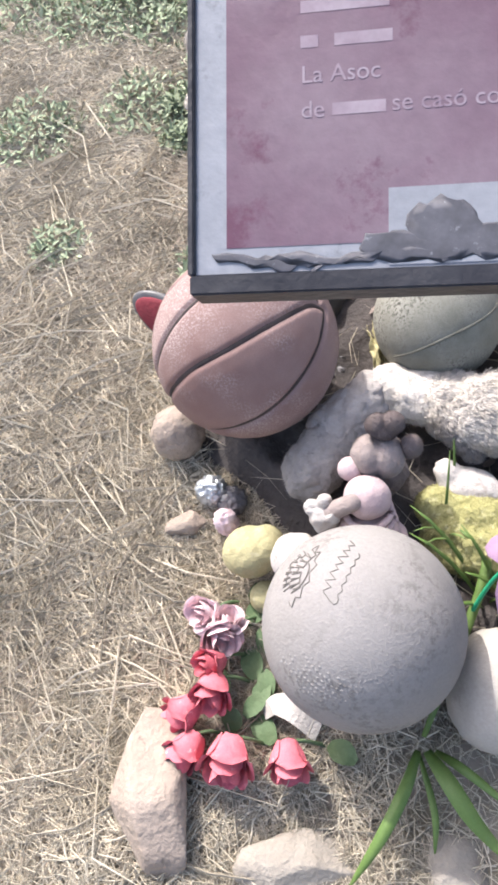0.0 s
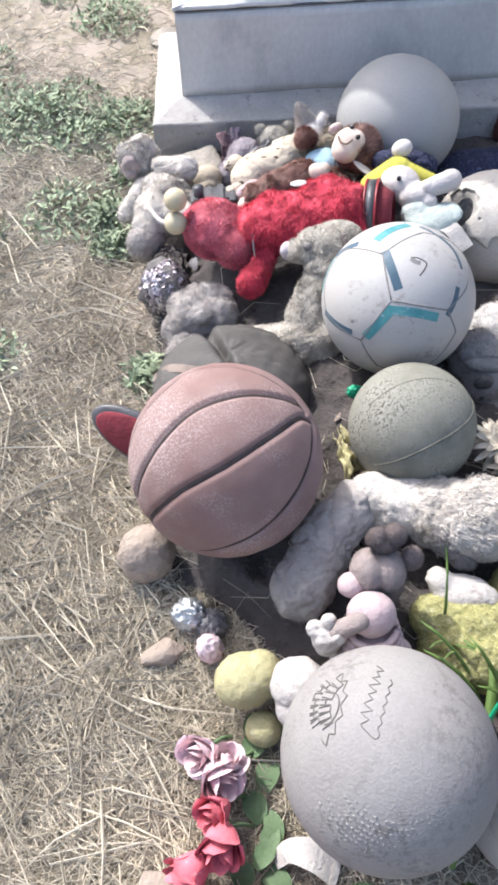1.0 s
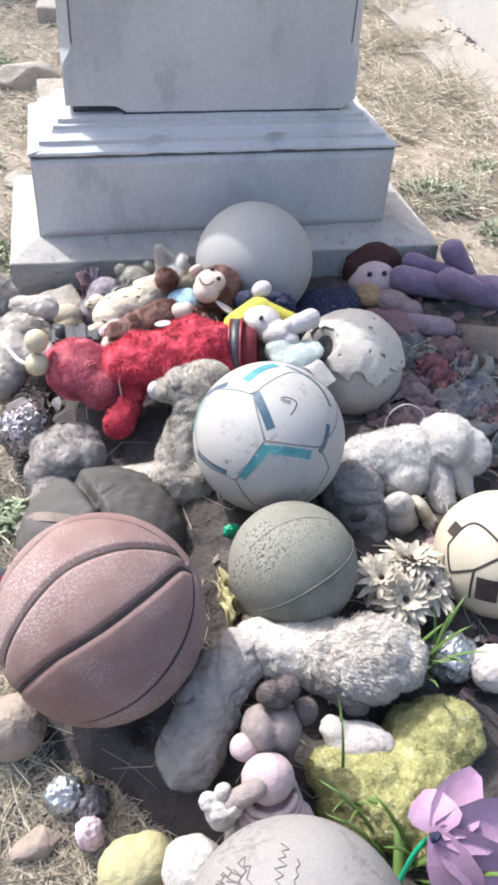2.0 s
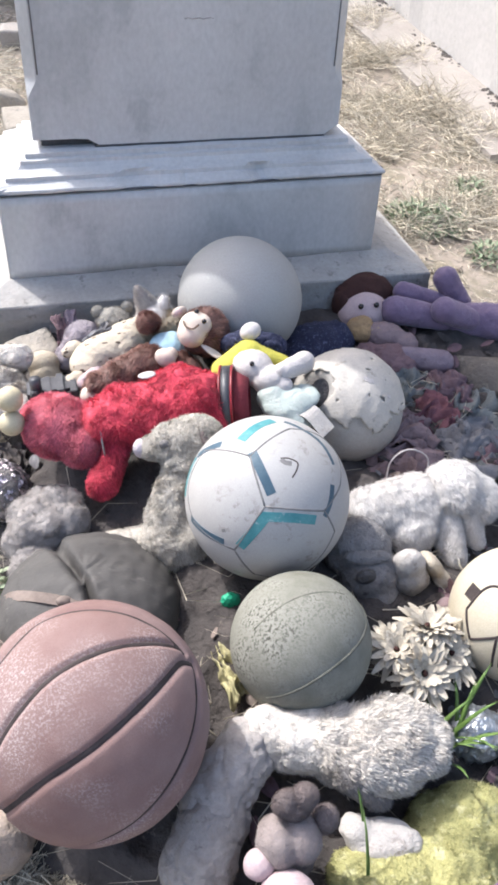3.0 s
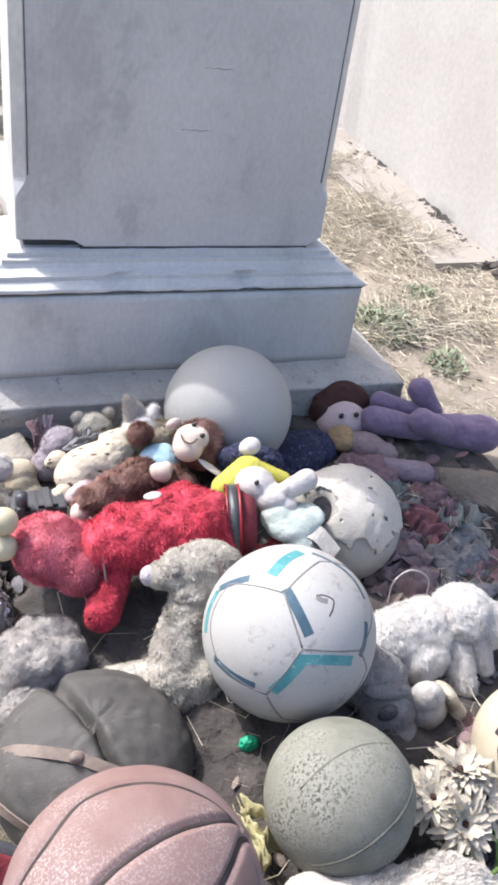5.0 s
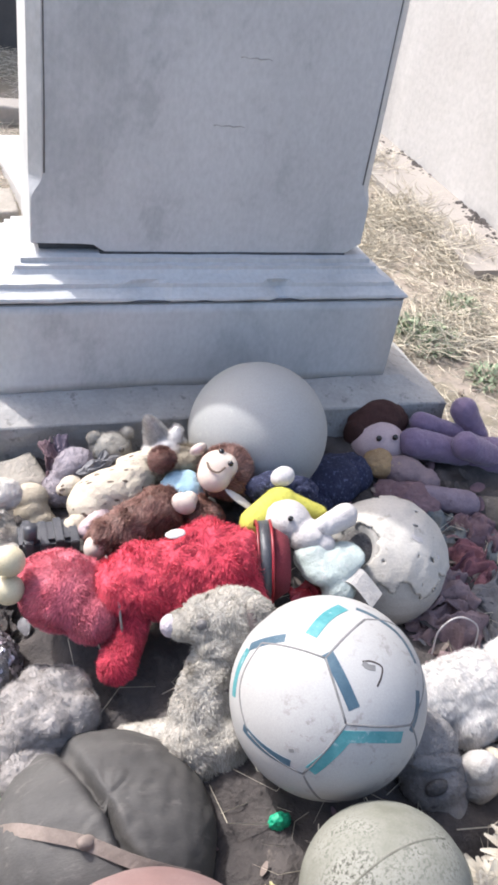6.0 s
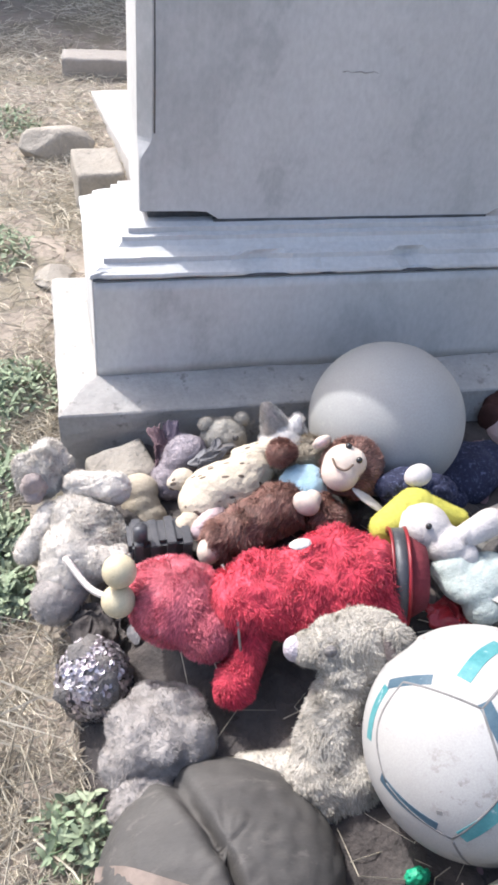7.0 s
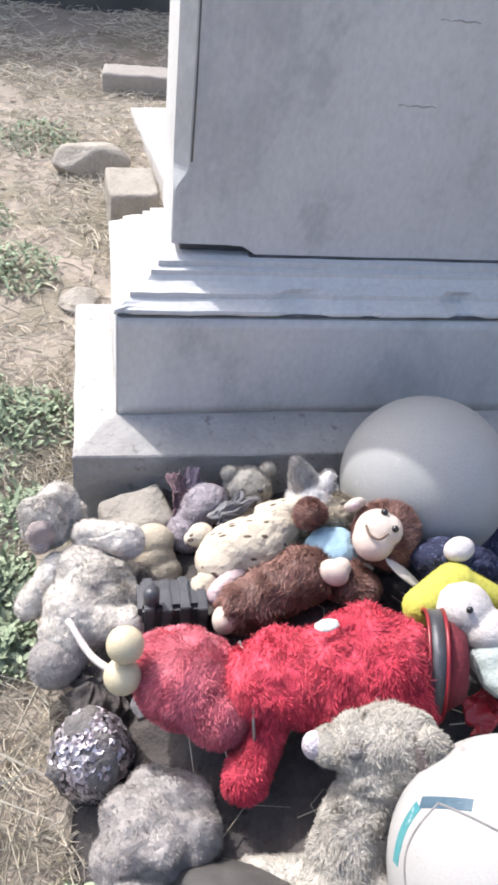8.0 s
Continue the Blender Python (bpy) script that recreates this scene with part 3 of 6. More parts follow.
            wob = 0.0012 * noise.noise((x * 12, z * 12, y))
            out.append(bm.verts.new((x, y + wob, zz)))
        return out

    rings = [ring(0.498, 0.002, 0, 0.016, 0.02), ring(0.53, 0.002), ring(0.575, 0.002)]
    for k in range(1, 9):
        f = k / 8
        rings.append(ring(0.582 + 0.036 * f, 0.002 + (ch - 0.002) * math.sin(f * math.pi / 2) ** 2))
    rings += [ring(0.64 + 0.1 * k, ch) for k in range(12)]
    rings.append(ring(1.79, 0.012, 0.03))
    for a, b in zip(rings, rings[1:]):
        for i in range(len(a)):
            bm.faces.new((a[i], a[(i + 1) % len(a)], b[(i + 1) % len(a)], b[i]))
    bm.faces.new(rings[-1])
    bm.faces.new(rings[0][::-1])
    part("die", bm, M_MARBLE, base, "tall grey marble block with chamfered corners", smooth=False)
    # dark open joints, the lip's also painting its shadow line, and the quirk along each chamfer
    for lo, hi in (((-0.2075, 1.5822, 0.4440), (0.5005, 1.59, 0.4465)), ((-0.03, 1.6500, 0.4975), (0.40, 1.66, 0.5015))):
        bm = bmesh.new()
        box(bm, lo, hi, 0.0006, 1)
        part("open_joint", bm, M_DARKGAP, base)
    for x in (xl + ch + 0.003, xr - ch - 0.003):
        bm = bmesh.new()
        tube(bm, [(x + 0.0005 * math.sin(k * 1.7), 1.6520, 0.622 + 0.1 * k) for k in range(12)], 0.0013, 5)
        part("quirk", bm, M_EMBOSS, base)
    # worn grooves of an old inscription
    for x, z, w in ((0.16, 0.703, 0.05), (0.19, 0.80, 0.05)):
        bm = bmesh.new()
        tube(bm, [(x - w / 2 + w * k / 8, 1.6522 + 0.0004 * math.sin(k), z + 0.001 * math.sin(k * 2.1)) for k in range(9)], 0.0009, 4)
        part("worn_groove", bm, M_SLAB, base)


build_monument()


# ---- wall, path, stones behind ----
def build_surroundings():
    bm = bmesh.new()
    n = 60
    pts = []
    for k in range(n + 1):
        y = 1.2 + 5.2 * k / n
        pts.append((1.44 - 0.0555 * y * 1.0 - 0.012, y))
    rows = []
    for x, y in pts:
        rows.append([bm.verts.new(v) for v in ((x + 0.02 * noise.noise((y * 9, 0, 0)), y, ground_z(x, y) - 0.05), (x + 0.008 * noise.noise((y * 12, 3, 0)), y, ground_z(x, y) + 0.05), (x, y, 1.0), (x, y, 2.3), (x + 0.25, y, 2.3), (x + 0.25, y, 0.0))])
    for a, b in zip(rows, rows[1:]):
        for j in range(5):
            bm.faces.new((a[j], b[j], b[j + 1], a[j + 1]))
    bm.faces.new(rows[0])
    bm.faces.new(rows[-1][::-1])
    ob = new("wall_east", from_bm(bm, "wall_east"))
    ob.data.materials.append(M_PLASTER)
    tagged(ob, "whitewashed plaster wall, stained at its foot", "wall", kind="structure")
    # dirt and rubble line along the foot of the wall
    bm = bmesh.new()
    rng = random.Random(5)
    for k in range(1100):
        y = rng.uniform(1.5, 4.6)
        x = 1.428 - 0.0555 * y - abs(rng.gauss(0, 0.026)) - 0.003
        r = rng.uniform(0.004, 0.014)
        ellipsoid(bm, (x, y, ground_z(x, y) + 0.016), (r, r * 1.3, r * 0.7), (0, 0, rng.uniform(0, 180)), 1, 0.4, 60, k)
    ob = new("wall_foot_rubble", from_bm(bm, "rubble"))
    ob.data.materials.append(M_HEAP)
    tagged(ob, "dark crumbled dirt along the wall foot", "rubble", kind="stuff")
    bm = bmesh.new()
    rows = []
    for k in range(40):
        y = 2.17 + 3.4 * k / 39
        xa, xb = 1.09 - 0.06 * (y - 2.17) + 0.016 * noise.noise((y * 7, 0, 0)), 1.43 - 0.0555 * y - 0.004
        rows.append([bm.verts.new(v) for v in ((xa, y, ground_z(xa, y) - 0.05), (xa, y, 0.1 * y + 0.018), (xb, y, 0.1 * y + 0.022), (xb, y, 0.1 * y - 0.05))])
    for a, b in zip(rows, rows[1:]):
        for j in range(4):
            bm.faces.new((a[j], b[j], b[(j + 1) % 4], a[(j + 1) % 4]))
    bm.faces.new(rows[0])
    bm.faces.new(rows[-1][::-1])
    ob = new("pavement", from_bm(bm, "pavement"))
    ob.data.materials.append(M_CONCRETE)
    tagged(ob, "narrow worn concrete strip along the wall", "pavement", kind="structure")
    bm = bmesh.new()
    box(bm, (-1.7, 3.78, 0.2), (0.55, 4.3, 1.25), 0.02, 2, 0.01, 3)
    ob = new("wall_north", from_bm(bm, "wall_north"))
    ob.data.materials.append(M_DARKWALL)
    tagged(ob, "dark stone tomb side in shade", "wall", kind="structure")


build_surroundings()


def block(name, lo, hi, material, label, category, turn=0.0, bev=0.006, rough=0.003, tilt=(0, 0)):
    """A worn cut block: a fine cube with rounded arrises and a rough skin."""
    c, h = (Vector(lo) + Vector(hi)) / 2, (Vector(hi) - Vector(lo)) / 2
    ob = thing(name, (c.x, c.y, lo[2]), label, category)
    bm = bmesh.new()
    bmesh.ops.create_cube(bm, size=2.0)
    bmesh.ops.subdivide_edges(bm, edges=list(bm.edges), cuts=11, use_grid_fill=True)
    for v in bm.verts:
        u = v.co.copy()
        q = Vector([max(-1 + bev / h[i], min(1 - bev / h[i], u[i])) for i in range(3)])
        d = Vector([(u[i] - q[i]) * h[i] for i in range(3)])
        p = Vector([q[i] * h[i] for i in range(3)]) + (d.normalized() * bev if d.length > 0 else d)
        n = p * 26 + Vector((lo[0] * 90, 0, 0))
        v.co = c + p + Vector((noise.noise(n), noise.noise(n + Vector((9, 0, 0))), noise.noise(n + Vector((0, 9, 0))))) * rough
    bmesh.ops.rotate(bm, verts=bm.verts, cent=c, matrix=rotm(tilt[0], tilt[1], turn).to_3x3())
    part("body", bm, material, ob)
    return ob


block("kerb_stone", (-0.10, 2.36, 0.20), (0.10, 2.97, 0.31), M_PLASTER, "white marble kerb stone lying behind the gravestone", "kerb", 6)
block("brick", (-0.205, 2.31, 0.215), (-0.10, 2.44, 0.325), M_ROCKGREY, "pale grey brick leaning by the gravestone", "brick", 4, tilt=(6, 0))
block("stone_bar", (-0.20, 3.08, 0.29), (0.02, 3.19, 0.36), M_CONCRETE, "pale stone bar lying on the dry ground", "stone", -3)
stone("stone", (-0.235, 2.60, 0.28), (0.10, 0.075, 0.05), (0, 0, 10), M_ROCKGREY, "flat grey stone with a dark hole on dry ground", 3)
stone("stone", (-0.262, 2.05, 0.205), (0.045, 0.045, 0.026), (0, 0, 40), M_ROCKGREY, "small half-buried grey stone", 4)
stone("stone", (-0.245, 0.165, 0.035), (0.06, 0.115, 0.05), (4, -6, 10), M_ROCK, "large tan sandstone lump lying in dead grass", 11)
stone("stone", (-0.065, 0.10, 0.0), (0.10, 0.045, 0.035), (0, 0, 4), M_ROCKGREY, "flat beige stone at the front edge of the grave", 12)
stone("stone", (0.105, 0.11, 0.0), (0.06, 0.05, 0.035), (0, 0, -10), M_ROCKGREY, "flat beige stone at the front edge of the grave", 13)
stone("stone", (-0.268, 0.640, 0.108), (0.040, 0.036, 0.046), (0, 10, 20), M_ROCK, "rounded pinkish-tan stone beside the basketball", 14, 1.6, angular=False)
stone("stone", (-0.245, 0.515, 0.06), (0.036, 0.02, 0.02), (0, 0, 25), M_ROCK, "small brown stone in the dry grass", 15)
block("building_stone", (-0.230, 1.436, 0.14), (-0.138, 1.506, 0.222), M_ROCKGREY, "square tan building stone leaning by the slab", "stone", 14, 0.012, 0.005, (16, -6))
# Stand-in lump for the dark earth bank at the pile's edge.
stone("stone", (0.655, 1.27, 0.14), (0.09, 0.13, 0.065), (0, 0, 30), M_BANKEARTH, "brown-grey lump standing in for the earth bank beside the toys", 17)
stone("stone", (0.155, 0.29, 0.09), (0.055, 0.07, 0.075), (0, 10, 0), M_PALEBALL, "round pale stone under the silk flower", 18, 0.8, angular=False)


# ---- balls ----
def ball(name, c, r, material, label, squash=1.0, lump=0.0, dent=None, cleft=None, wrinkle=0.0, facets=()):
    ob = thing(name, (c[0], c[1], c[2] - r), label, "ball")
    bm = bmesh.new()
    bmesh.ops.create_uvsphere(bm, u_segments=96, v_segments=64, radius=r, matrix=Matrix.Translation(c) @ Matrix.Diagonal((1, 1, squash, 1)))
    for v in bm.verts:
        d = (v.co - Vector(c)).normalized()
        if lump:
            v.co += d * r * lump * noise.noise(v.co * 9)
        for w, lim in facets:
            k = (v.co - Vector(c)).dot(Vector(w).normalized()) - (lim + 0.07 * noise.noise(d * 2.6) + 0.03 * noise.noise(d * 9)) * r
            if k > 0:
                v.co -= Vector(w).normalized() * k * 0.92
        if wrinkle:
            v.co -= d * r * wrinkle * (1 - abs(noise.noise(d * 4.1))) ** 3
            v.co -= d * r * wrinkle * 0.5 * (1 - abs(noise.noise(d * 9.3 + Vector((4, 0, 0))))) ** 3
        if cleft:
            side, deep, wide = cleft
            k = abs(d.dot(Vector(side).normalized()) + 0.06 * noise.noise(d * 3))
            if k < wide and d.z > -0.2:
                v.co -= d * r * deep * (1 - k / wide) ** 1.5 * min(1, d.z + 0.2)
        for w, deep, wide in dent or ():
            k = d.dot(Vector(w).normalized())
            if k > 1 - wide:
                f = (k - 1 + wide) / wide
                v.co -= d * r * deep * f * f * (3 - 2 * f)
    part("body", bm, material, ob)
    return ob


def seam(ob, c, r, dirs, rad, material, name="seam", n=8):
    bm = bmesh.new()
    tube(bm, smooth_line(dirs, n, (c, r)), rad, 6)
    return part(name, bm, material, ob)


def stripe(ob, c, r, dirs, width, material, name="stripe"):
    bm = bmesh.new()
    ribbon(bm, smooth_line(dirs, 8, (c, r)), width, c, 0.0012, 0.00025)
    return part(name, bm, material, ob, smooth=False)


c, r = (-0.149, 0.675, 0.258), 0.122
SEAMS = (((0.83, 0.10, 0.55), (0.78, 0.16, 0.60), (0.60, 0.31, 0.74), (0.17, 0.48, 0.86), (-0.32, 0.49, 0.81), (-0.64, 0.26, 0.72), (-0.95, 0.0, 0.3)),
             ((0.78, 0.14, 0.61), (0.47, 0.05, 0.88), (0.12, -0.04, 0.99), (-0.27, -0.17, 0.95), (-0.53, -0.31, 0.79), (-0.78, -0.43, 0.46), (-0.9, -0.42, 0.0)),
             ((0.87, 0.04, 0.48), (0.76, -0.06, 0.65), (0.44, -0.42, 0.79), (0.02, -0.68, 0.73), (-0.40, -0.75, 0.50), (-0.72, -0.69, 0.08), (-0.8, -0.5, -0.3)),
             ((0.89, 0.06, 0.46), (0.85, -0.35, 0.39), (0.70, -0.66, 0.28), (0.45, -0.88, 0.12), (-0.11, -0.97, -0.20), (-0.6, -0.6, -0.5)))


def grooved_ball(name, c, r, material, label, lines, wide, deep):
    """A fine sphere with channels pressed in along the lines."""
    ob = thing(name, (c[0], c[1], c[2] - r), label, "ball")
    bm = bmesh.new()
    bmesh.ops.create_uvsphere(bm, u_segments=288, v_segments=180, radius=r, matrix=Matrix.Translation(c))
    d = np.array([(v.co - Vector(c)).normalized() for v in bm.verts])
    near = np.zeros(len(d))
    for line in lines:
        for q in smooth_line(line, 30, ((0, 0, 0), 1.0)):
            near = np.maximum(near, d @ np.array(q))
    gap = np.arccos(np.clip(near, -1, 1)) * r
    for v, g, n in zip(bm.verts, gap, d):
        f = min(1.0, max(0.0, 1 - g / wide))
        v.co -= Vector(n) * (deep * f * f * (3 - 2 * f) - 0.0006 * noise.noise(Vector(n) * 7))
    part("body", bm, material, ob)
    return ob


basketball = grooved_ball("basketball", c, r, M_BBALL, "faded dusty orange rubber basketball with black seams", SEAMS, 0.0082, 0.0042)
for dirs in SEAMS:
    seam(basketball, c, r - 0.0066, dirs, 0.0046, M_SEAM, "seam", 16)

c, r = (0.107, 0.931, 0.286), 0.109
football = ball("soccer_ball", c, r, M_SOCCER, "white soccer ball with teal and dark stripes, scuffed")
Y, T, L, Rr = (-0.26, -0.74, 0.62), (-0.31, -0.23, 0.92), (-0.60, -0.80, 0.06), (0.43, -0.78, 0.45)
for dirs in ((Y, T), (Y, L), (Y, Rr), (Rr, (0.72, -0.47, 0.51)), (Rr, (0.58, -0.80, 0.11)), (L, (-0.96, -0.27, 0.07)), (L, (-0.37, -0.87, -0.33)),
             (T, (-0.72, 0.28, 0.64)), (T, (0.24, 0.10, 0.96)), ((0.72, -0.47, 0.51), (0.8, 0.1, 0.6), (0.24, 0.10, 0.96)), ((-0.96, -0.27, 0.07), (-0.95, 0.1, 0.3), (-0.72, 0.28, 0.64)), ((0.58, -0.80, 0.11), (0.2, -0.9, -0.4), (-0.37, -0.87, -0.33))):
    seam(football, c, r - 0.0009, dirs, 0.0017, M_GREYSEAM)
for dirs, w, m in ((((-0.55, -0.83, 0.13), (-0.40, -0.83, 0.35), (-0.25, -0.81, 0.55)), 0.013, M_TEAL), (((-0.30, -0.80, 0.53), (0.02, -0.85, 0.50), (0.31, -0.86, 0.41)), 0.012, M_TEAL), (((-0.35, 0.04, 0.93), (-0.12, 0.20, 0.96), (0.10, 0.30, 0.95)), 0.014, M_TEAL)):
    stripe(football, c, r, dirs, w, m)
for dirs, w, m in ((((-0.28, -0.19, 0.94), (-0.23, -0.45, 0.86), (-0.17, -0.67, 0.72)), 0.012, M_INK), (((0.59, -0.54, 0.6), (0.53, -0.69, 0.49), (0.43, -0.81, 0.39)), 0.008, M_INK), (((0.23, 0.27, 0.93), (0.44, 0.11, 0.89), (0.6, -0.04, 0.8), (0.68, -0.29, 0.67)), 0.006, M_INK), (((-0.8, 0.36, 0.47), (-0.91, 0.27, 0.3), (-0.99, 0.11, 0.11)), 0.011, M_TEAL), (((-0.98, -0.20, 0.05), (-0.87, -0.48, 0.08), (-0.70, -0.71, 0.11)), 0.010, M_INK), (((-0.79, 0.37, 0.49), (-0.70, 0.27, 0.66), (-0.55, 0.15, 0.82)), 0.010, M_INK),
                (((0.01, -0.35, 0.94), (0.10, -0.36, 0.93), (0.19, -0.41, 0.89), (0.16, -0.49, 0.86), (0.09, -0.56, 0.82)), 0.0018, M_SEAM), (((0.01, -0.36, 0.93), (0.05, -0.40, 0.91), (0.12, -0.42, 0.90)), 0.006, M_GREYSEAM), (((-0.72, -0.66, 0.25), (-0.68, -0.68, 0.27)), 0.004, M_GREYSEAM)):
    stripe(football, c, r, dirs, w, m)

c, r = (0.100, 0.739, 0.229), 0.0845
greenball = ball("rubber_ball", c, r, M_GBALL, "grey-green mouldy rubber ball with a raised seam")
seam(greenball, c, r - 0.001, ((-0.69, -0.73, -0.04), (0.07, -0.86, 0.51), (0.78, -0.33, 0.52), (0.9, 0.3, 0.3)), 0.0024, M_GSEAM)
seam(greenball, c, r - 0.001, ((-0.74, -0.12, 0.66), (-0.10, 0.03, 0.99), (0.59, 0.09, 0.80)), 0.0016, M_GSEAM)

c, r = (0.007, 0.324, 0.181), 0.1130
stoneball = ball("rubber_ball", c, r, M_RUBBER, "bleached grey rubber playground ball with a worn embossed mark", 1.0, 0.012)

def worn_mark():
    """A worn embossed badge: a row of bars, a ragged outline and a sunburst edge."""
    c, r = Vector((0.007, 0.324, 0.181)), 0.1137
    mid = Vector((-0.42, 0.17, 0.89)).normalized()
    ux = Vector((0.35, 0.93, 0.06))
    ux = (ux - mid * ux.dot(mid)).normalized()
    uy = mid.cross(ux)

    def at(a, b):
        return (mid + ux * a + uy * b).normalized()

    rng = random.Random(8)
    for k in range(7):
        t = -0.62 + 0.2 * k
        for b, w in ((0.20, 0.062), (0.335, 0.05)):
            p = [(0.34 * math.sin(t), 0.34 * math.cos(t) - 0.34 + b)]
            x0, y0 = p[0]
            cs, sn = math.cos(-t), math.sin(-t)
            for e in range(2):
                hw = 0.024 + 0.006 * rng.random()
                xs = (x0 + cs * hw * (2 * e - 1), y0 + sn * hw * (2 * e - 1))
                seam(stoneball, c, r, (at(xs[0] - sn * w, xs[1] + cs * w), at(*xs), at(xs[0] + sn * w, xs[1] - cs * w)), 0.0007, M_EMBOSS, "embossed_bar", 3)
            side = rng.choice((-1, 0, 1)) * w
            seam(stoneball, c, r, (at(x0 - cs * 0.026 - sn * side, y0 - sn * 0.026 + cs * side), at(x0 - sn * side, y0 + cs * side), at(x0 + cs * 0.026 - sn * side, y0 + sn * 0.026 + cs * side)), 0.0007, M_EMBOSS, "embossed_bar", 3)
    zig = [at((0.30 + 0.08 * (k % 2)) * -math.cos(0.2 + 0.24 * k) - 0.05, 0.20 - (0.30 + 0.08 * (k % 2)) * math.sin(0.2 + 0.24 * k) * 0.55) for k in range(13)]
    seam(stoneball, c, r, zig, 0.0006, M_EMBOSS, "embossed_edge", 2)
    ring = [at(-0.15 * math.cos(k * 0.4) - 0.06, 0.16 - 0.11 * math.sin(k * 0.4)) for k in range(9)]
    seam(stoneball, c, r, ring, 0.0008, M_EMBOSS, "embossed_edge", 3)
    rag = [at(0.46 - 0.045 * k + 0.02 * rng.random(), -0.16 - 0.075 * (k % 2) - 0.012 * (k % 3)) for k in range(16)] + [at(-0.27 + 0.05 * k, -0.34 - 0.03 * (k % 2)) for k in range(13)]
    seam(stoneball, c, r, rag, 0.0006, M_EMBOSS, "embossed_edge", 2)


worn_mark()


def stippled_grip():
    """Rows of low pebble bumps round the ball's nearer flank."""
    c, r = Vector((0.007, 0.324, 0.181)), 0.1128
    top = Vector((-0.05, -0.35, 0.93)).normalized()
    out = Vector((0.25, -0.9, 0.0))
    out = (out - top * out.dot(top)).normalized()
    side = top.cross(out)
    rng = random.Random(31)
    verts, faces = [], []
    for row in range(8):
        th = 0.50 + 0.055 * row
        n = int(64 * math.sin(th))
        for k in range(n):
            ph = -1.5 + 3.0 * (k + 0.5 * (row % 2)) / n
            if rng.random() < 0.12 + 0.5 * (abs(ph) / 1.5) ** 4:
                continue
            d = top * math.cos(th) + (out * math.cos(ph) + side * math.sin(ph)) * math.sin(th)
            u = (side * math.cos(ph) - out * math.sin(ph)).normalized()
            v = d.cross(u)
            p, b, w = c + d * (r - 0.0006), len(verts), 0.0016 * rng.uniform(0.8, 1.2)
            for j in range(6):
                a = j * math.pi / 3
                verts.append(p + u * math.cos(a) * w * 1.5 + v * math.sin(a) * w)
            verts.append(p + d * 0.0018)
            faces += [(b + j, b + (j + 1) % 6, b + 6) for j in range(6)]
    bm = bmesh.new()
    me = bpy.data.meshes.new("grip")
    me.from_pydata(verts, [], faces)
    bm.from_mesh(me)
    bpy.data.meshes.remove(me)
    part("stippled_grip", bm, M_RUBBER, stoneball)


stippled_grip()

c = (-0.14, 0.900, 0.147)
darkball = ball("leather_ball", c, 0.125, M_DARKBALL, "half-deflated black leather ball with a loose tan strip", 0.72, 0.022, None, ((0.93, 0.34, 0.1), 0.24, 0.13), 0.022)
bm = bmesh.new()
ribbon(bm, smooth_line([(-0.262, 0.925, 0.163), (-0.236, 0.904, 0.203), (-0.202, 0.878, 0.225), (-0.169, 0.858, 0.231), (-0.132, 0.835, 0.225), (-0.097, 0.822, 0.211), (-0.062, 0.818, 0.187)], 4), 0.013, c, 0.002, 0.0)
part("loose_strip", bm, M_STRAP, darkball, smooth=False)
bm = bmesh.new()
ribbon(bm, smooth_line([(-0.268, 0.872, 0.175), (-0.248, 0.842, 0.178), (-0.220, 0.816, 0.166), (-0.196, 0.798, 0.140)], 4), 0.013, c, 0.002, 0.0)
part("loose_strip", bm, M_STRAP, darkball, smooth=False)
bm = bmesh.new()
ellipsoid(bm, (-0.169, 0.859, 0.231), (0.010, 0.007, 0.006), (0, 20, 10), 3, 0.3, 60)
part("knot", bm, M_STRAP, darkball)

c = (0.184, 1.409, 0.304)
bigball = ball("play_ball", c, 0.110, M_BIGBALL, "large smooth grey vinyl ball against the slab", 1.0, 0.006)

c = (0.405, 0.745, 0.19)
creamball = ball("soccer_ball", c, 0.09, M_CREAM, "old cream soccer ball with black panels")
for dirs in (((-0.95, -0.3, 0.1), (-0.75, -0.55, 0.4)), ((-0.75, -0.55, 0.4), (-0.3, -0.6, 0.75)), ((-0.75, -0.55, 0.4), (-0.75, -0.66, -0.1)), ((-0.95, 0.0, 0.4), (-0.6, 0.0, 0.8), (-0.3, -0.6, 0.75)), ((-0.95, -0.3, 0.1), (-0.95, 0.0, 0.4))):
    seam(creamball, c, 0.0895, dirs, 0.002, M_SEAM)
stripe(creamball, c, 0.09, ((-0.72, -0.68, 0.15), (-0.45, -0.85, 0.2)), 0.035, M_SEAM, "black_panel")
stripe(creamball, c, 0.09, ((-0.9, 0.1, 0.5), (-0.75, 0.15, 0.65)), 0.02, M_SEAM, "black_panel")

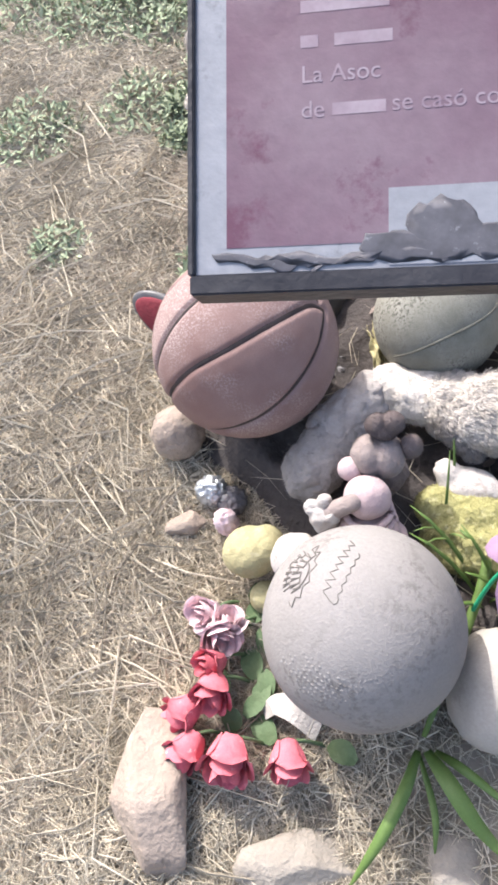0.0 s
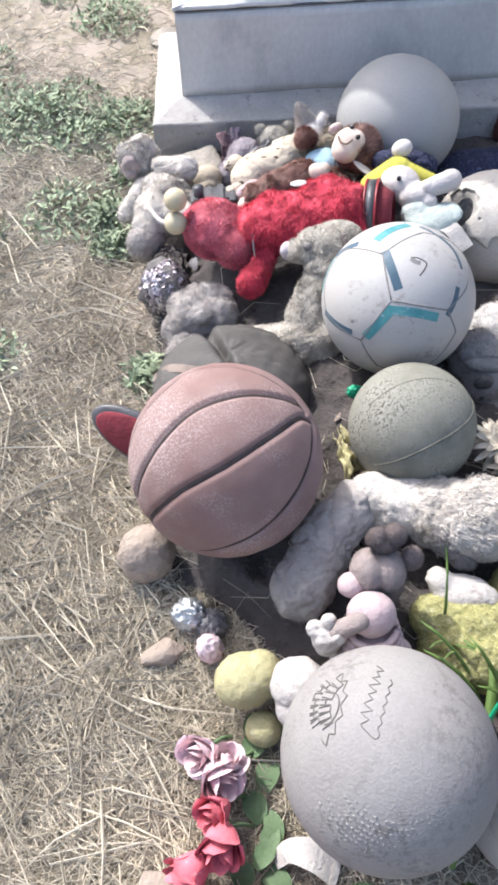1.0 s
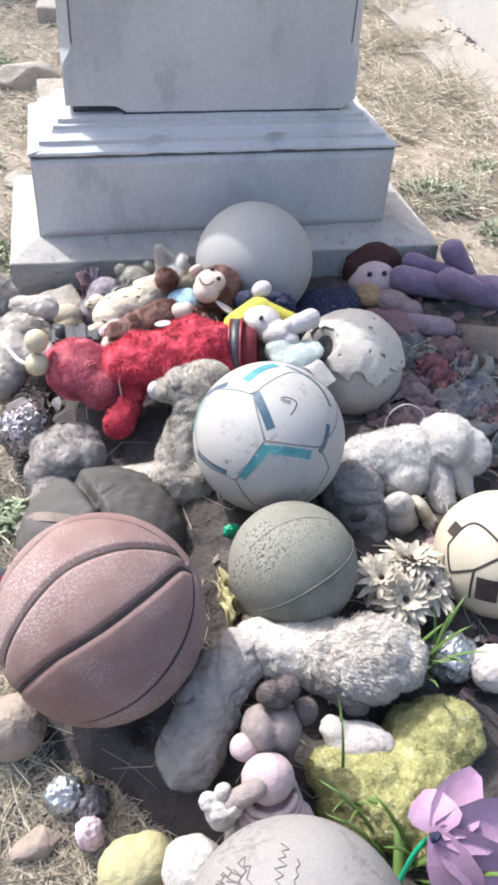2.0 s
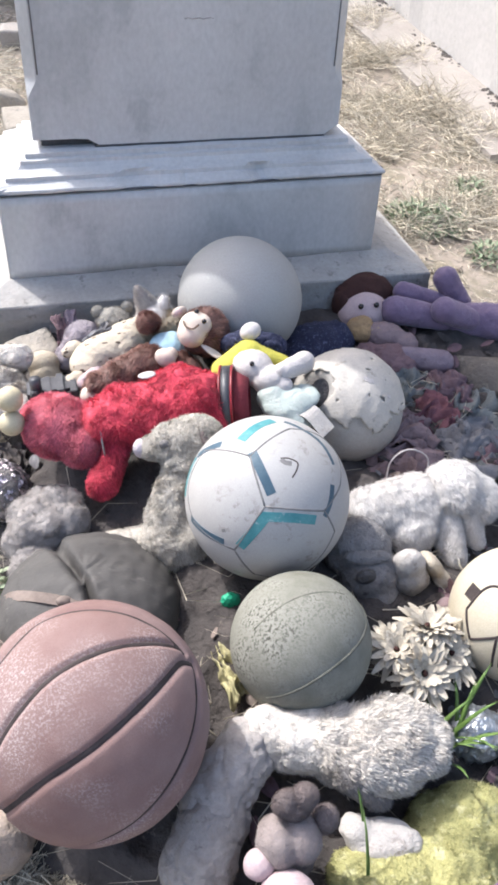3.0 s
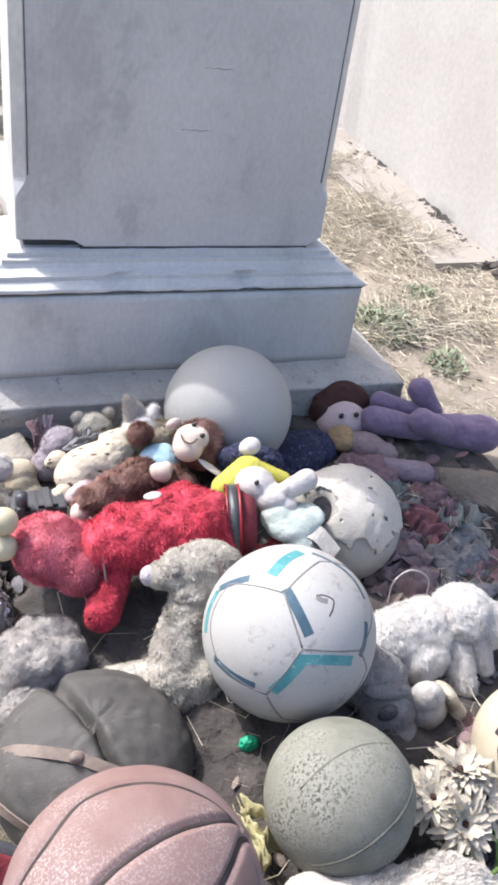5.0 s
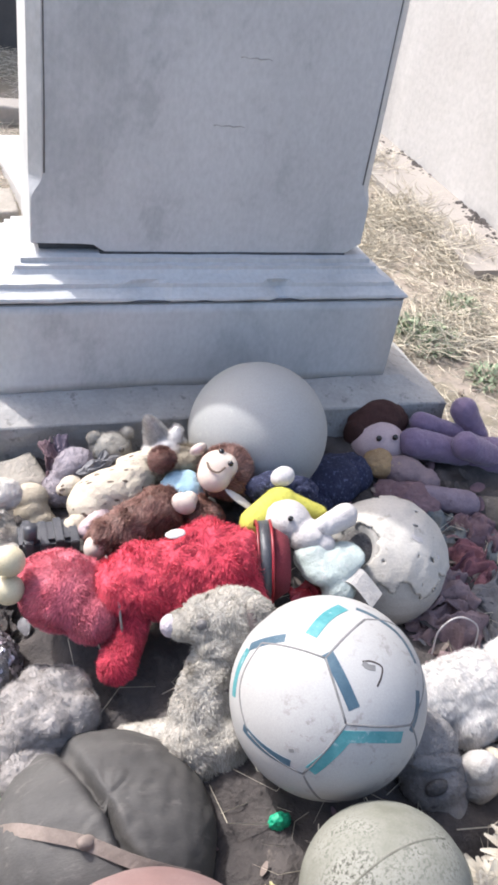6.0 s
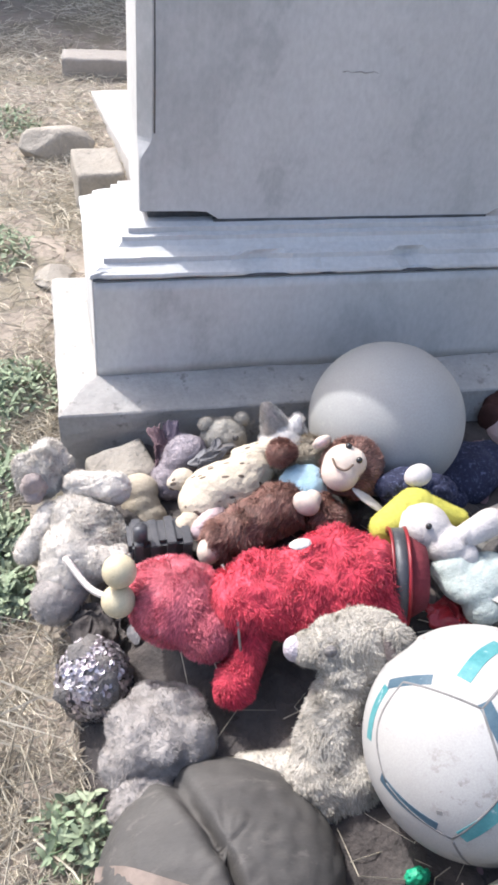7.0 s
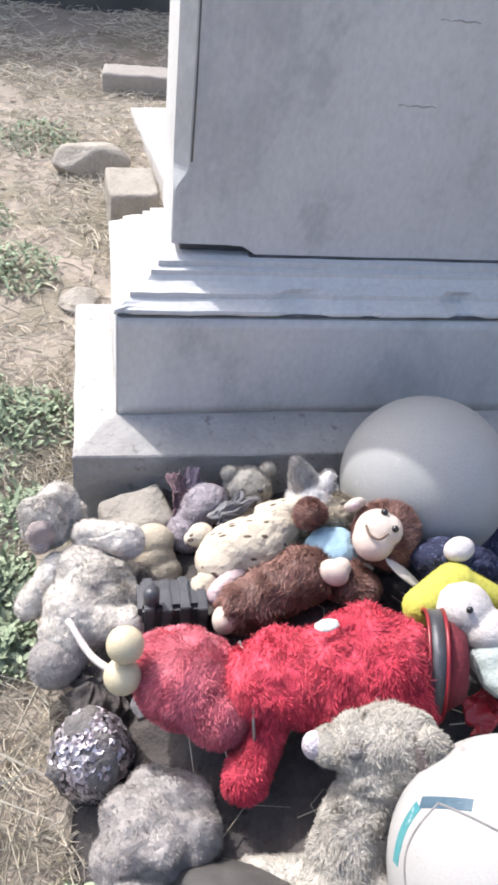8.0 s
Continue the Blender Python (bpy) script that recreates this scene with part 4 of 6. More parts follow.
# pale ball with peeling skin; a dented dark patch paints the duck's shadow
c = (0.311, 1.175, 0.224)
deflated = ball("deflated_ball", c, 0.095, M_PALEBALL, "deflated pale leather ball with ragged peeling skin", 0.98, 0.012, (((-0.74, -0.20, 0.60), 0.20, 0.075), ((0.15, -0.45, 0.85), 0.035, 0.05)), None, 0.010, (((0.62, -0.45, 0.62), 0.93), ((0.0, 0.10, 1.0), 0.93)))
bm = bmesh.new()
ellipsoid(bm, (0.2505, 1.158, 0.2720), (0.0075, 0.036, 0.030), (10, 39, 12), 4, 0.25, 40)
part("torn_hole", bm, M_DARKSHADE, deflated, "dark patch painting the duck's shadow")
for dirs, w in ((((0.05, -0.42, 0.90), (0.12, -0.48, 0.86), (0.20, -0.48, 0.84)), 0.009), (((0.40, -0.62, 0.62), (0.46, -0.62, 0.58)), 0.007)):
    bm = bmesh.new()
    line = smooth_line(dirs, 5, (c, 0.0945))
    ribbon(bm, line, w, c, 0.002, 0.0025, [0.4 + 0.6 * abs(math.sin(2.2 * i + 1)) for i in range(len(line))])
    part("peeled_flap", bm, M_WHITECLOTH, deflated, smooth=False)

def peeled_skin(c, r, axis, reach, seed):
    """A ragged raised patch of the old outer skin still sticking to the ball, paler to paint its lit top."""
    bm = bmesh.new()
    bmesh.ops.create_icosphere(bm, subdivisions=6, radius=r, matrix=Matrix.Translation(c))
    axis, off = Vector(axis).normalized(), Vector((seed, 0, 0))
    gone = []
    for f in bm.faces:
        d = (f.calc_center_median() - Vector(c)).normalized()
        edge = reach + 0.34 * noise.noise(d * 3.1 + off) + 0.10 * noise.noise(d * 11 + off)
        if d.angle(axis) > edge or noise.noise(d * 7 + off) > 0.60 or d.angle(Vector((-0.72, -0.22, 0.66))) < 0.36 + 0.05 * noise.noise(d * 9):
            gone.append(f)
    bmesh.ops.delete(bm, geom=gone, context="FACES")
    for v in bm.verts:
        d = (v.co - Vector(c)).normalized()
        v.co += d * (0.0004 + 0.0022 * (0.5 + noise.noise(d * 5 + off)))
    bmesh.ops.solidify(bm, geom=list(bm.faces), thickness=0.0022)
    return bm


part("peeled_skin", peeled_skin(c, 0.0955, (0.12, -0.30, 0.95), 1.0, 4.0), M_LITPEEL, deflated, "ragged outer skin, coloured paler for the ball's lit top")

# ---- soft toys ----
red = plush("red_plush_toy", "bright red shaggy plush toy lying face down", "soft toy", [
    ("body", M_RED, limb((-0.078, 1.135, 0.282), (0.050, 1.132, 0.296), 0.040, 0.053, 6) + [((-0.060, 1.150, 0.300), (0.034, 0.034, 0.030)), ((0.030, 1.148, 0.308), (0.050, 0.046, 0.044)), ((0.062, 1.108, 0.272), (0.032, 0.042, 0.050)), ((-0.010, 1.118, 0.284), (0.040, 0.040, 0.036))], 12000, 0.0085, (0.05, -0.35, -0.35), 0.24, "", 0.35),
    ("head", M_REDFADE, [((-0.152, 1.158, 0.270), (0.052, 0.052, 0.045), (0, 0, 20)), ((-0.122, 1.122, 0.258), (0.034, 0.032, 0.034)), ((-0.170, 1.178, 0.268), (0.036, 0.034, 0.034))], 9000, 0.0070, (-0.1, -0.25, -0.15), 0.10),
    ("arm", M_RED, limb((-0.072, 1.114, 0.262), (-0.086, 1.084, 0.240), 0.020, 0.017, 4) + limb((-0.086, 1.084, 0.240), (-0.100, 1.068, 0.226), 0.017, 0.021, 4), 4500, 0.0080, (0, -0.3, -0.4), 0.22, "", 0.3),
])
bm = bmesh.new()
tube(bm, smooth_line([(-0.098, 1.17, 0.306), (-0.092, 1.13, 0.309), (-0.094, 1.10, 0.292), (-0.092, 1.085, 0.262)], 6), 0.0016, 5)
part("cord", bm, M_METAL, red, "thin grey cord round the neck")
dog = plush("grey_plush_dog", "dirty pale grey shaggy plush dog resting against a ball", "soft toy", [
    ("body", M_GREYFUR, limb((0.010, 1.026, 0.256), (-0.012, 0.992, 0.205), 0.032, 0.037, 5) + [((-0.022, 0.972, 0.180), (0.044, 0.038, 0.042)), ((0.008, 0.962, 0.185), (0.032, 0.030, 0.040))], 13000, 0.0072, (0.1, -0.25, -0.45), 0.20, "", 0.5),
    ("head", M_GREYFUR, [((0.022, 1.050, 0.304), (0.038, 0.032, 0.032), (0, -22, -14)), ((-0.004, 1.053, 0.297), (0.028, 0.027, 0.026)), ((0.038, 1.040, 0.316), (0.027, 0.028, 0.028)), ((0.016, 1.030, 0.280), (0.034, 0.026, 0.026)), ((0.040, 1.030, 0.296), (0.030, 0.028, 0.030))], 11000, 0.0066, (0.35, -0.1, -0.35), 0.14, "", 0.4),
    ("muzzle", M_GREYFUR, [((-0.026, 1.057, 0.291), (0.021, 0.020, 0.019)), ((-0.012, 1.053, 0.293), (0.022, 0.022, 0.021))], 3000, 0.0035, (0.3, 0, -0.1), 0.12, "", 0.2),
    ("nose", M_LILAC, [((-0.042, 1.059, 0.290), (0.012, 0.013, 0.015))], 0, 0, (0, 0, 0), 0.1, "pinkish felt nose"),
    ("ear", M_GREYFUR, limb((0.046, 1.022, 0.346), (0.064, 1.000, 0.312), 0.010, 0.016, 5), 3000, 0.0070, (0.3, -0.1, -0.5), 0.2, "", 0.4),
    # Dark limb put in as the shadow under the ear's fold.
    ("ear_lining", M_TROLLDK, limb((0.040, 1.017, 0.338), (0.050, 1.002, 0.312), 0.007, 0.011, 4), 500, 0.0030, (0.2, 0, -0.5), 0.2, "dark inside of the ear"),
    ("eye", M_DARKSHADE, [((-0.013, 1.034, 0.313), (0.0075, 0.006, 0.007))], 0, 0, (0, 0, 0), 0.1, "dull grey bead eye"),
    ("leg", M_GREYFUR, limb((-0.040, 0.985, 0.182), (-0.098, 1.000, 0.172), 0.021, 0.016, 5), 2600, 0.0045, (-0.3, 0, -0.2), 0.15, "", 0.4),
    ("leg", M_GREYFUR, limb((-0.030, 0.960, 0.165), (-0.075, 0.945, 0.150), 0.026, 0.024, 5), 2600, 0.0045, (-0.3, 0, -0.2), 0.15, "", 0.4),
])
bm = bmesh.new()
tube(bm, smooth_line([(-0.026, 1.018, 0.246), (-0.016, 0.992, 0.244), (0.008, 0.985, 0.250), (0.032, 0.998, 0.256)], 8), 0.0026, 6, [1.0 if k % 2 else 0.45 for k in range(25)])
part("collar", bm, M_TROLLDK, dog, "dark beaded collar")
monkey = plush("plush_monkey", "brown plush monkey in a pale blue shirt lying on its back", "soft toy", [
    ("body", M_BLUE, [((0.040, 1.310, 0.278), (0.036, 0.034, 0.034), (0, 0, -20))], 0, 0, (0, 0, 0), 0.12, "pale blue towelling shirt"),
    ("head", M_BROWNFUR, [((0.098, 1.306, 0.312), (0.038, 0.039, 0.038))], 4500, 0.0080, (0.3, 0.1, -0.2), 0.1),
    ("face", M_SKIN, [((0.0812, 1.293, 0.3288), (0.0275, 0.0275, 0.0275)), ((0.0905, 1.290, 0.3360), (0.018, 0.021, 0.018)), ((0.0735, 1.284, 0.3250), (0.024, 0.026, 0.022))], 0, 0, (0, 0, 0), 0.03, "peach felt face"),
    ("ear", M_SKIN, [((0.062, 1.331, 0.338), (0.014, 0.007, 0.013), (25, 0, 20))], 0, 0, (0, 0, 0), 0.06),
    ("ear_lining", M_PINKISH, [((0.060, 1.326, 0.341), (0.009, 0.005, 0.008), (25, 0, 20))], 0, 0, (0, 0, 0), 0.06),
    ("hand", M_BROWNFUR, [((0.010, 1.335, 0.322), (0.019, 0.017, 0.017))], 1800, 0.0065, (0, 0, 0.1), 0.2),
    ("leg", M_BROWNFUR, limb((0.005, 1.285, 0.275), (-0.078, 1.252, 0.262), 0.031, 0.026, 6), 6500, 0.0100, (-0.35, -0.4, -0.35), 0.2),
    ("leg", M_BROWNFUR, limb((0.040, 1.282, 0.272), (0.062, 1.262, 0.270), 0.024, 0.022, 5), 4200, 0.0095, (0.0, -0.5, -0.3), 0.2),
    ("foot", M_SKIN, [((0.026, 1.262, 0.298), (0.018, 0.014, 0.015), (0, 20, -30)), ((0.036, 1.268, 0.300), (0.012, 0.012, 0.012))], 0, 0, (0, 0, 0), 0.1),
    ("foot", M_SKIN, [((-0.097, 1.240, 0.257), (0.020, 0.016, 0.018), (0, 0, 50))], 0, 0, (0, 0, 0), 0.1),
    ("eye", M_EYE, [((0.0842, 1.2965, 0.3572), (0.0046, 0.0046, 0.0046))], 0, 0, (0, 0, 0), 0, "black stitched eye"),
    ("eye", M_EYE, [((0.0920, 1.2755, 0.3510), (0.0046, 0.0046, 0.0046))], 0, 0, (0, 0, 0), 0, "black stitched eye"),
])
bm = bmesh.new()
tube(bm, smooth_line([(0.0600, 1.2845, 0.3500), (0.0620, 1.2735, 0.3462), (0.0715, 1.2665, 0.3448), (0.0825, 1.2695, 0.3500)], 6), 0.0016, 5)
part("mouth", bm, M_SPOT, monkey, "stitched smile")
plush("plush_leopard", "cream spotted cloth plush animal lying on its side", "soft toy", [
    ("body", M_LEOPARD, [((-0.058, 1.342, 0.262), (0.062, 0.040, 0.036), (0, 0, 12)), ((-0.095, 1.322, 0.258), (0.030, 0.032, 0.026)), ((-0.020, 1.362, 0.278), (0.036, 0.028, 0.026))], 0, 0, (0, 0, 0), 0.12, "", 0.55),
    ("head", M_LEOPARD, [((-0.113, 1.362, 0.266), (0.017, 0.016, 0.016)), ((-0.126, 1.358, 0.264), (0.009, 0.010, 0.009))], 0, 0, (0, 0, 0), 0.1, "", 0.2),
    ("leg", M_LEOPARD, limb((-0.030, 1.372, 0.285), (0.012, 1.372, 0.300), 0.018, 0.015, 5), 0, 0, (0, 0, 0), 0.2, "", 0.4),
    ("leg", M_CREAMCLOTH, limb((-0.092, 1.315, 0.250), (-0.120, 1.288, 0.250), 0.017, 0.018, 5), 0, 0, (0, 0, 0), 0.2, "", 0.4),
    ("leg", M_PINKISH, limb((-0.075, 1.310, 0.255), (-0.100, 1.272, 0.258), 0.015, 0.016, 5), 0, 0, (0, 0, 0), 0.15, "washed pink foot", 0.4),
])
plush("plush_duck", "pale plush toy with a bright yellow hood and mint body", "soft toy", [
    ("body", M_MINT, [((0.192, 1.124, 0.286), (0.044, 0.036, 0.020), (0, 0, 20)), ((0.222, 1.132, 0.292), (0.020, 0.026, 0.010), (0, -14, 25)), ((0.172, 1.138, 0.290), (0.026, 0.024, 0.022)), ((0.196, 1.094, 0.270), (0.024, 0.022, 0.020))], 6000, 0.0018, (0, 0, 0), 0.12, "pale mint towelling body", 0.3),
    ("head", M_WHITECLOTH, [((0.150, 1.190, 0.313), (0.034, 0.033, 0.027)), ((0.170, 1.164, 0.306), (0.028, 0.028, 0.022), (-20, 0, 25)), ((0.186, 1.150, 0.302), (0.020, 0.020, 0.016))], 0, 0, (0, 0, 0), 0.06, "", 0.2),
    ("hood", M_YELLOW, limb((0.110, 1.202, 0.304), (0.152, 1.220, 0.314), 0.021, 0.026, 6) + limb((0.152, 1.220, 0.314), (0.204, 1.202, 0.308), 0.024, 0.012, 6), 5000, 0.0020, (0, 0, 0), 0.08, "bright yellow fleece hood", 0.15),
    ("arm", M_WHITECLOTH, limb((0.186, 1.160, 0.318), (0.230, 1.176, 0.322), 0.014, 0.018, 6), 0, 0, (0, 0, 0), 0.08, "", 0.2),
    ("eye", M_EYE, [((0.144, 1.168, 0.3355), (0.0044, 0.0040, 0.0046))], 0, 0, (0, 0, 0), 0, "black button eye"),
])
plush("purple_plush_toy", "purple velour plush toy with thick stubby limbs", "soft toy", [
    ("body", M_PURPLE, limb((0.63, 1.43, 0.205), (0.745, 1.40, 0.20), 0.033, 0.040, 5), 0, 0, (0, 0, 0), 0.12, "", 0.25),
    ("limb", M_PURPLE, limb((0.605, 1.425, 0.210), (0.505, 1.44, 0.232), 0.025, 0.028, 5), 0, 0, (0, 0, 0), 0.12),
    ("limb", M_PURPLE, limb((0.61, 1.465, 0.225), (0.535, 1.478, 0.248), 0.019, 0.020, 5), 0, 0, (0, 0, 0), 0.12),
    ("limb", M_PURPLE, limb((0.65, 1.405, 0.215), (0.592, 1.405, 0.242), 0.023, 0.026, 4), 0, 0, (0, 0, 0), 0.12),
    ("limb", M_PURPLE, limb((0.66, 1.465, 0.215), (0.622, 1.478, 0.268), 0.023, 0.025, 4), 0, 0, (0, 0, 0), 0.12),
])
plush("mauve_plush_toy", "dusty mauve plush toy half buried under the pile", "soft toy", [
    ("body", M_RAGPINK, [((0.455, 1.345, 0.172), (0.07, 0.05, 0.042), (0, 0, -20))], 0, 0, (0, 0, 0), 0.25, "dark rose patterned cloth body", 0.7),
    ("chest", M_OCHRE, [((0.428, 1.415, 0.212), (0.030, 0.030, 0.022), (10, 0, -25))], 0, 0, (0, 0, 0), 0.2, "ochre sequinned cloth", 0.4),
    ("shirt", M_GILT, [((0.468, 1.396, 0.206), (0.042, 0.032, 0.024), (0, 0, -25)), ((0.500, 1.378, 0.198), (0.032, 0.028, 0.020), (0, 0, -30))], 0, 0, (0, 0, 0), 0.15, "mauve cloth with gold glitter", 0.5),
    ("limb", M_MAUVE, limb((0.480, 1.345, 0.192), (0.552, 1.312, 0.188), 0.018, 0.025, 6), 0, 0, (0, 0, 0), 0.15, "", 0.25),
])
# rag doll: one plain mesh
bm = bmesh.new()
ellipsoid(bm, (0.455, 1.472, 0.208), (0.052, 0.042, 0.046), (0, 0, 0), 4, 0.03, mi=0)
ellipsoid(bm, (0.462, 1.503, 0.236), (0.062, 0.034, 0.038), (0, 0, 0), 4, 0.2, 30, mi=1)
ellipsoid(bm, (0.412, 1.492, 0.222), (0.014, 0.024, 0.030), (0, 0, 20), 3, 0.2, 30, mi=1)
for x, y, z, rx, ry, rz, t in ((0.322, 1.395, 0.196, 0.078, 0.052, 0.044, 25), (0.275, 1.365, 0.188, 0.045, 0.045, 0.034, 10), (0.372, 1.412, 0.196, 0.045, 0.042, 0.036, 30)):
    for v in ellipsoid(bm, (x, y, z), (rx, ry, rz), (0, 0, t), 4, 0.0, mi=2):
        v.co.z += 0.012 * abs(noise.noise(Vector((v.co.x * 60, v.co.y * 40, 0)))) - 0.004
ellipsoid(bm, (0.4347, 1.4450, 0.2435), (0.0055, 0.0045, 0.006), (0, 0, 0), 2, mi=3)
ellipsoid(bm, (0.4652, 1.4418, 0.2455), (0.0055, 0.0045, 0.006), (0, 0, 0), 2, mi=3)
tube(bm, smooth_line([(0.432, 1.4328, 0.2189), (0.4413, 1.4292, 0.224), (0.4552, 1.4268, 0.2207)], 4), 0.0012, 5)
ob = thing("rag_doll", (0.42, 1.45, 0.17), "pale rag doll with auburn hair and navy print dress", "doll")
part("figure", bm, [M_PINKISH, M_HAIR, M_NAVY, M_EYE], ob)

plush("white_plush_dog", "dirty white fluffy plush dog lying on the pile", "soft toy", [
    ("body", M_WHITEFUR, limb((0.270, 0.958, 0.198), (0.350, 0.962, 0.196), 0.036, 0.046, 5) + [((0.330, 0.930, 0.180), (0.045, 0.034, 0.036))], 15000, 0.0070, (0.1, -0.7, -0.55), 0.16, "", 0.3),
    ("head", M_WHITEFUR, [((0.408, 0.960, 0.218), (0.046, 0.044, 0.042)), ((0.440, 0.945, 0.205), (0.036, 0.036, 0.036))], 9000, 0.0075, (0.25, -0.6, -0.45), 0.16, "", 0.3),
    ("leg", M_WHITEFUR, limb((0.385, 0.930, 0.185), (0.388, 0.890, 0.155), 0.024, 0.019, 5), 3000, 0.0075, (0, -0.3, -0.6), 0.2, "", 0.3),
    ("ear", M_WHITEFUR, limb((0.420, 0.925, 0.200), (0.428, 0.900, 0.165), 0.016, 0.012, 5), 1800, 0.0070, (0, -0.2, -0.7), 0.2),
])
# Head and brow coloured dark: the soccer ball's shadow is in the material.
plush("shaded_plush_head", "pale plush animal with floppy ears, head darkened for the ball's shadow", "soft toy", [
    ("head", M_SHADEDARK, [((0.236, 0.905, 0.188), (0.050, 0.044, 0.044)), ((0.246, 0.872, 0.168), (0.044, 0.040, 0.040)), ((0.252, 0.846, 0.140), (0.034, 0.032, 0.032))], 3800, 0.0035, (0, -0.2, -0.4), 0.16, "", 0.4),
    ("brow", M_SHADEDARK, [((0.236, 0.868, 0.208), (0.034, 0.012, 0.008), (20, 0, -10))], 900, 0.0035, (0, 0, -0.3), 0.2),
    ("eye_socket", M_DARKSHADE, [((0.228, 0.845, 0.194), (0.015, 0.008, 0.012))], 300, 0.0030, (0, 0, 0), 0.2, "dark sunken eye"),
    ("ear", M_OLDWHITE, [((0.300, 0.863, 0.172), (0.026, 0.023, 0.054), (20, -12, 0)), ((0.304, 0.856, 0.158), (0.028, 0.024, 0.038), (20, -12, 0))], 1500, 0.0025, (0, -0.2, -0.5), 0.12, "pale floppy cloth ear", 0.3),
    ("ear", M_CREAMCLOTH, [((0.340, 0.868, 0.168), (0.012, 0.024, 0.046), (28, -34, 10)), ((0.352, 0.852, 0.150), (0.013, 0.020, 0.026), (28, -34, 10))], 0, 0, (0, 0, 0), 0.12, "cream cloth ear", 0.3),
])
plush("matted_plush_rabbit", "matted weathered pale plush animal stretched over the pile", "soft toy", [
    ("body", M_LAMB, [((0.162, 0.614, 0.186), (0.072, 0.052, 0.050), (0, 6, 8)), ((0.202, 0.614, 0.180), (0.040, 0.040, 0.040)), ((0.110, 0.630, 0.186), (0.036, 0.042, 0.042))], 16000, 0.0095, (0.8, -0.25, -0.25), 0.18, "", 0.8),
    ("neck", M_LAMB, [((0.084, 0.642, 0.186), (0.060, 0.040, 0.038), (0, 0, -5)), ((0.040, 0.655, 0.186), (0.036, 0.034, 0.036))], 3500, 0.0040, (0.5, -0.3, -0.2), 0.18, "pale worn cloth neck", 0.6),
    # Leg and paw coloured grey for the basketball's shadow across the pale rabbit.
    ("leg", M_LINTSHADE, limb((0.015, 0.648, 0.180), (-0.035, 0.600, 0.170), 0.036, 0.038, 5), 2200, 0.0035, (-0.4, -0.3, -0.2), 0.2, "", 0.7),
    ("paw", M_LINTSHADE, limb((-0.035, 0.590, 0.166), (-0.064, 0.545, 0.152), 0.038, 0.040, 5), 2200, 0.0035, (-0.3, -0.5, -0.2), 0.2, "", 0.7),
    ("ear", M_SHADEDARK, limb((0.118, 0.592, 0.192), (0.140, 0.572, 0.172), 0.024, 0.018, 5), 3000, 0.0060, (0.5, -0.4, -0.3), 0.25, "dark matted curled ear", 0.6),
])
plush("taupe_plush_mouse", "small taupe plush mouse sitting among the toys", "soft toy", [
    ("body", M_TROLL, [((0.012, 0.524, 0.222), (0.022, 0.026, 0.029)), ((0.034, 0.524, 0.222), (0.022, 0.026, 0.029))], 5000, 0.0022, (0, 0, -0.1), 0.1, "", 0.15),
    ("ear", M_TROLLDK, [((0.022, 0.540, 0.266), (0.014, 0.012, 0.016)), ((0.040, 0.540, 0.268), (0.014, 0.012, 0.016)), ((0.031, 0.536, 0.260), (0.016, 0.012, 0.014))], 3500, 0.0025, (0, 0, 0), 0.15),
    ("ear", M_TROLLDK, [((0.062, 0.53, 0.235), (0.014, 0.013, 0.018))], 780, 0.0023, (0, 0, 0), 0.15),
    ("hand", M_PINKISH, [((-0.010, 0.51, 0.216), (0.016, 0.015, 0.016))], 0, 0, (0, 0, 0), 0.1),
    ("base", M_TROLLDK, [((0.03, 0.535, 0.17), (0.03, 0.03, 0.035))], 0, 0, (0, 0, 0), 0.2),
])
bonnet = plush("pink_bonnet_toy", "washed pink toy with a knitted bonnet and grey arm", "soft toy", [
    ("head", M_PINKISH, [((0.010, 0.478, 0.203), (0.029, 0.027, 0.029))], 0, 0, (0, 0, 0), 0.08, "", 0.0),
    ("collar", M_PINKISH, [((0.012, 0.455, 0.172), (0.038, 0.03, 0.012)), ((0.014, 0.45, 0.155), (0.046, 0.035, 0.014))], 0, 0, (0, 0, 0), 0.2),
    ("body", M_WHITECLOTH, [((0.012, 0.455, 0.12), (0.05, 0.04, 0.04))], 0, 0, (0, 0, 0), 0.25),
    ("arm", M_TROLL, limb((-0.006, 0.462, 0.218), (-0.032, 0.462, 0.196), 0.011, 0.012, 5), 0, 0, (0, 0, 0), 0.1),
    ("hand", M_OLDWHITE, [((-0.042, 0.462, 0.180), (0.020, 0.018, 0.026)), ((-0.056, 0.468, 0.196), (0.011, 0.011, 0.010)), ((-0.040, 0.470, 0.206), (0.010, 0.010, 0.010)), ((-0.030, 0.455, 0.196), (0.010, 0.010, 0.012))], 0, 0, (0, 0, 0), 0.3, "", 0.4),
])
plush("yellow_plush_ball", "lumpy faded yellow cloth ball on dry grass", "soft toy", [("body", M_PALEYEL, [((-0.142, 0.447, 0.113), (0.037, 0.035, 0.035), (0, 0, 20)), ((-0.120, 0.452, 0.118), (0.026, 0.030, 0.032))], 0, 0, (0, 0, 0), 0.10, "", 0.3)])
plush("white_plush_ball", "lumpy off-white cloth ball beside the yellow one", "soft toy", [("body", M_OLDWHITE, [((-0.078, 0.430, 0.132), (0.034, 0.033, 0.034)), ((-0.074, 0.412, 0.112), (0.034, 0.032, 0.034))], 0, 0, (0, 0, 0), 0.1, "", 0.25)])
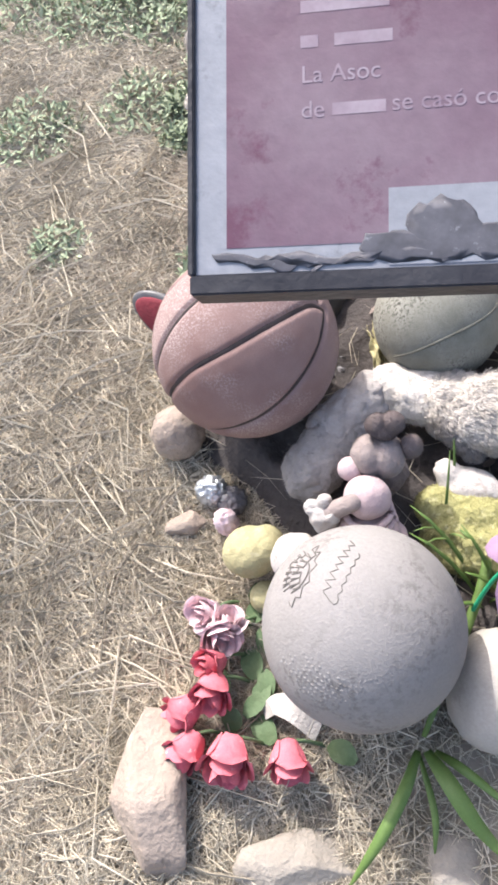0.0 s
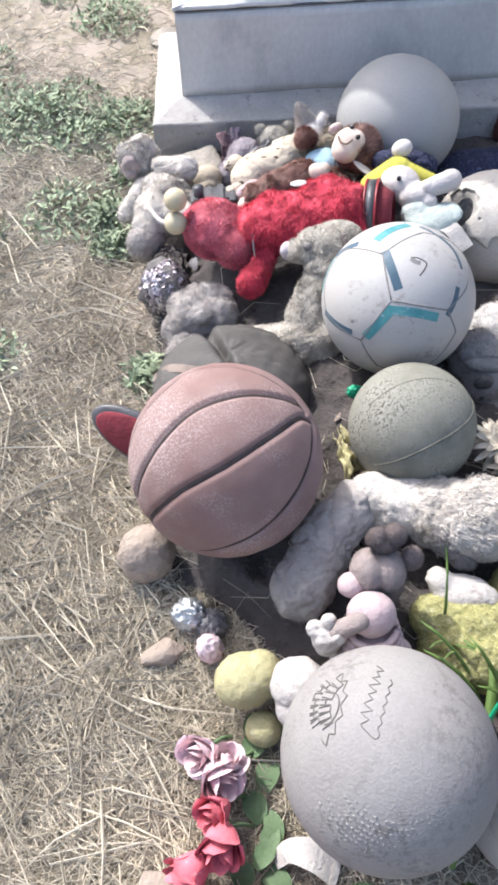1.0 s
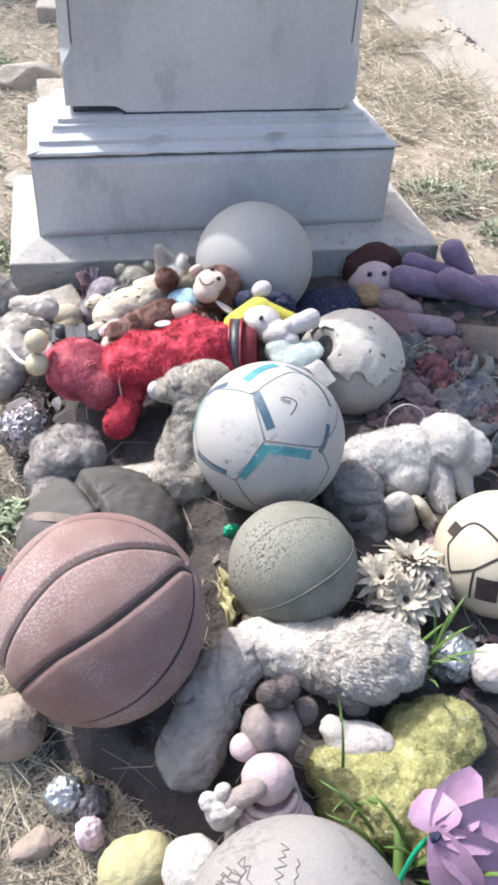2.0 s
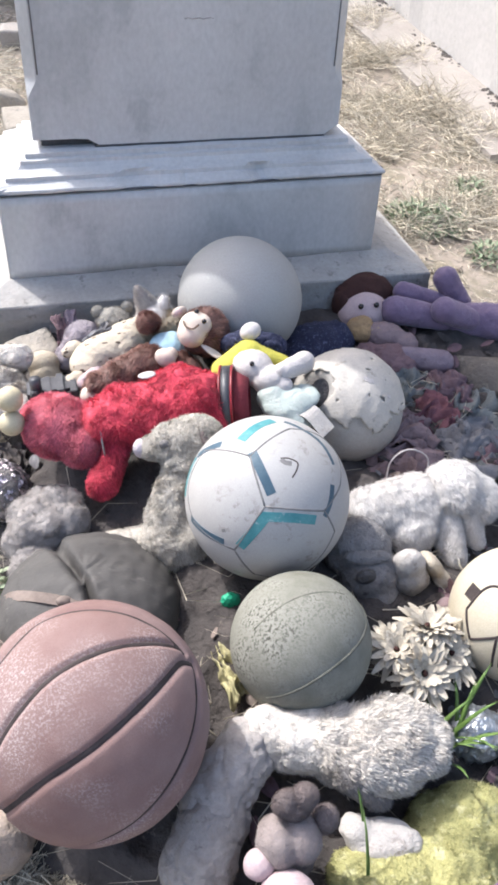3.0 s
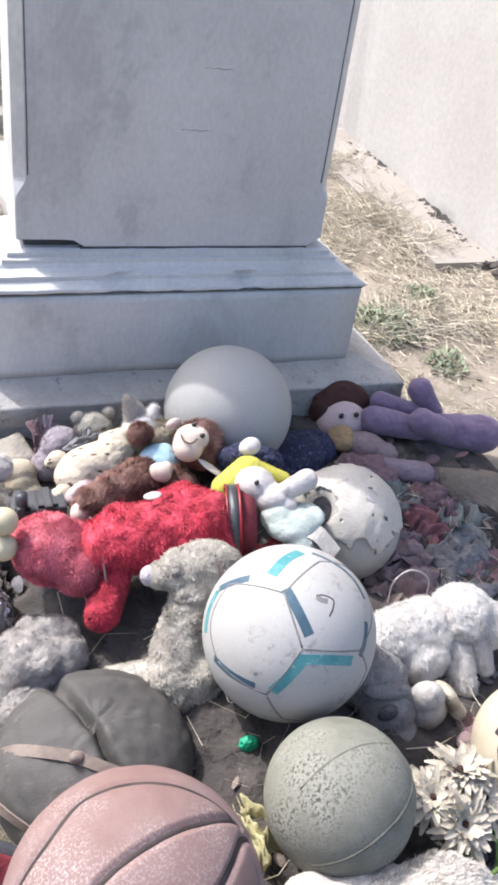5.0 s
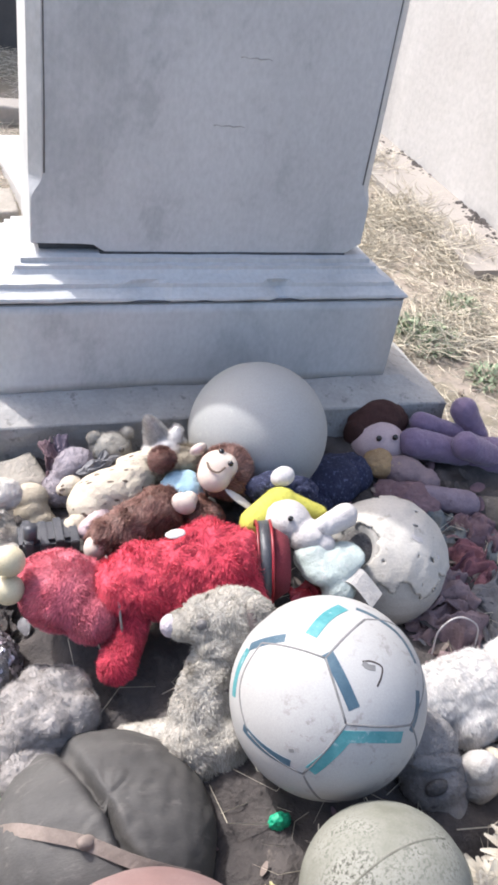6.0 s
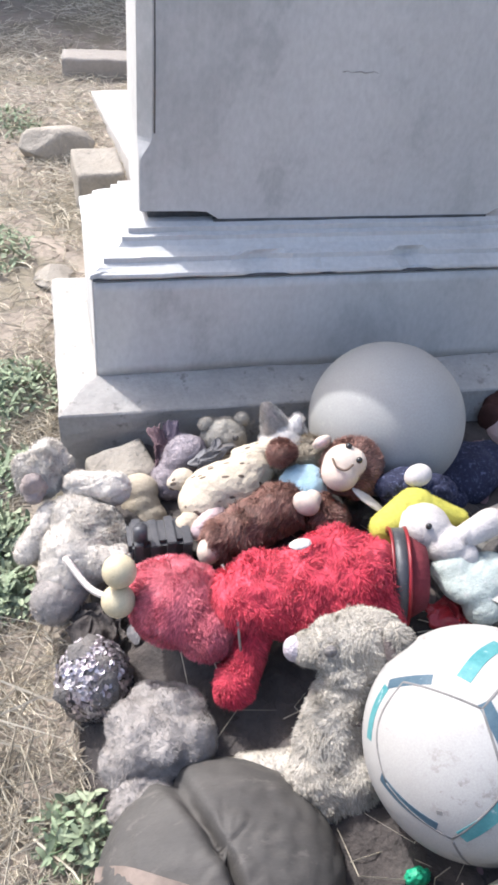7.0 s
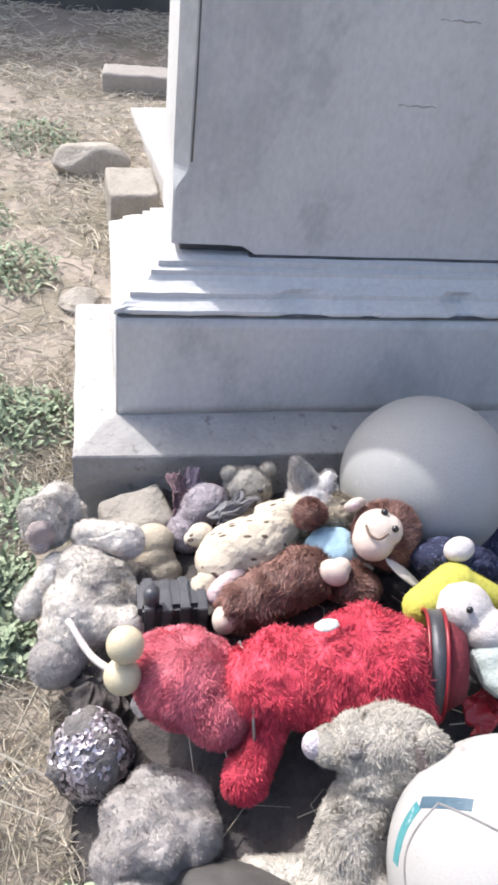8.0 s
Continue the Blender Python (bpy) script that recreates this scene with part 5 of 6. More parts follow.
plush("yellow_plush_ball", "small faded yellow cloth ball", "soft toy", [("body", M_PALEYEL, [((-0.122, 0.402, 0.073), (0.023, 0.022, 0.022))], 0, 0, (0, 0, 0), 0.15)])
plush("yellow_green_plush", "flattened yellow-green pile plush among grass blades", "soft toy", [
    ("body", M_GREENYEL, [((0.165, 0.478, 0.112), (0.092, 0.066, 0.052), (0, 0, -5)), ((0.240, 0.535, 0.118), (0.065, 0.050, 0.042)), ((0.110, 0.505, 0.130), (0.040, 0.034, 0.030)), ((0.200, 0.440, 0.105), (0.055, 0.045, 0.040))], 16000, 0.0042, (0, -0.1, -0.1), 0.30, "", 0.5),
    ("head", M_OLDWHITE, [((0.136, 0.528, 0.150), (0.044, 0.026, 0.014), (0, 0, -15)), ((0.108, 0.545, 0.158), (0.018, 0.018, 0.012))], 0, 0, (0, 0, 0), 0.25, "washed whitish cloth face", 0.5),
])
plush("grey_wadding_toy", "grey burst plush toy, mostly matted wadding", "soft toy", [
    ("body", M_LINTSHADE, [((-0.190, 1.045, 0.180), (0.050, 0.048, 0.044), (0, 0, 20)), ((-0.165, 1.066, 0.198), (0.032, 0.030, 0.028)), ((-0.212, 1.062, 0.190), (0.028, 0.028, 0.028)), ((-0.152, 1.035, 0.186), (0.028, 0.030, 0.034)), ((-0.188, 1.082, 0.190), (0.026, 0.024, 0.026)), ((-0.225, 1.030, 0.168), (0.026, 0.030, 0.026)), ((-0.185, 1.020, 0.205), (0.024, 0.022, 0.018))], 9000, 0.0042, (0, 0, 0.05), 0.40, "", 0.5),
    ("leg", M_LINTSHADE, [((-0.205, 0.990, 0.152), (0.038, 0.036, 0.036)), ((-0.178, 0.982, 0.150), (0.026, 0.028, 0.028))], 5000, 0.0042, (0, 0, 0.05), 0.35, "", 0.5)])
plush("white_lace_plush", "dirty white curly plush lamb lying at the edge", "soft toy", [
    ("body", M_LAMB, [((-0.250, 1.342, 0.226), (0.044, 0.040, 0.038), (0, 0, 10)), ((-0.250, 1.302, 0.215), (0.052, 0.048, 0.042)), ((-0.275, 1.280, 0.200), (0.030, 0.040, 0.032))], 12000, 0.0045, (0, -0.15, -0.3), 0.14, "", 0.5),
    ("belly", M_LAMB, [((-0.236, 1.322, 0.240), (0.036, 0.034, 0.026), (-20, 0, 0)), ((-0.222, 1.296, 0.236), (0.028, 0.026, 0.022))], 6000, 0.0075, (0.1, -0.2, -0.1), 0.25, "stringy knotted curls on the belly", 1.0),
    ("leg", M_LINTSHADE, [((-0.286, 1.248, 0.186), (0.032, 0.030, 0.032)), ((-0.272, 1.262, 0.190), (0.026, 0.026, 0.026))], 2500, 0.0035, (0, 0, -0.2), 0.12, "", 0.3),
    ("leg", M_LAMB, limb((-0.232, 1.275, 0.226), (-0.208, 1.262, 0.232), 0.024, 0.022, 5), 2500, 0.0040, (0, -0.2, -0.2), 0.12, "", 0.4),
    ("arm", M_LAMB, limb((-0.250, 1.378, 0.258), (-0.205, 1.362, 0.262), 0.020, 0.024, 6), 2600, 0.0035, (0, 0, -0.1), 0.25, "", 0.6),
    ("arm", M_LAMB, limb((-0.285, 1.350, 0.236), (-0.318, 1.318, 0.205), 0.018, 0.017, 6), 2500, 0.0040, (0, -0.2, -0.2), 0.12, "", 0.4),
    ("head", M_LAMB, [((-0.297, 1.400, 0.262), (0.032, 0.030, 0.034)), ((-0.285, 1.418, 0.282), (0.022, 0.020, 0.020)), ((-0.314, 1.402, 0.272), (0.015, 0.018, 0.022)), ((-0.270, 1.408, 0.262), (0.018, 0.016, 0.024))], 6000, 0.0055, (0, 0, -0.1), 0.28, "", 0.6),
    ("face", M_TROLL, [((-0.304, 1.374, 0.266), (0.018, 0.014, 0.022)), ((-0.306, 1.364, 0.256), (0.012, 0.010, 0.010))], 0, 0, (0, 0, 0), 0.3, "grey-brown face", 0.6),
])
plush("cream_plush_toy", "small cream cloth plush toy upright beside the stone", "soft toy", [("body", M_CREAMCLOTH, [((-0.168, 1.402, 0.216), (0.028, 0.026, 0.024)), ((-0.166, 1.388, 0.200), (0.027, 0.026, 0.028)), ((-0.158, 1.374, 0.184), (0.028, 0.025, 0.03))], 3500, 0.0018, (0, 0, 0), 0.06, "", 0.12)])
plush("lilac_plush_toy", "small washed lilac plush toy by the slab", "soft toy", [("body", M_LILAC, [((-0.098, 1.445, 0.235), (0.036, 0.026, 0.026), (0, -25, 20)), ((-0.12, 1.43, 0.205), (0.03, 0.03, 0.03))], 1820, 0.0045, (0, 0, 0), 0.25)])
plush("grey_plush_bear", "small sooty grey plush bear by the slab", "soft toy", [
    ("head", M_GREYFUR, [((-0.036, 1.468, 0.248), (0.034, 0.03, 0.028))], 2340, 0.0037, (0, 0, 0), 0.2),
    ("ear", M_GREYFUR, [((-0.062, 1.474, 0.268), (0.012, 0.010, 0.012))], 700, 0.0030, (0, 0, 0.1), 0.2),
    ("ear", M_GREYFUR, [((-0.010, 1.476, 0.270), (0.012, 0.010, 0.012))], 700, 0.0030, (0, 0, 0.1), 0.2),
    ("muzzle", M_OLDWHITE, [((-0.037, 1.440, 0.246), (0.016, 0.012, 0.013))], 600, 0.0025, (0, 0, 0), 0.2),
    ("nose", M_TROLLDK, [((-0.037, 1.428, 0.252), (0.007, 0.005, 0.005))], 0, 0, (0, 0, 0), 0.1),
    ("eye", M_DARKSHADE, [((-0.050, 1.443, 0.262), (0.005, 0.004, 0.005))], 0, 0, (0, 0, 0), 0.1),
    ("eye", M_DARKSHADE, [((-0.024, 1.443, 0.263), (0.005, 0.004, 0.005))], 0, 0, (0, 0, 0), 0.1),
    ("body", M_GREYFUR, [((-0.03, 1.45, 0.20), (0.045, 0.04, 0.04))], 1300, 0.0045, (0, 0, 0), 0.2)])
plush("white_plush_cat", "small white plush with a ragged pointed ear and cream ruff", "soft toy", [
    ("head", M_WHITEFUR, [((0.030, 1.385, 0.298), (0.034, 0.028, 0.026)), ((0.048, 1.375, 0.29), (0.022, 0.02, 0.02))], 1820, 0.0053, (0, 0, 0.1), 0.3),
    ("ear", M_WHITEFUR, limb((0.022, 1.394, 0.308), (0.006, 1.402, 0.342), 0.018, 0.006, 5), 2600, 0.0085, (-0.25, 0, 0.6), 0.3),
    ("ear", M_WHITEFUR, limb((0.040, 1.388, 0.312), (0.046, 1.392, 0.328), 0.014, 0.008, 3), 500, 0.0060, (0.1, 0, 0.5), 0.3),
    ("ruff", M_CREAMCLOTH, [((0.056, 1.362, 0.290), (0.034, 0.024, 0.024)), ((0.022, 1.362, 0.284), (0.026, 0.022, 0.024))], 3200, 0.0100, (0, -0.2, 0.2), 0.4, "shaggy cream ruff"),
    ("body", M_CREAMCLOTH, [((0.02, 1.385, 0.245), (0.045, 0.035, 0.045))], 780, 0.0045, (0, 0, 0), 0.3)])
plush("mushroom_toy", "cream toy mushroom cap on dark cloth", "toy", [("cap", M_WHITECLOTH, [((0.162, 1.25, 0.340), (0.018, 0.015, 0.014), (0, -20, 0))], 0, 0, (0, 0, 0), 0.08), ("base", M_NAVY, [((0.160, 1.268, 0.305), (0.045, 0.028, 0.024)), ((0.20, 1.262, 0.30), (0.03, 0.02, 0.02))], 0, 0, (0, 0, 0), 0.35, "dark crumpled cloth", 1.0)])


grow_all()
for k, (z, rx, ry) in enumerate(((0.189, 0.0275, 0.0255), (0.181, 0.0300, 0.0275), (0.172, 0.0330, 0.0300))):
    bm = bmesh.new()
    tube(bm, [(0.011 + rx * math.cos(a * math.pi / 14), 0.468 - 0.004 * k + ry * math.sin(a * math.pi / 14), z + 0.0012 * math.sin(a * 2.1)) for a in range(28)], 0.0046, 6, closed=True)
    part("knitted_ridge", bm, M_PINKISH, bonnet)


# ---- hard and small things ----
def build_maraca():
    ob = thing("maraca_toy", (-0.215, 1.155, 0.25), "two cream plastic balls on a thin stick", "toy")
    for c in ((-0.213, 1.159, 0.327), (-0.216, 1.149, 0.291)):
        bm = bmesh.new()
        ellipsoid(bm, c, (0.0185,) * 3, sub=4)
        part("ball", bm, M_BEAD, ob)
    bm = bmesh.new()
    tube(bm, smooth_line([(-0.216, 1.149, 0.291), (-0.245, 1.19, 0.27), (-0.27, 1.235, 0.275)], 5), 0.004, 6)
    part("stick", bm, M_WHITECLOTH, ob)


def build_sequin():
    ob = thing("sequin_bag", (-0.245, 1.14, 0.12), "crumpled silver sequin pouch, black below", "bag")
    bm = bmesh.new()
    ellipsoid(bm, (-0.248, 1.142, 0.165), (0.042, 0.045, 0.05), (0, 0, 20), 3, 0.35, 30)
    part("body", bm, M_DARKSHADE, ob)
    bm = bmesh.new()
    rng = random.Random(2)
    for k in range(1100):
        d = Vector((rng.gauss(0, 1), rng.gauss(-0.2, 1), rng.gauss(0.6, 0.9))).normalized()
        p = Vector((-0.248, 1.142, 0.165)) + Vector((d.x * 0.043, d.y * 0.046, d.z * 0.051))
        bmesh.ops.create_circle(bm, cap_ends=True, segments=6, radius=rng.uniform(0.0025, 0.0045), matrix=Matrix.Translation(p) @ (d + Vector((rng.gauss(0, 0.4), rng.gauss(0, 0.4), 0))).to_track_quat("Z", "Y").to_matrix().to_4x4())
    o = part("sequin_cover", bm, M_SEQUIN, ob, smooth=False)
    tagged(o, kind="stuff")


def build_black_toy():
    ob = thing("toy_engine", (-0.155, 1.28, 0.20), "black plastic toy engine part with ribs and knobs", "toy")
    bm = bmesh.new()
    box(bm, (-0.195, 1.255, 0.20), (-0.115, 1.30, 0.262), 0.005, 2)
    part("body", bm, M_BLACKPL, ob, smooth=False)
    for k in range(4):
        bm = bmesh.new()
        box(bm, (-0.188 + 0.020 * k, 1.248, 0.225), (-0.177 + 0.020 * k, 1.296, 0.268 - 0.004 * (k % 2)), 0.0012, 2)
        part("rib", bm, M_BLACKPL, ob, smooth=False)
    bm = bmesh.new()
    tube(bm, [(-0.18, 1.262, 0.26), (-0.18, 1.262, 0.285)], 0.009, 10)
    part("knob", bm, M_BLACKPL, ob)


def build_red_cup():
    ob = thing("toy_bucket", (0.125, 1.13, 0.22), "red and black plastic toy bucket lying on its side", "toy")
    ax = Vector((0.93, -0.25, 0.1)).normalized()
    turn = ax.to_track_quat("Z", "Y").to_matrix().to_4x4()
    c = Vector((0.098, 1.138, 0.290))

    def shell(name, r0, r1, z0, z1, thick, material):
        bm = bmesh.new()
        prof = [(r0, z0), (r1, z1), (r1 - thick, z1), (r0 - thick, z0)]
        n = 36
        rows = [[bm.verts.new(c + turn.to_3x3() @ Vector((rr * math.cos(2 * math.pi * k / n), rr * math.sin(2 * math.pi * k / n), z))) for rr, z in prof] for k in range(n)]
        for k in range(n):
            a, b = rows[k], rows[(k + 1) % n]
            for j in range(4):
                bm.faces.new((a[j], b[j], b[(j + 1) % 4], a[(j + 1) % 4]))
        part(name, bm, material, ob)

    shell("band", 0.056, 0.057, -0.004, 0.0100, 0.006, M_BLACKPL)
    shell("rim", 0.057, 0.0585, 0.0101, 0.0135, 0.005, M_REDPL)
    shell("back_rim", 0.058, 0.057, -0.0072, -0.0041, 0.005, M_REDPL)
    shell("funnel", 0.052, 0.036, 0.0102, 0.036, 0.003, M_LININGRED)


def build_slipper():
    ob = thing("slipper", (-0.245, 0.775, 0.08), "dark slipper with a red lining tilted behind the basketball", "slipper")
    m = Matrix.Translation((-0.262, 0.765, 0.20)) @ rotm(35, -52, 35)
    for name, r, off, material in (("sole", (0.036, 0.085, 0.012), 0, M_BLACKPL), ("lining", (0.029, 0.075, 0.008), 0.009, M_LININGRED)):
        bm = bmesh.new()
        ellipsoid(bm, (0, 0, off), r, (0, 0, 0), 4)
        bmesh.ops.transform(bm, verts=bm.verts, matrix=m)
        part(name, bm, material, ob)


build_maraca()
build_sequin()
build_black_toy()
build_red_cup()
build_slipper()


def crumple(name, c, r, material, label, category, seed, lump=0.9, rot=(0, 0, 0), sub=4):
    ob = thing(name, (c[0], c[1], c[2] - r[2]), label, category)
    bm = bmesh.new()
    vs = ellipsoid(bm, c, r, rot, sub)
    cc = Vector(c)
    k = max(r)
    for v in vs:
        q = (v.co - cc) / k * 2.2
        q = Vector((q.x * 0.8 + q.y * 0.5, q.y * 1.9 - q.x * 1.1, q.z)) + Vector((seed * 7.3, 0, 0))
        ridge = 1 - 2 * abs(noise.noise(q)) + 0.6 * (1 - 2 * abs(noise.noise(q * 2.3)))
        v.co += (v.co - cc) * 0.28 * lump * (ridge - 0.7)
    part("body", bm, material, ob)
    return ob


def cloth(c, size, material, label, seed, turn=0.0, tilt=(0, 0), high=0.02, name="rag", category="rag", thick=0.0022):
    """A thrown-down piece of cloth: a torn-edged sheet lying in sharp folds."""
    ob = thing(name, (c[0], c[1], c[2] - high), label, category)
    n = 44
    off = Vector((seed * 5.7, seed * 2.3, 0))
    m = Matrix.Translation(c) @ rotm(tilt[0], tilt[1], turn)
    top = []
    for j in range(n):
        row = []
        for i in range(n):
            u, v = 2 * i / (n - 1) - 1, 2 * j / (n - 1) - 1
            q = Vector((u, v, 0)) + off
            w = q + 0.55 * noise.noise_vector(q * 1.1)
            a = Vector((w.x * 2.0 + w.y * 0.5, w.y * 0.75 - w.x * 0.2, 0.0))
            ridge = 1 - 2.1 * abs(noise.noise(a)) + 0.45 * (1 - 2 * abs(noise.noise(a * 2.3 + off))) + 0.15 * noise.noise(q * 7)
            slip = noise.noise_vector(q * 1.6 + Vector((0, 0, 3)))
            x = (u * (1 - 0.20 * abs(noise.noise(Vector((v * 2.2, seed, 1))))) + 0.34 * slip.x) * size[0]
            y = (v * (1 - 0.20 * abs(noise.noise(Vector((u * 2.2, seed, 5))))) + 0.34 * slip.y) * size[1]
            z = high * ridge - 0.55 * high * (u * u + v * v)
            row.append(m @ Vector((x, y, z)))
        top.append(row)
    bm = bmesh.new()
    up = [[bm.verts.new(p) for p in row] for row in top]
    low = [[bm.verts.new(p - Vector((0, 0, thick))) for p in row] for row in top]
    for j in range(n - 1):
        for i in range(n - 1):
            bm.faces.new((up[j][i], up[j][i + 1], up[j + 1][i + 1], up[j + 1][i]))
            bm.faces.new((low[j][i], low[j + 1][i], low[j + 1][i + 1], low[j][i + 1]))
    rim = [(0, i) for i in range(n)] + [(j, n - 1) for j in range(1, n)] + [(n - 1, i) for i in range(n - 2, -1, -1)] + [(j, 0) for j in range(n - 2, 0, -1)]
    for (a, b), (d, e) in zip(rim, rim[1:] + rim[:1]):
        bm.faces.new((up[a][b], low[a][b], low[d][e], up[d][e]))
    part("body", bm, material, ob)
    return ob


for c, size, m, label, seed, turn in (((0.475, 1.262, 0.168), (0.055, 0.045), M_TEALRAG, "grey-green folded rag on the pile", 1, 20), ((0.490, 1.185, 0.165), (0.045, 0.040), M_ROSYRAG, "dull red crumpled rag", 2, 70),
                                      ((0.580, 1.190, 0.155), (0.065, 0.060), M_TEALRAG, "grey-green crumpled rag among the toys", 3, -30), ((0.375, 1.065, 0.160), (0.070, 0.055), M_RAGROSE, "dusty pink folded rag", 4, 60),
                                      ((0.470, 1.075, 0.145), (0.075, 0.065), M_RAGGREY, "dark grey crumpled rag among the toys", 5, 10), ((0.600, 1.080, 0.140), (0.075, 0.070), M_RAGPINK, "maroon crumpled rag among the toys", 6, 40),
                                      ((0.405, 1.145, 0.170), (0.045, 0.060), M_RAGROSE, "dusty rose rag with long folds", 7, 80), ((0.535, 1.255, 0.165), (0.050, 0.045), M_RAGPINK, "maroon crumpled rag among the toys", 8, -20),
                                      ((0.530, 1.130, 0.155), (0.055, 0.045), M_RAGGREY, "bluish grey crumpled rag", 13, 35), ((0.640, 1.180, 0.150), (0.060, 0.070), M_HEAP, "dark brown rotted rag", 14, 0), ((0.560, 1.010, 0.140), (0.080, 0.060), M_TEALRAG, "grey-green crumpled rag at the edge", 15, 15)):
    cloth(c, size, m, label, seed, turn, (6 * math.sin(seed), 8 * math.cos(seed * 2)), 0.027)
# The two darkest rags here also paint shade between and under toys.
for c, size, m, label, seed, turn in (((-0.080, 0.775, 0.115), (0.060, 0.045), M_RAGGREY, "grey rag behind the basketball", 9, 0), ((0.020, 0.860, 0.120), (0.060, 0.055), M_HEAP, "black rag painting the shade between the balls", 10, 30),
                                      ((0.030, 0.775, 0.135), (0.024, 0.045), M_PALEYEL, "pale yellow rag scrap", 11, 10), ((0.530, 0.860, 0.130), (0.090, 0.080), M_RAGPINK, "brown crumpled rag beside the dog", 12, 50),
                                      ((-0.100, 1.090, 0.150), (0.075, 0.050), M_HEAP, "black rag painting the shade under the red toy", 16, 20)):
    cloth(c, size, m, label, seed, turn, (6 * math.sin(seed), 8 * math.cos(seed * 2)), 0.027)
cloth((-0.128, 1.462, 0.235), (0.016, 0.034), M_RAGPINK, "dark purplish-brown cloth scrap by the slab", 21, 30, (50, 20), 0.008)
cloth((-0.112, 1.470, 0.240), (0.013, 0.034), M_MAUVE, "mauve cloth scrap by the slab", 22, -15, (62, -10), 0.006)
cloth((-0.065, 1.418, 0.255), (0.030, 0.014), M_RAGGREY, "grey pointed cloth scrap on the spotted toy", 23, 30, (20, -20), 0.006)
cloth((-0.240, 1.215, 0.175), (0.035, 0.03), M_HEAP, "black rag beside the lamb", 24, 0, (0, 0), 0.012)
crumple("foil_scrap", (0.30, 0.63, 0.13), (0.035, 0.03, 0.03), M_FOIL, "crumpled grey foil scrap among grass", "foil", 21)
crumple("foil_ball", (-0.212, 0.556, 0.085), (0.022, 0.02, 0.022), M_FOIL, "small crumpled silver foil ball", "foil", 22)
crumple("cloth_scrap", (-0.183, 0.545, 0.075), (0.02, 0.02, 0.02), M_RAGGREY, "grey cloth scrap in dry grass", "rag", 23)
crumple("cloth_scrap", (-0.185, 0.505, 0.085), (0.016, 0.014, 0.026), M_ROSEPALE, "pale pink ribbon scrap in grass", "rag", 24)
ob = thing("paper_scrap", (-0.088, 0.268, 0.028), "folded white paper scrap under the ball", "paper")
bm = bmesh.new()
ribbon(bm, smooth_line([(-0.118, 0.262, 0.040), (-0.100, 0.268, 0.062), (-0.072, 0.262, 0.060), (-0.045, 0.252, 0.042)], 4), 0.046, None, 0.001, 0, [0.35 + 0.65 * k / 12 for k in range(13)])
part("body", bm, M_OLDWHITE, ob, smooth=False)
ob = thing("cloth_tag", (0.225, 1.083, 0.262), "white cloth tag hanging over the torn ball", "tag")
bm = bmesh.new()
ribbon(bm, smooth_line([(0.208, 1.104, 0.288), (0.220, 1.090, 0.289), (0.240, 1.066, 0.268)], 5), 0.034, None, 0.0014)
part("body", bm, M_OLDWHITE, ob, smooth=False)
cloth((0.158, 1.098, 0.258), (0.030, 0.020), M_REDPL, "torn red plastic shard under the duck", 42, 20, (18, 12), 0.006, "plastic_shard", "plastic", 0.0015)
crumple("plastic_scrap", (0.044, 0.862, 0.172), (0.012, 0.008, 0.012), M_GREENPL, "bright green plastic scrap", "plastic", 27)
crumple("pale_toy", (0.345, 0.60, 0.14), (0.03, 0.03, 0.03), M_WHITECLOTH, "pale grey cloth toy scrap", "rag", 28, 0.4)
crumple("pink_toy", (0.335, 0.80, 0.155), (0.014, 0.014, 0.014), M_RAGROSE, "small pink toy scrap", "toy", 29, 0.3)


for c, r, t in (((-0.018, 1.150, 0.349), (0.013, 0.007, 0.0015), (10, 0, 10)), ((0.105, 1.25, 0.304), (0.026, 0.008, 0.002), (0, 25, -35))):
    crumple("cloth_tag", c, r, M_WHITECLOTH, "small white cloth tag on the toys", "tag", 31 + c[0] * 9, 0.3, t, 3)
ob = thing("wire_loop", (0.37, 1.05, 0.17), "thin pale wire loop sticking out of the rags", "wire")
bm = bmesh.new()
tube(bm, smooth_line([(0.335, 1.035, 0.17), (0.345, 1.05, 0.205), (0.375, 1.055, 0.22), (0.405, 1.045, 0.205), (0.40, 1.03, 0.17)], 6), 0.0014, 5)
part("strand", bm, M_WHITECLOTH, ob)


def scraps():
    """Small torn bits between the toys."""
    rng = random.Random(17)
    bm = bmesh.new()
    for k in range(900):
        x, y = rng.uniform(-0.22, 0.70), rng.uniform(0.45, 1.5)
        if x < 0.33 and rng.random() < 0.85 or x < -0.05 and y < 0.62:
            continue
        z = heap_z(x, y) + 0.004
        s = rng.uniform(0.006, 0.022)
        a = rng.uniform(0, 6.28)
        up = Vector((rng.gauss(0, 0.5), rng.gauss(0, 0.5), 1))
        petal(bm, (x, y, z), (math.cos(a), math.sin(a), rng.uniform(-0.1, 0.5)), up, s * 1.6, s, rng.uniform(-0.5, 0.5), rng.uniform(-0.4, 0.6), rng.randrange(4))
    me = from_bm(bm, "scraps")
    for m in (M_RAGGREY, M_RAGPINK, M_HEAP, M_STRAP):
        me.materials.append(m)
    tagged(new("scraps", me), "torn bits of rag and dry leaves between the toys", "scraps", kind="stuff")


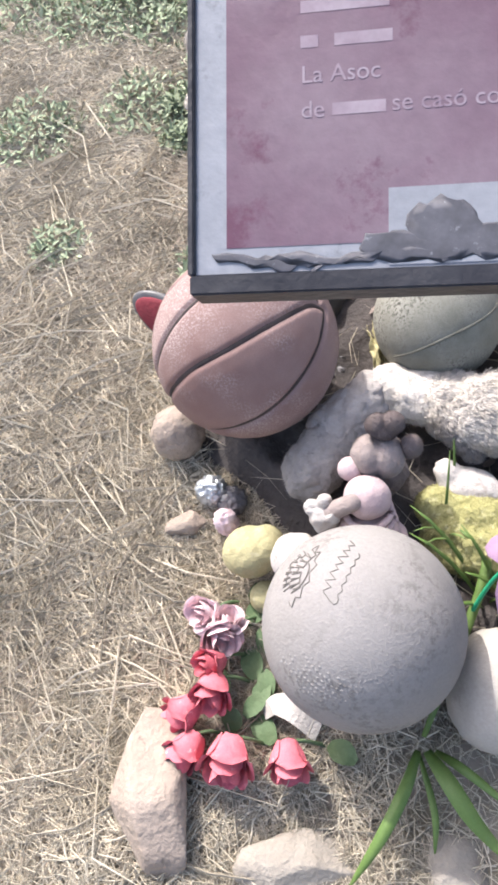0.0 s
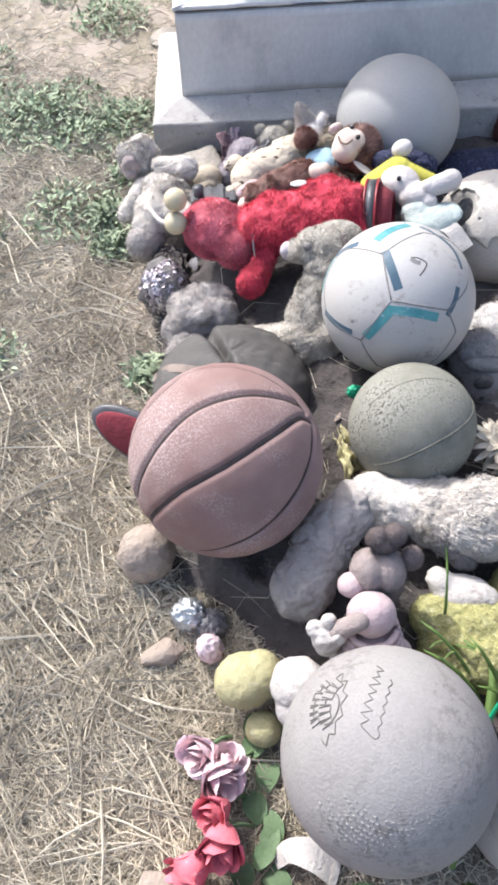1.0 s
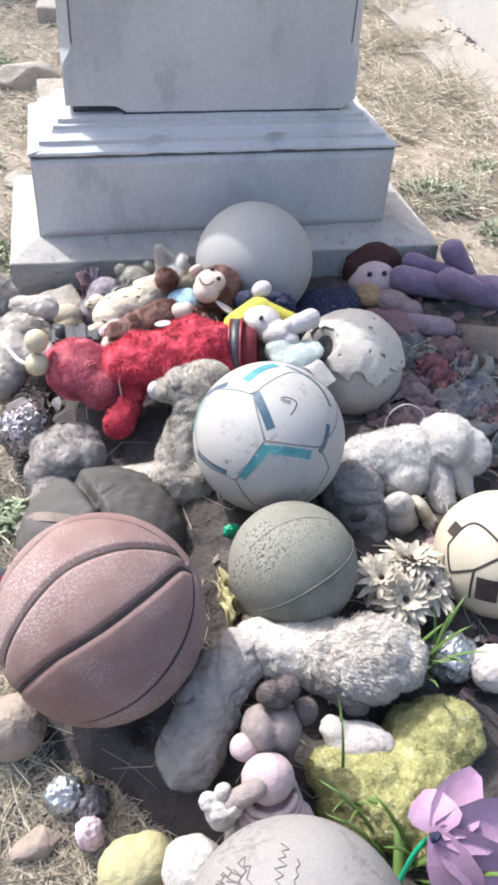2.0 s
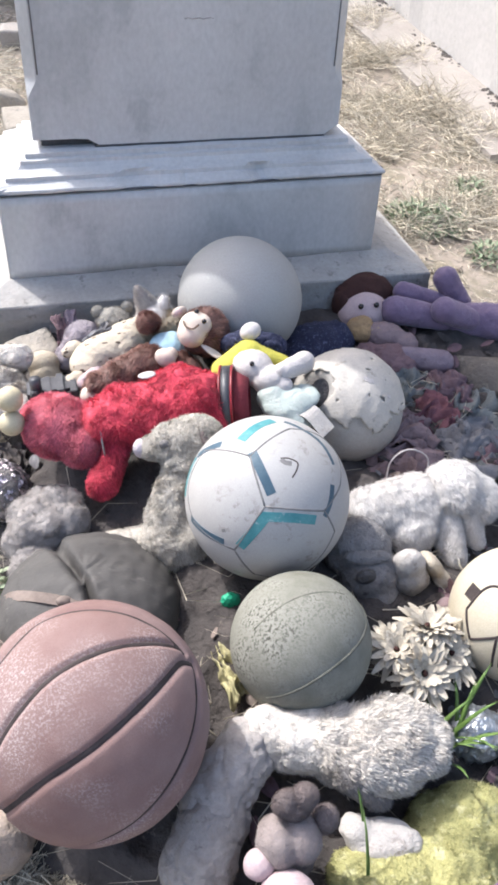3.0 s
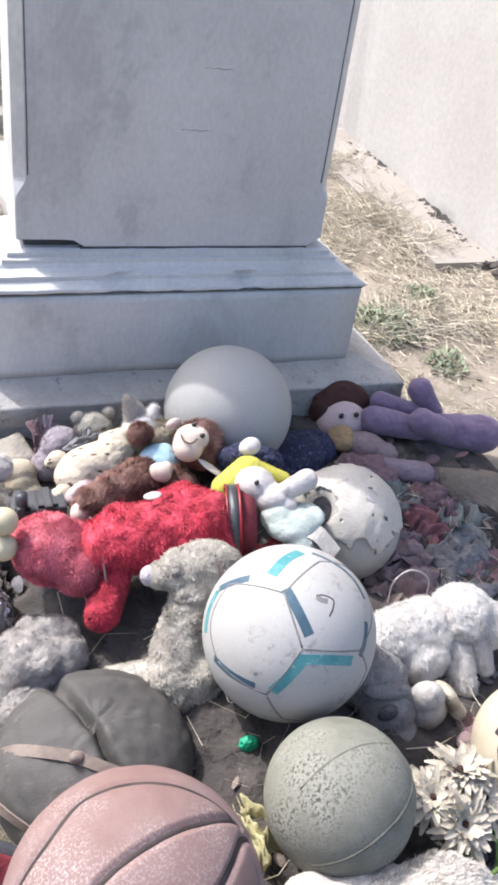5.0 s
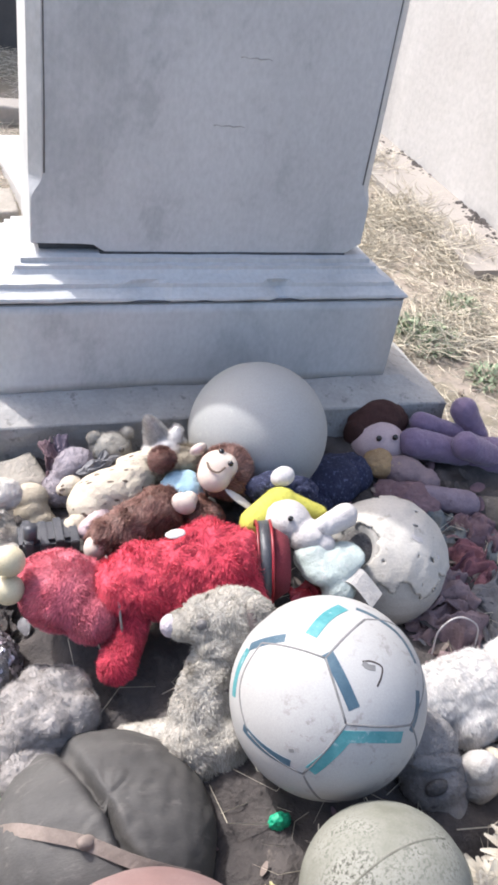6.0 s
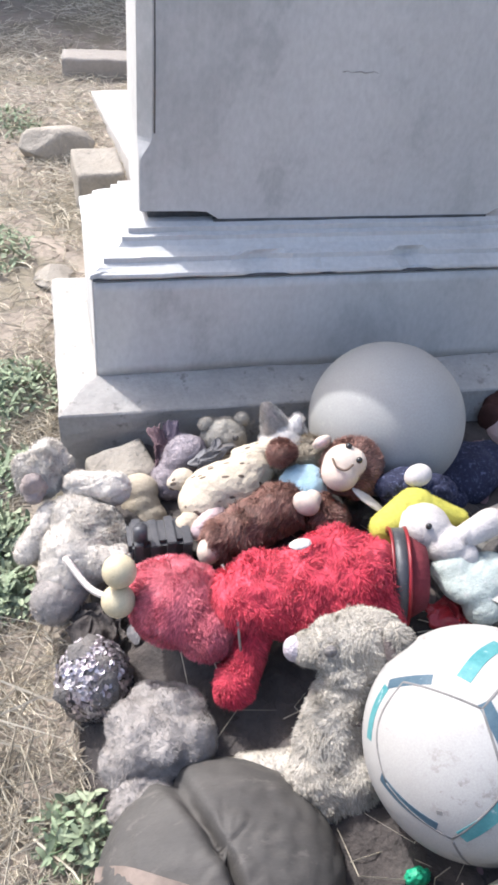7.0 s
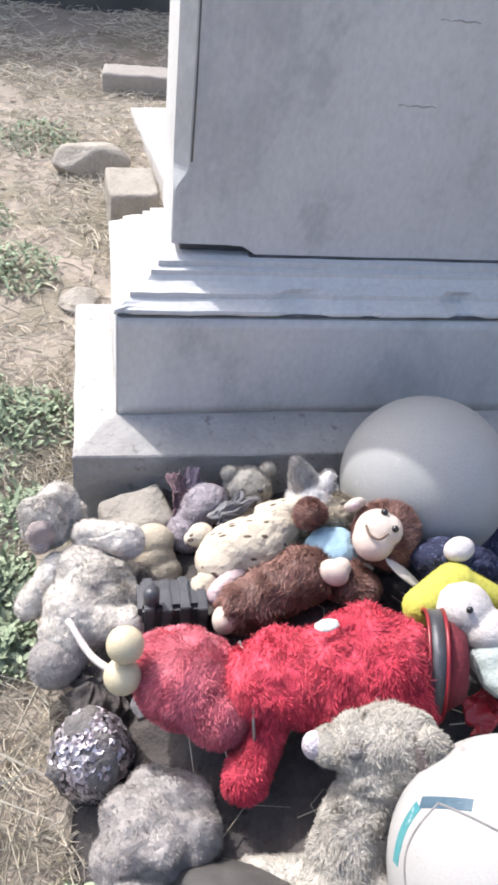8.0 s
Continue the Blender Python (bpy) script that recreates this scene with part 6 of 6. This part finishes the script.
# ---- silk flowers ----
def petal(bm, base, way, up, length, width, curl, cup=0.3, mi=0):
    way, up = Vector(way).normalized(), Vector(up).normalized()
    side = way.cross(up).normalized()
    rows = []
    for i in range(5):
        f = i / 4
        w = width * math.sin(math.pi * (0.12 + 0.78 * f)) / 2
        p = Vector(base) + way * length * f + up * (curl * length * f * f)
        rows.append([bm.verts.new(p + side * w * s + up * abs(s) * w * cup) for s in (-1, -0.4, 0.4, 1)])
    for a, b in zip(rows, rows[1:]):
        for j in range(3):
            bm.faces.new((a[j], a[j + 1], b[j + 1], b[j])).material_index = mi


def shell_petal(bm, c, face, out, size, r0, h, span, flare, rng):
    """A cupped petal: a patch of a bud's shell, its rim rolled outwards."""
    side = face.cross(out)
    rows = []
    for i in range(6):
        v = i / 5
        rad = size * r0 * (0.45 + 0.62 * math.sin(math.pi * (0.05 + 0.55 * v))) + size * flare * max(0, v - 0.6) ** 2 * 3.2
        hh = size * h * (v - 0.12 * max(0, v - 0.8) * flare * 8)
        row = []
        for k in range(7):
            u = (k / 6 - 0.5) * 2
            t = u * span * (0.55 + 0.45 * math.sin(math.pi * min(1, 0.15 + 0.75 * v)))
            dip = size * 0.34 * u * u * v + size * 0.05 * rng.uniform(-1, 1)
            row.append(bm.verts.new(c + face * (hh - dip) + (out * math.cos(t) + side * math.sin(t)) * rad))
        rows.append(row)
    for a, b in zip(rows, rows[1:]):
        for j in range(6):
            bm.faces.new((a[j], a[j + 1], b[j + 1], b[j]))


def rose(c, size, face, material, label, seed, stem=True):
    ob = thing("silk_rose", (c[0], c[1], ground_z(c[0], c[1])), label, "flower", "fallen silk roses")
    rng = random.Random(seed)
    face = Vector(face).normalized()
    a = face.orthogonal().normalized()
    b = face.cross(a)
    low = Vector(c) - face * size * 0.85
    for ring, (n, r0, h, span, flare) in enumerate(((2, 0.34, 1.85, 1.6, 0.0), (3, 0.54, 1.9, 1.25, 0.10), (3, 0.72, 1.85, 1.15, 0.28), (4, 0.86, 1.6, 1.0, 0.55))):
        for k in range(n):
            t = 2 * math.pi * (k + 0.45 * ring + rng.uniform(-0.1, 0.1)) / n
            bm = bmesh.new()
            shell_petal(bm, low, face, a * math.cos(t) + b * math.sin(t), size, r0 * rng.uniform(0.92, 1.05), h, span, flare, rng)
            part("petal", bm, material, ob)
    if stem:
        bm = bmesh.new()
        foot = Vector((c[0] + 0.04, c[1] + 0.03, ground_z(c[0], c[1]) + 0.006))
        tube(bm, smooth_line([low, (low + foot) / 2 + Vector((0, 0, 0.01)), foot], 4), 0.0025, 5)
        part("stem", bm, M_SILKLEAF, ob)
        for k in range(1):
            bm = bmesh.new()
            petal(bm, foot + Vector((rng.uniform(-0.02, 0.02), 0, 0.01)), (rng.uniform(-1, 1), rng.uniform(-0.3, 1), 0.3), (0, 0, 1), 0.045, 0.03, -0.3)
            part("leaf", bm, M_SILKLEAF, ob)


for i, (c, s, f) in enumerate((((-0.212, 0.250, 0.072), 0.024, (-0.75, -0.65, 0.0)), ((-0.203, 0.208, 0.066), 0.025, (-0.45, -0.85, 0.0)), ((-0.150, 0.198, 0.075), 0.030, (-0.05, -0.98, 0.1)), ((-0.080, 0.202, 0.068), 0.026, (0.12, -0.98, -0.05)), ((-0.176, 0.272, 0.085), 0.025, (-0.1, -0.9, 0.25)), ((-0.182, 0.307, 0.085), 0.021, (-0.5, -0.5, 0.5)))):
    rose(c, s, f, M_ROSE, "faded coral-red silk rose lying in dry grass", i)
for i, (c, s, f) in enumerate((((-0.198, 0.375, 0.08), 0.023, (-0.4, -0.5, 0.6)), ((-0.176, 0.345, 0.08), 0.025, (0.4, -0.7, 0.45)), ((-0.165, 0.36, 0.085), 0.020, (0.3, 0.3, 0.8)))):
    rose(c, s, f, M_ROSEPALE, "bleached pale pink silk rose lying in dry grass", 20 + i)
for k in range(3):
    ob = thing("silk_leaf", (-0.13 + 0.012 * k, 0.27 - 0.02 * (k % 3), 0.04), "dull green silk leaf fallen from a rose", "leaf", "silk leaves")
    bm = bmesh.new()
    petal(bm, (-0.14 + 0.014 * k, 0.255 + 0.012 * (k % 3), 0.045), (0.6 - 0.4 * k, 0.8, 0.25), (0, 0, 1), 0.040, 0.024, -0.3)
    part("blade", bm, M_SILKLEAF, ob)


def daisy(c, size, face, seed):
    ob = thing("silk_daisy", (c[0], c[1], c[2] - 0.03), "dirty white silk daisy with a reddish centre", "flower", "white silk daisies")
    rng = random.Random(seed)
    face = Vector(face).normalized()
    a = face.orthogonal().normalized()
    b = face.cross(a)
    bm = bmesh.new()
    for ring in range(4):
        count = 20 - 3 * ring
        for k in range(count):
            t = 2 * math.pi * (k + ring * 0.4) / count + rng.uniform(-0.14, 0.14)
            out = a * math.cos(t) + b * math.sin(t)
            petal(bm, Vector(c) + out * size * 0.12 + face * 0.001 * ring, out + face * (0.10 + 0.30 * ring), face, size * (1.1 - 0.20 * ring) * rng.uniform(0.8, 1.1), size * 0.30, rng.uniform(-0.45, 0.15), 0.6)
    part("petals", bm, M_PETAL, ob)
    bm = bmesh.new()
    ellipsoid(bm, Vector(c) + face * size * 0.12, (size * 0.10,) * 3, sub=2, lump=0.4, freq=200)
    part("centre", bm, M_HAIR, ob)
    bm = bmesh.new()
    tube(bm, [Vector(c), Vector(c) - face * 0.03 + Vector((0, 0, -0.03))], 0.0025, 5)
    part("stem", bm, M_SILKLEAF, ob)


for i, (c, s, f) in enumerate((((0.222, 0.722, 0.200), 0.034, (-0.3, -0.2, 0.9)), ((0.243, 0.686, 0.196), 0.036, (0.0, -0.6, 0.8)), ((0.292, 0.712, 0.185), 0.036, (0.3, -0.4, 0.8)), ((0.270, 0.742, 0.205), 0.036, (0.1, 0.1, 1.0)), ((0.312, 0.752, 0.180), 0.034, (0.2, 0.2, 0.9)))):
    daisy(c, s, f, i)

ob = thing("silk_orchid", (0.215, 0.385, 0.06), "large orchid-pink silk flower on a green wire", "flower")
for k, (w, ln) in enumerate((((0.05, 0.75, 0.6), 0.034), ((0.8, 0.5, 0.3), 0.065), ((0.95, -0.1, 0.1), 0.09), ((0.25, -0.75, -0.55), 0.095), ((0.75, -0.6, -0.35), 0.10))):
    bm = bmesh.new()
    petal(bm, (0.168, 0.392, 0.205), w, Vector((-0.3, -0.6, 0.7)), ln * 1.1, 0.055, -0.35, 0.45)
    part("petal", bm, M_ORCHID, ob)
bm = bmesh.new()
ellipsoid(bm, (0.163, 0.386, 0.208), (0.006, 0.006, 0.007), sub=3, lump=0.5, freq=120)
part("centre", bm, M_NAVY, ob)
bm = bmesh.new()
tube(bm, smooth_line([(0.168, 0.392, 0.205), (0.150, 0.388, 0.165), (0.13, 0.37, 0.10), (0.135, 0.36, 0.05)], 5), 0.003, 6)
part("wire", bm, M_GREENPL, ob)


scraps()


# ---- sign: tilted reading panel on a post ----
def build_sign():
    ob = thing("information_sign", (0.21, 0.26, 0.03), "weathered purple information sign in a black frame on a post", "sign")
    O = Vector((-0.0089, 0.1202, 0.9076))
    ax, up = Vector((1, 0, 0)), Vector((0, 0.83, 0.558)).normalized()
    nr = ax.cross(up)
    W, H = 0.43, 0.30
    m = Matrix((ax, up, nr)).transposed().to_4x4()
    m.translation = O

    def slab(name, x0, y0, x1, y1, z0, z1, material, bev=0.0004, parent=ob):
        bm = bmesh.new()
        box(bm, (x0, y0, z0), (x1, y1, z1), bev, 2)
        bmesh.ops.transform(bm, verts=bm.verts, matrix=m)
        return part(name, bm, material, parent, smooth=False)

    board = slab("board", 0.001, 0.0035, W - 0.001, H - 0.001, -0.006, 0.0, M_SIGNBACK)
    slab("frame_rail", 0, -0.001, W, 0.0035, -0.010, 0.0015, M_SIGNFRAME)
    slab("frame_rail", 0, H - 0.001, W, H + 0.003, -0.010, 0.0015, M_SIGNFRAME)
    slab("frame_stile", -0.0006, 0.0036, 0.001, H - 0.0012, -0.010, 0.0012, M_SIGNFRAME)
    slab("frame_stile", W - 0.001, 0.0036, W + 0.0006, H - 0.0012, -0.010, 0.0012, M_SIGNFRAME)
    slab("purple_field", 0.0085, 0.0098, W - 0.010, H - 0.010, 0.00002, 0.00012, M_SIGNPURPLE, 0)
    slab("picture_panel", 0.0455, 0.0045, 0.17, 0.0218, 0.00014, 0.00022, M_SIGNBACK, 0)
    rng = random.Random(4)
    for k, (x, w, h) in enumerate(((0.050, 0.022, 0.006), (0.058, 0.018, 0.014), (0.070, 0.02, 0.008), (0.095, 0.05, 0.007), (0.015, 0.02, 0.0022), (0.026, 0.022, 0.0025), (0.038, 0.02, 0.002))):
        bm = bmesh.new()
        ellipsoid(bm, (x, 0.0055 + h * 0.45, 0.0003), (w * 0.5, h * 0.5, 0.00012), (0, 0, rng.uniform(-12, 12)), 3, 0.5, 300, k)
        for v in bm.verts:
            v.co.x += 0.002 * noise.noise(v.co * 420)
            v.co.y += 0.002 * noise.noise(v.co * 380 + Vector((3, 0, 0)))
        bmesh.ops.transform(bm, verts=bm.verts, matrix=m)
        part("grime_patch", bm, M_SIGNDIRT, ob)

    def text(body, x, y, size):
        cu = bpy.data.curves.new("t", "FONT")
        cu.body, cu.size, cu.extrude = body, size, 0.00003
        tmp = bpy.data.objects.new("t", cu)
        me = bpy.data.meshes.new_from_object(tmp)
        bpy.data.objects.remove(tmp)
        bm = bmesh.new()
        bm.from_mesh(me)
        bmesh.ops.transform(bm, verts=bm.verts, matrix=m @ Matrix.Translation((x, y, 0.0002)))
        part("lettering", bm, M_SIGNTEXT, ob, smooth=False)

    text("La Asoc", 0.0258, 0.0468, 0.0056)
    text("de", 0.0258, 0.0388, 0.0056)
    text("se cas\u00f3 co", 0.0462, 0.0391, 0.0056)
    for x, y, w in ((0.0330, 0.0390, 0.0120), (0.0258, 0.0548, 0.004), (0.0335, 0.0548, 0.013), (0.0258, 0.0628, 0.02)):
        slab("lettering_bar", x, y, x + w, y + 0.0028, 0.00014, 0.0002, M_SIGNTEXT, 0)
    bm = bmesh.new()
    c = O + ax * (W * 0.55) + up * (H * 0.5) - nr * 0.01
    tube(bm, [(c.x, c.y, ground_z(c.x, c.y) - 0.05), (c.x, c.y, 0.6), (c.x, c.y, c.z)], 0.02, 12)
    part("post", bm, M_SIGNFRAME, ob)


build_sign()


# ---- plants and dead grass ----
def weed(c, size, n, seed, label="low grey-green weed on dry soil"):
    ob = thing("weed", (c[0], c[1], ground_z(*c)), label, "weed", "low weeds on the dry ground")
    rng = random.Random(seed)
    bm = bmesh.new()
    for k in range(int(n * 2.2)):
        a, d = rng.uniform(0, 2 * math.pi), size * rng.random() ** 0.6
        x, y = c[0] + math.cos(a) * d, c[1] + math.sin(a) * d
        z = ground_z(x, y) + rng.uniform(0.004, 0.03) * (1.3 - d / size)
        petal(bm, (x, y, z), (rng.uniform(-1, 1), rng.uniform(-1, 1), rng.uniform(0.1, 0.9)), (rng.uniform(-0.3, 0.3), rng.uniform(-0.3, 0.3), 1), rng.uniform(0.009, 0.020), rng.uniform(0.004, 0.008), rng.uniform(-0.4, 0.2))
    tagged(part("foliage", bm, M_WEED, ob), kind="stuff")
    for k in range(5):
        bm = bmesh.new()
        a = rng.uniform(0, 2 * math.pi)
        e = (c[0] + math.cos(a) * size * 0.8, c[1] + math.sin(a) * size * 0.8)
        tube(bm, [(c[0], c[1], ground_z(*c)), (e[0], e[1], ground_z(*e) + 0.018)], 0.0012, 4)
        part("stem", bm, M_SILKLEAF, ob)


for i, (c, s, n) in enumerate((((-0.67, 1.36), 0.11, 220), ((-0.44, 1.42), 0.10, 200), ((-0.55, 1.05), 0.06, 90), ((-0.50, 1.76), 0.13, 320), ((-0.34, 1.72), 0.08, 240), ((-0.36, 1.40), 0.05, 160), ((-0.35, 1.31), 0.045, 140),
                               ((0.79, 1.88), 0.09, 260), ((0.74, 1.90), 0.07, 240), ((-0.40, 2.15), 0.10, 200), ((-0.52, 2.35), 0.12, 200), ((-0.27, 0.99), 0.05, 120), ((-0.75, 1.95), 0.14, 240), ((0.95, 2.0), 0.06, 90), ((-0.36, 2.75), 0.10, 120), ((-0.95, 1.7), 0.12, 160), ((0.86, 1.72), 0.05, 60), ((-0.60, 1.74), 0.16, 400), ((-0.42, 1.66), 0.09, 200), ((-0.80, 1.80), 0.15, 300), ((-0.33, 1.53), 0.05, 110))):
    weed(c, s, n, i)


def blades(name, c, n, spread, length, width, seed, label):
    ob = thing(name, (c[0], c[1], ground_z(*c)), label, "grass")
    rng = random.Random(seed)
    for k in range(n):
        a = rng.uniform(0, 2 * math.pi)
        b = Vector((c[0] + rng.gauss(0, 0.012), c[1] + rng.gauss(0, 0.012), heap_z(*c) - 0.01))
        way = Vector((math.cos(a), math.sin(a), 0)) * spread
        ln = length * rng.uniform(0.6, 1.1)
        pts = [b + way * ln * f + Vector((0, 0, ln * (1.1 * f - 0.45 * f * f))) for f in (0, 0.25, 0.5, 0.75, 1)]
        bm = bmesh.new()
        ribbon(bm, pts, width, None, 0.0006, 0, (0.7, 1, 0.9, 0.6, 0.08))
        part("blade", bm, M_BLADE, ob)
    return ob


blades("grass_tuft", (0.250, 0.635), 14, 0.45, 0.17, 0.006, 1, "fresh green grass tuft among the toys")
blades("grass_tuft", (0.165, 0.405), 13, 0.45, 0.20, 0.007, 2, "fresh green grass tuft beside the grey ball")
blades("grass_tuft", (0.115, 0.475), 5, 0.4, 0.19, 0.004, 3, "thin green grass tuft among the toys")
ob = thing("lily_leaves", (0.075, 0.215, 0.03), "broad bright green strap leaves at the grave's front", "plant")
for pts, w in ((((0.068, 0.222, 0.07), (0.052, 0.175, 0.085), (0.025, 0.125, 0.075), (-0.008, 0.082, 0.035)), 0.015), (((0.078, 0.222, 0.07), (0.10, 0.185, 0.088), (0.125, 0.15, 0.08), (0.165, 0.115, 0.05)), 0.020), (((0.088, 0.225, 0.06), (0.12, 0.20, 0.08), (0.17, 0.165, 0.07)), 0.011), (((0.07, 0.222, 0.05), (0.085, 0.16, 0.055), (0.085, 0.12, 0.03)), 0.008), (((0.075, 0.24, 0.06), (0.15, 0.42, 0.14), (0.12, 0.46, 0.16)), 0.012)):
    bm = bmesh.new()
    line = smooth_line(pts, 5)
    n = len(line)
    ribbon(bm, line, w, None, 0.0008, 0, [math.sin(math.pi * (0.12 + 0.86 * i / (n - 1))) ** 0.7 for i in range(n)])
    part("leaf", bm, M_BLADE, ob)


def straw(name, count, region, keep, label, material, lo=0.03, hi=0.10, seed=1, upright=0.15, rad=0.0009, base=ground_z):
    rng = random.Random(seed)
    verts, faces = [], []
    made = 0
    while made < count:
        x, y = rng.uniform(region[0], region[1]), rng.uniform(region[2], region[3])
        if rng.random() > keep(x, y):
            continue
        made += 1
        a, ln = rng.uniform(0, 2 * math.pi), rng.uniform(lo, hi)
        dx, dy = math.cos(a) * ln, math.sin(a) * ln
        z0 = base(x, y) + rng.uniform(0, 0.012)
        z2 = base(x + dx, y + dy) + rng.uniform(0.002, 0.01) + ln * rng.random() * upright
        k = rng.uniform(-0.45, 0.45)
        pts = ((x, y, z0), (x + dx * 0.5 - dy * k, y + dy * 0.5 + dx * k, (z0 + z2) / 2 + ln * 0.06 * rng.random()), (x + dx, y + dy, z2))
        w = rad * rng.uniform(0.6, 1.5)
        sx, sy = -math.sin(a) * w, math.cos(a) * w
        b = len(verts)
        for i, p in enumerate(pts):
            f = (1, 0.9, 0.3)[i]
            verts += [(p[0] - sx * f, p[1] - sy * f, p[2]), (p[0] + sx * f, p[1] + sy * f, p[2]), (p[0], p[1], p[2] + w * 1.6 * f)]
        for i in (0, 3):
            faces += [(b + i, b + i + 1, b + i + 4, b + i + 3), (b + i + 1, b + i + 2, b + i + 5, b + i + 4), (b + i + 2, b + i, b + i + 3, b + i + 5)]
    me = bpy.data.meshes.new(name)
    me.from_pydata(verts, [], faces)
    me.materials.append(material)
    tagged(new(name, me), label, "grass", kind="stuff")


def grass_cover(x, y):
    if (-0.25 if y > 0.62 else -0.08) < x < 0.66 and 0.30 < y < 1.56 or -0.27 < x < 0.61 and 1.5 < y < 1.95:
        return 0.0
    edge = min(1.0, max(0.0, (x + 1.75) / 0.8)) * min(1.0, max(0.0, (y + 0.75) / 0.6)) * min(1.0, max(0.0, (4.6 - y) / 0.9)) * min(1.0, max(0.0, (1.9 - x) / 0.5))
    return edge * min(1.0, max(0.25 if x > 0.6 else 0.06, 0.62 + 1.5 * noise.noise((x * 2.6, y * 2.6, 8.0)) + (0.25 if y < 1.1 else -0.1)))


straw("dead_grass", 52000, (-1.0, 0.35, -0.15, 1.7), grass_cover, "matted dry straw-coloured grass", M_STRAW, 0.015, 0.055, 5, 0.14, 0.0007)
straw("dead_grass", 24000, (-1.7, 0.6, -0.7, 1.7), grass_cover, "matted dry straw-coloured grass", M_STRAW, 0.015, 0.06, 1, 0.12, 0.0007)
straw("dead_grass", 34000, (-1.7, 1.9, 1.5, 4.6), grass_cover, "matted dry straw-coloured grass", M_STRAW, 0.015, 0.06, 2, 0.35, 0.0009)
straw("dead_tufts", 6000, (0.55, 1.2, 1.75, 3.4), lambda x, y: min(1.0, max(0.0, 0.2 + 2.2 * noise.noise((x * 5, y * 5, 1.0)))), "dry grass tufts along the concrete strip", M_STRAW, 0.03, 0.09, 7, 0.8, 0.0009)
straw("dead_stalks", 500, (-0.9, -0.2, 0.1, 1.4), grass_cover, "longer pale dry stalks lying on the grass", M_STRAW, 0.10, 0.24, 3, 0.12, 0.0013)
straw("straw_litter", 380, (-0.25, 0.6, 0.35, 1.3), lambda x, y: 1.0, "dry stalks caught between the toys", M_STRAW, 0.03, 0.09, 4, 0.15, 0.0006, heap_z)


def pebbles():
    rng = random.Random(9)
    bm = bmesh.new()
    n = 0
    while n < 900:
        x, y = rng.uniform(-1.1, 1.3), rng.uniform(0.0, 3.6)
        if -0.27 < x < 0.66 and 0.3 < y < 1.95 or (x < 0.6 and rng.random() < 0.6):
            continue
        n += 1
        r = rng.uniform(0.002, 0.009)
        ellipsoid(bm, (x, y, ground_z(x, y) + r * 0.3), (r, r * rng.uniform(0.7, 1.3), r * 0.7), (0, 0, rng.uniform(0, 180)), 1, 0.4, 90, n)
    ob = new("pebbles", from_bm(bm, "pebbles"))
    ob.data.materials.append(M_ROCK)
    tagged(ob, "scattered tan pebbles and crumbs of soil", "pebbles", kind="stuff")


pebbles()
